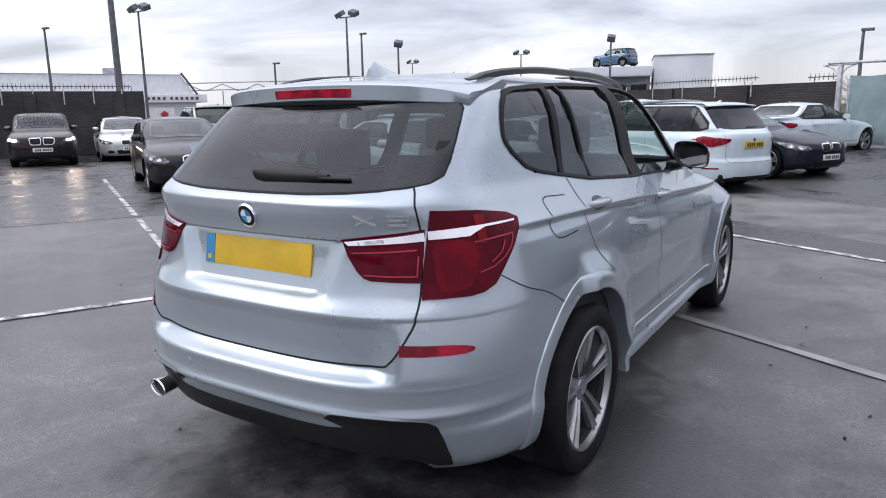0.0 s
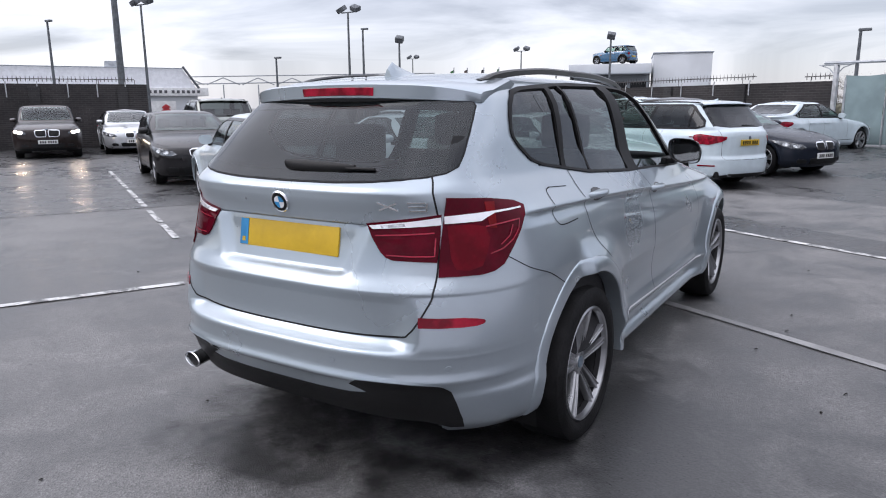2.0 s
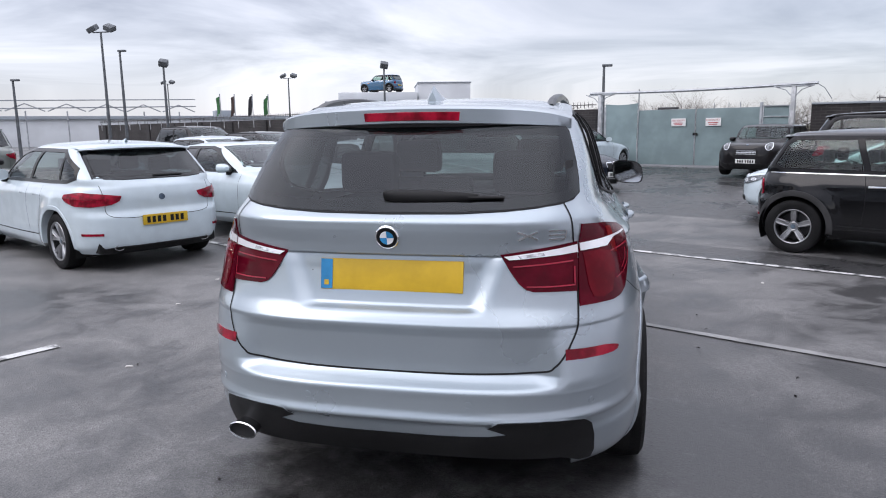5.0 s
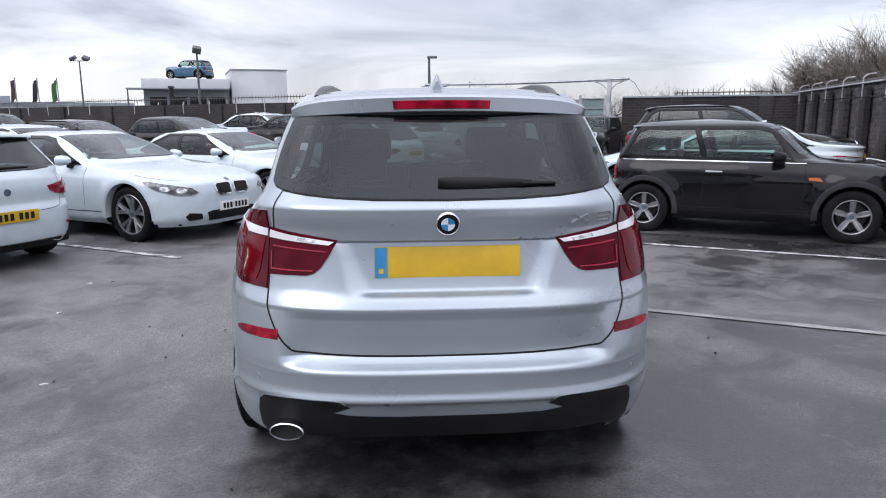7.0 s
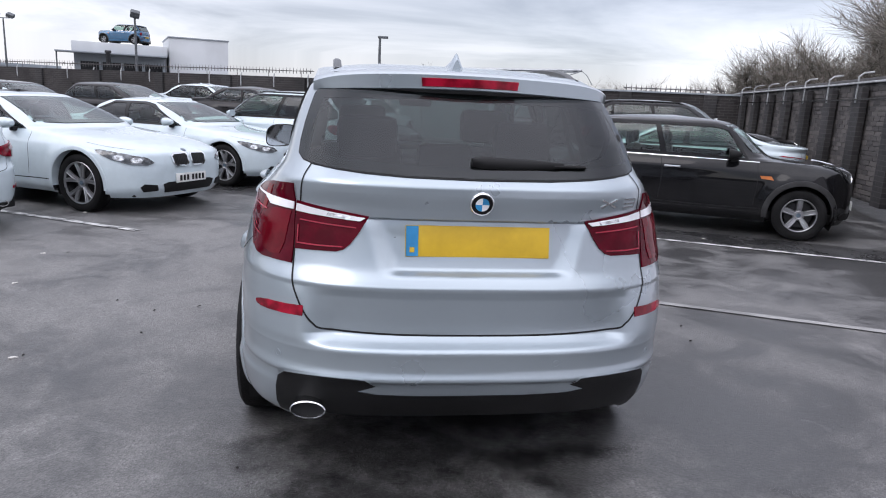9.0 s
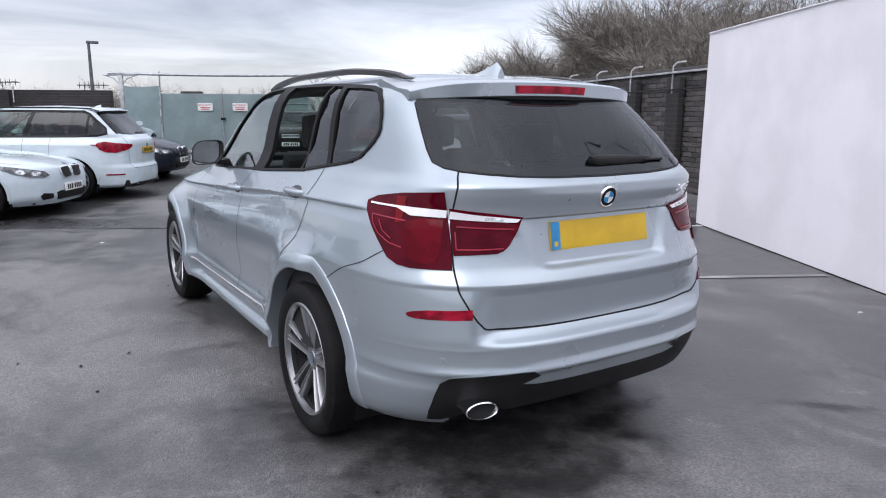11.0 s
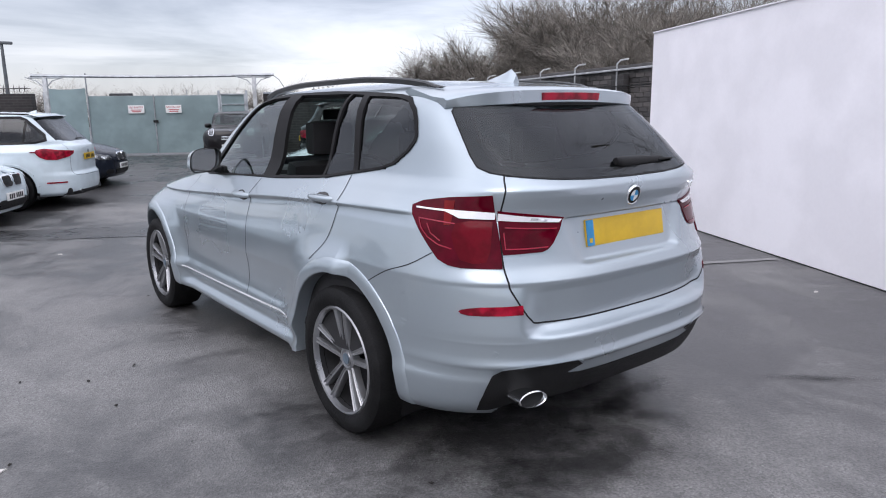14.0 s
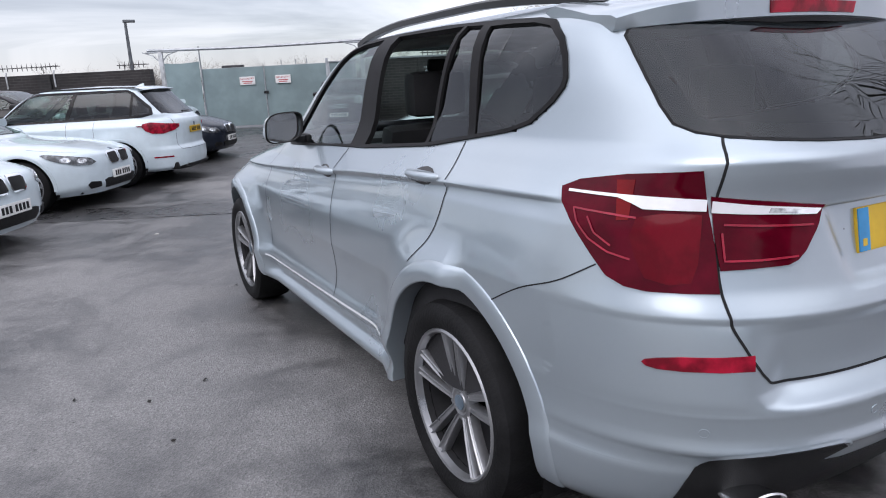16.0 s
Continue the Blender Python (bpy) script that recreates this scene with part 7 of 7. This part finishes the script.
# the large ellipses paint the car's shade; the small ones are damp
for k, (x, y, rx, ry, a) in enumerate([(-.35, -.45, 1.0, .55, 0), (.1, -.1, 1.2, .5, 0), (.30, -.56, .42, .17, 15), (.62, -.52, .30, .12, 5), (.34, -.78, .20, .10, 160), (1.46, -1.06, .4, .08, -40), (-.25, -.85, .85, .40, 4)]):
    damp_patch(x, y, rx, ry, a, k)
LITTER = mat("pale litter", (0.6, 0.58, 0.55), 0.8)
for k, (x, y) in enumerate([(-1.17, 5.74), (3.34, -.22), (-3.1, 3.21), (-3.51, 5.43), (3.87, 4.52), (-2.25, .65), (-2.9, 2.2), (2.3, 3.9)]):
    bm = bmesh.new()
    ring = [bm.verts.new((.022 * (1 + .5 * math.sin(j * 2.3 + k)) * math.cos(j * .785), .016 * (1 + .4 * math.cos(j * 1.7 + k)) * math.sin(j * .785), .0)) for j in range(8)]
    bm.faces.new(ring)
    r = bmesh.ops.extrude_face_region(bm, geom=bm.faces[:])
    for v in [g for g in r["geom"] if isinstance(g, bmesh.types.BMVert)]:
        v.co.z += .006
        v.co.x *= .8
    bmesh.ops.recalc_face_normals(bm, faces=bm.faces)
    o = obj("litter", bm, LITTER, False)
    o.matrix_world = pose(x, y, .001, 0, 0, k * 40)
    tagged(o, "small pale scrap of litter lying on asphalt", "litter", "litter")

CRUMB = mat("dark leaf litter", (0.022, 0.020, 0.018), 0.8)
for k, (x, y) in enumerate([(-0.93, 3.26), (-1.46, 1.62), (-1.73, 1.52), (-1.69, 1.06), (-2.21, 0.69), (1.50, 4.13), (1.41, 1.69), (1.53, 2.17), (1.91, 1.19), (1.82, 0.88), (1.52, 2.57), (-3.77, 1.00), (-0.88, -0.59), (-0.84, -1.46), (-2.91, 3.25), (-2.04, 1.75)]):
    bm = bmesh.new()
    n = 7
    ring = [bm.verts.new(((.012 + .006 * math.sin(j * 2.1 + k)) * math.cos(j * 6.283 / n), (.008 + .004 * math.cos(j * 1.9 + 2 * k)) * math.sin(j * 6.283 / n), .004 * math.sin(j * 1.3 + k) + .004)) for j in range(n)]
    top = bm.verts.new((.002, .001, .011))
    for j in range(n):
        bm.faces.new((ring[j], ring[(j + 1) % n], top))
    bm.faces.new(list(reversed(ring)))
    o = obj("dead_leaf", bm, CRUMB, False)
    o.matrix_world = pose(x, y, .002, 0, 0, k * 53)
    tagged(o, "curled dark scrap of dead leaf on asphalt", "leaf", "dead leaves")

# ---- bricks of the side wall ----
def brick_mesh(L, h, d):
    bm = bmesh.new()
    box(bm, 0, L, -d, 0, 0, h, .004, seg=1)
    me = bpy.data.meshes.new("brick")
    bm.to_mesh(me)
    bm.free()
    me.materials.append(BRICKS)
    return me


BRICKS = bpy.data.materials.new("side wall brick")
BRICKS.use_nodes = True
_n, _l = BRICKS.node_tree.nodes, BRICKS.node_tree.links
_b = _n["Principled BSDF"]; _b.inputs["Roughness"].default_value = 0.85
_oi, _ri, _g = _n.new("ShaderNodeObjectInfo"), _n.new("ShaderNodeValToRGB"), _n.new("ShaderNodeNewGeometry")
_ad = _n.new("ShaderNodeMath"); _ad.operation = "ADD"
_fr = _n.new("ShaderNodeMath"); _fr.operation = "FRACT"
_l.new(_oi.outputs["Random"], _ad.inputs[0]); _l.new(_g.outputs["Random Per Island"], _ad.inputs[1]); _l.new(_ad.outputs[0], _fr.inputs[0])
_l.new(_fr.outputs[0], _ri.inputs[0])
_ri.color_ramp.elements[0].color, _ri.color_ramp.elements[1].color = (0.055, 0.051, 0.051, 1), (0.125, 0.113, 0.108, 1)
_no = _n.new("ShaderNodeTexNoise"); _no.inputs["Scale"].default_value = 60
_tc = _n.new("ShaderNodeTexCoord"); _l.new(_tc.outputs["Object"], _no.inputs["Vector"])
_bp = _n.new("ShaderNodeBump"); _bp.inputs["Strength"].default_value = 0.5; _bp.inputs["Distance"].default_value = 0.006
_l.new(_no.outputs["Fac"], _bp.inputs["Height"]); _l.new(_bp.outputs[0], _b.inputs["Normal"]); _l.new(_ri.outputs[0], _b.inputs["Base Color"])
BRICK_ME = brick_mesh(.215, .065, .05)
rng = random.Random(8)
rest = []
for row in range(23):
    for k in range(int(RL / .225)):
        x = RL - .23 - k * .225 - (.1125 if row % 2 else 0)
        if x < 0:
            continue
        z = .03 + row * .075
        y = -.105 + .0 - rng.uniform(0, .006)
        if 2.9 < RL - x < 5.5:
            o = new("brick", BRICK_ME)
            o.parent = wr_
            o.location = (x, y + .038, z)
        else:
            rest.append((x, y + .038, z))
V, Fc = [], []
for x, y, z in rest:
    k = len(V)
    for dx in (0, .215):
        for dy in (-.05, 0):
            for dz in (0, .065):
                V.append((x + dx, y + dy, z + dz))
    Fc += [(k, k + 1, k + 5, k + 4), (k, k + 2, k + 3, k + 1), (k + 4, k + 5, k + 7, k + 6), (k + 1, k + 3, k + 7, k + 5), (k, k + 4, k + 6, k + 2)]
me = bpy.data.meshes.new("brickwork")
me.from_pydata(V, [], Fc)
me.materials.append(BRICKS)
bw = new("brickwork", me)
bw.parent = wr_
tagged(bw, "", "", kind="stuff")
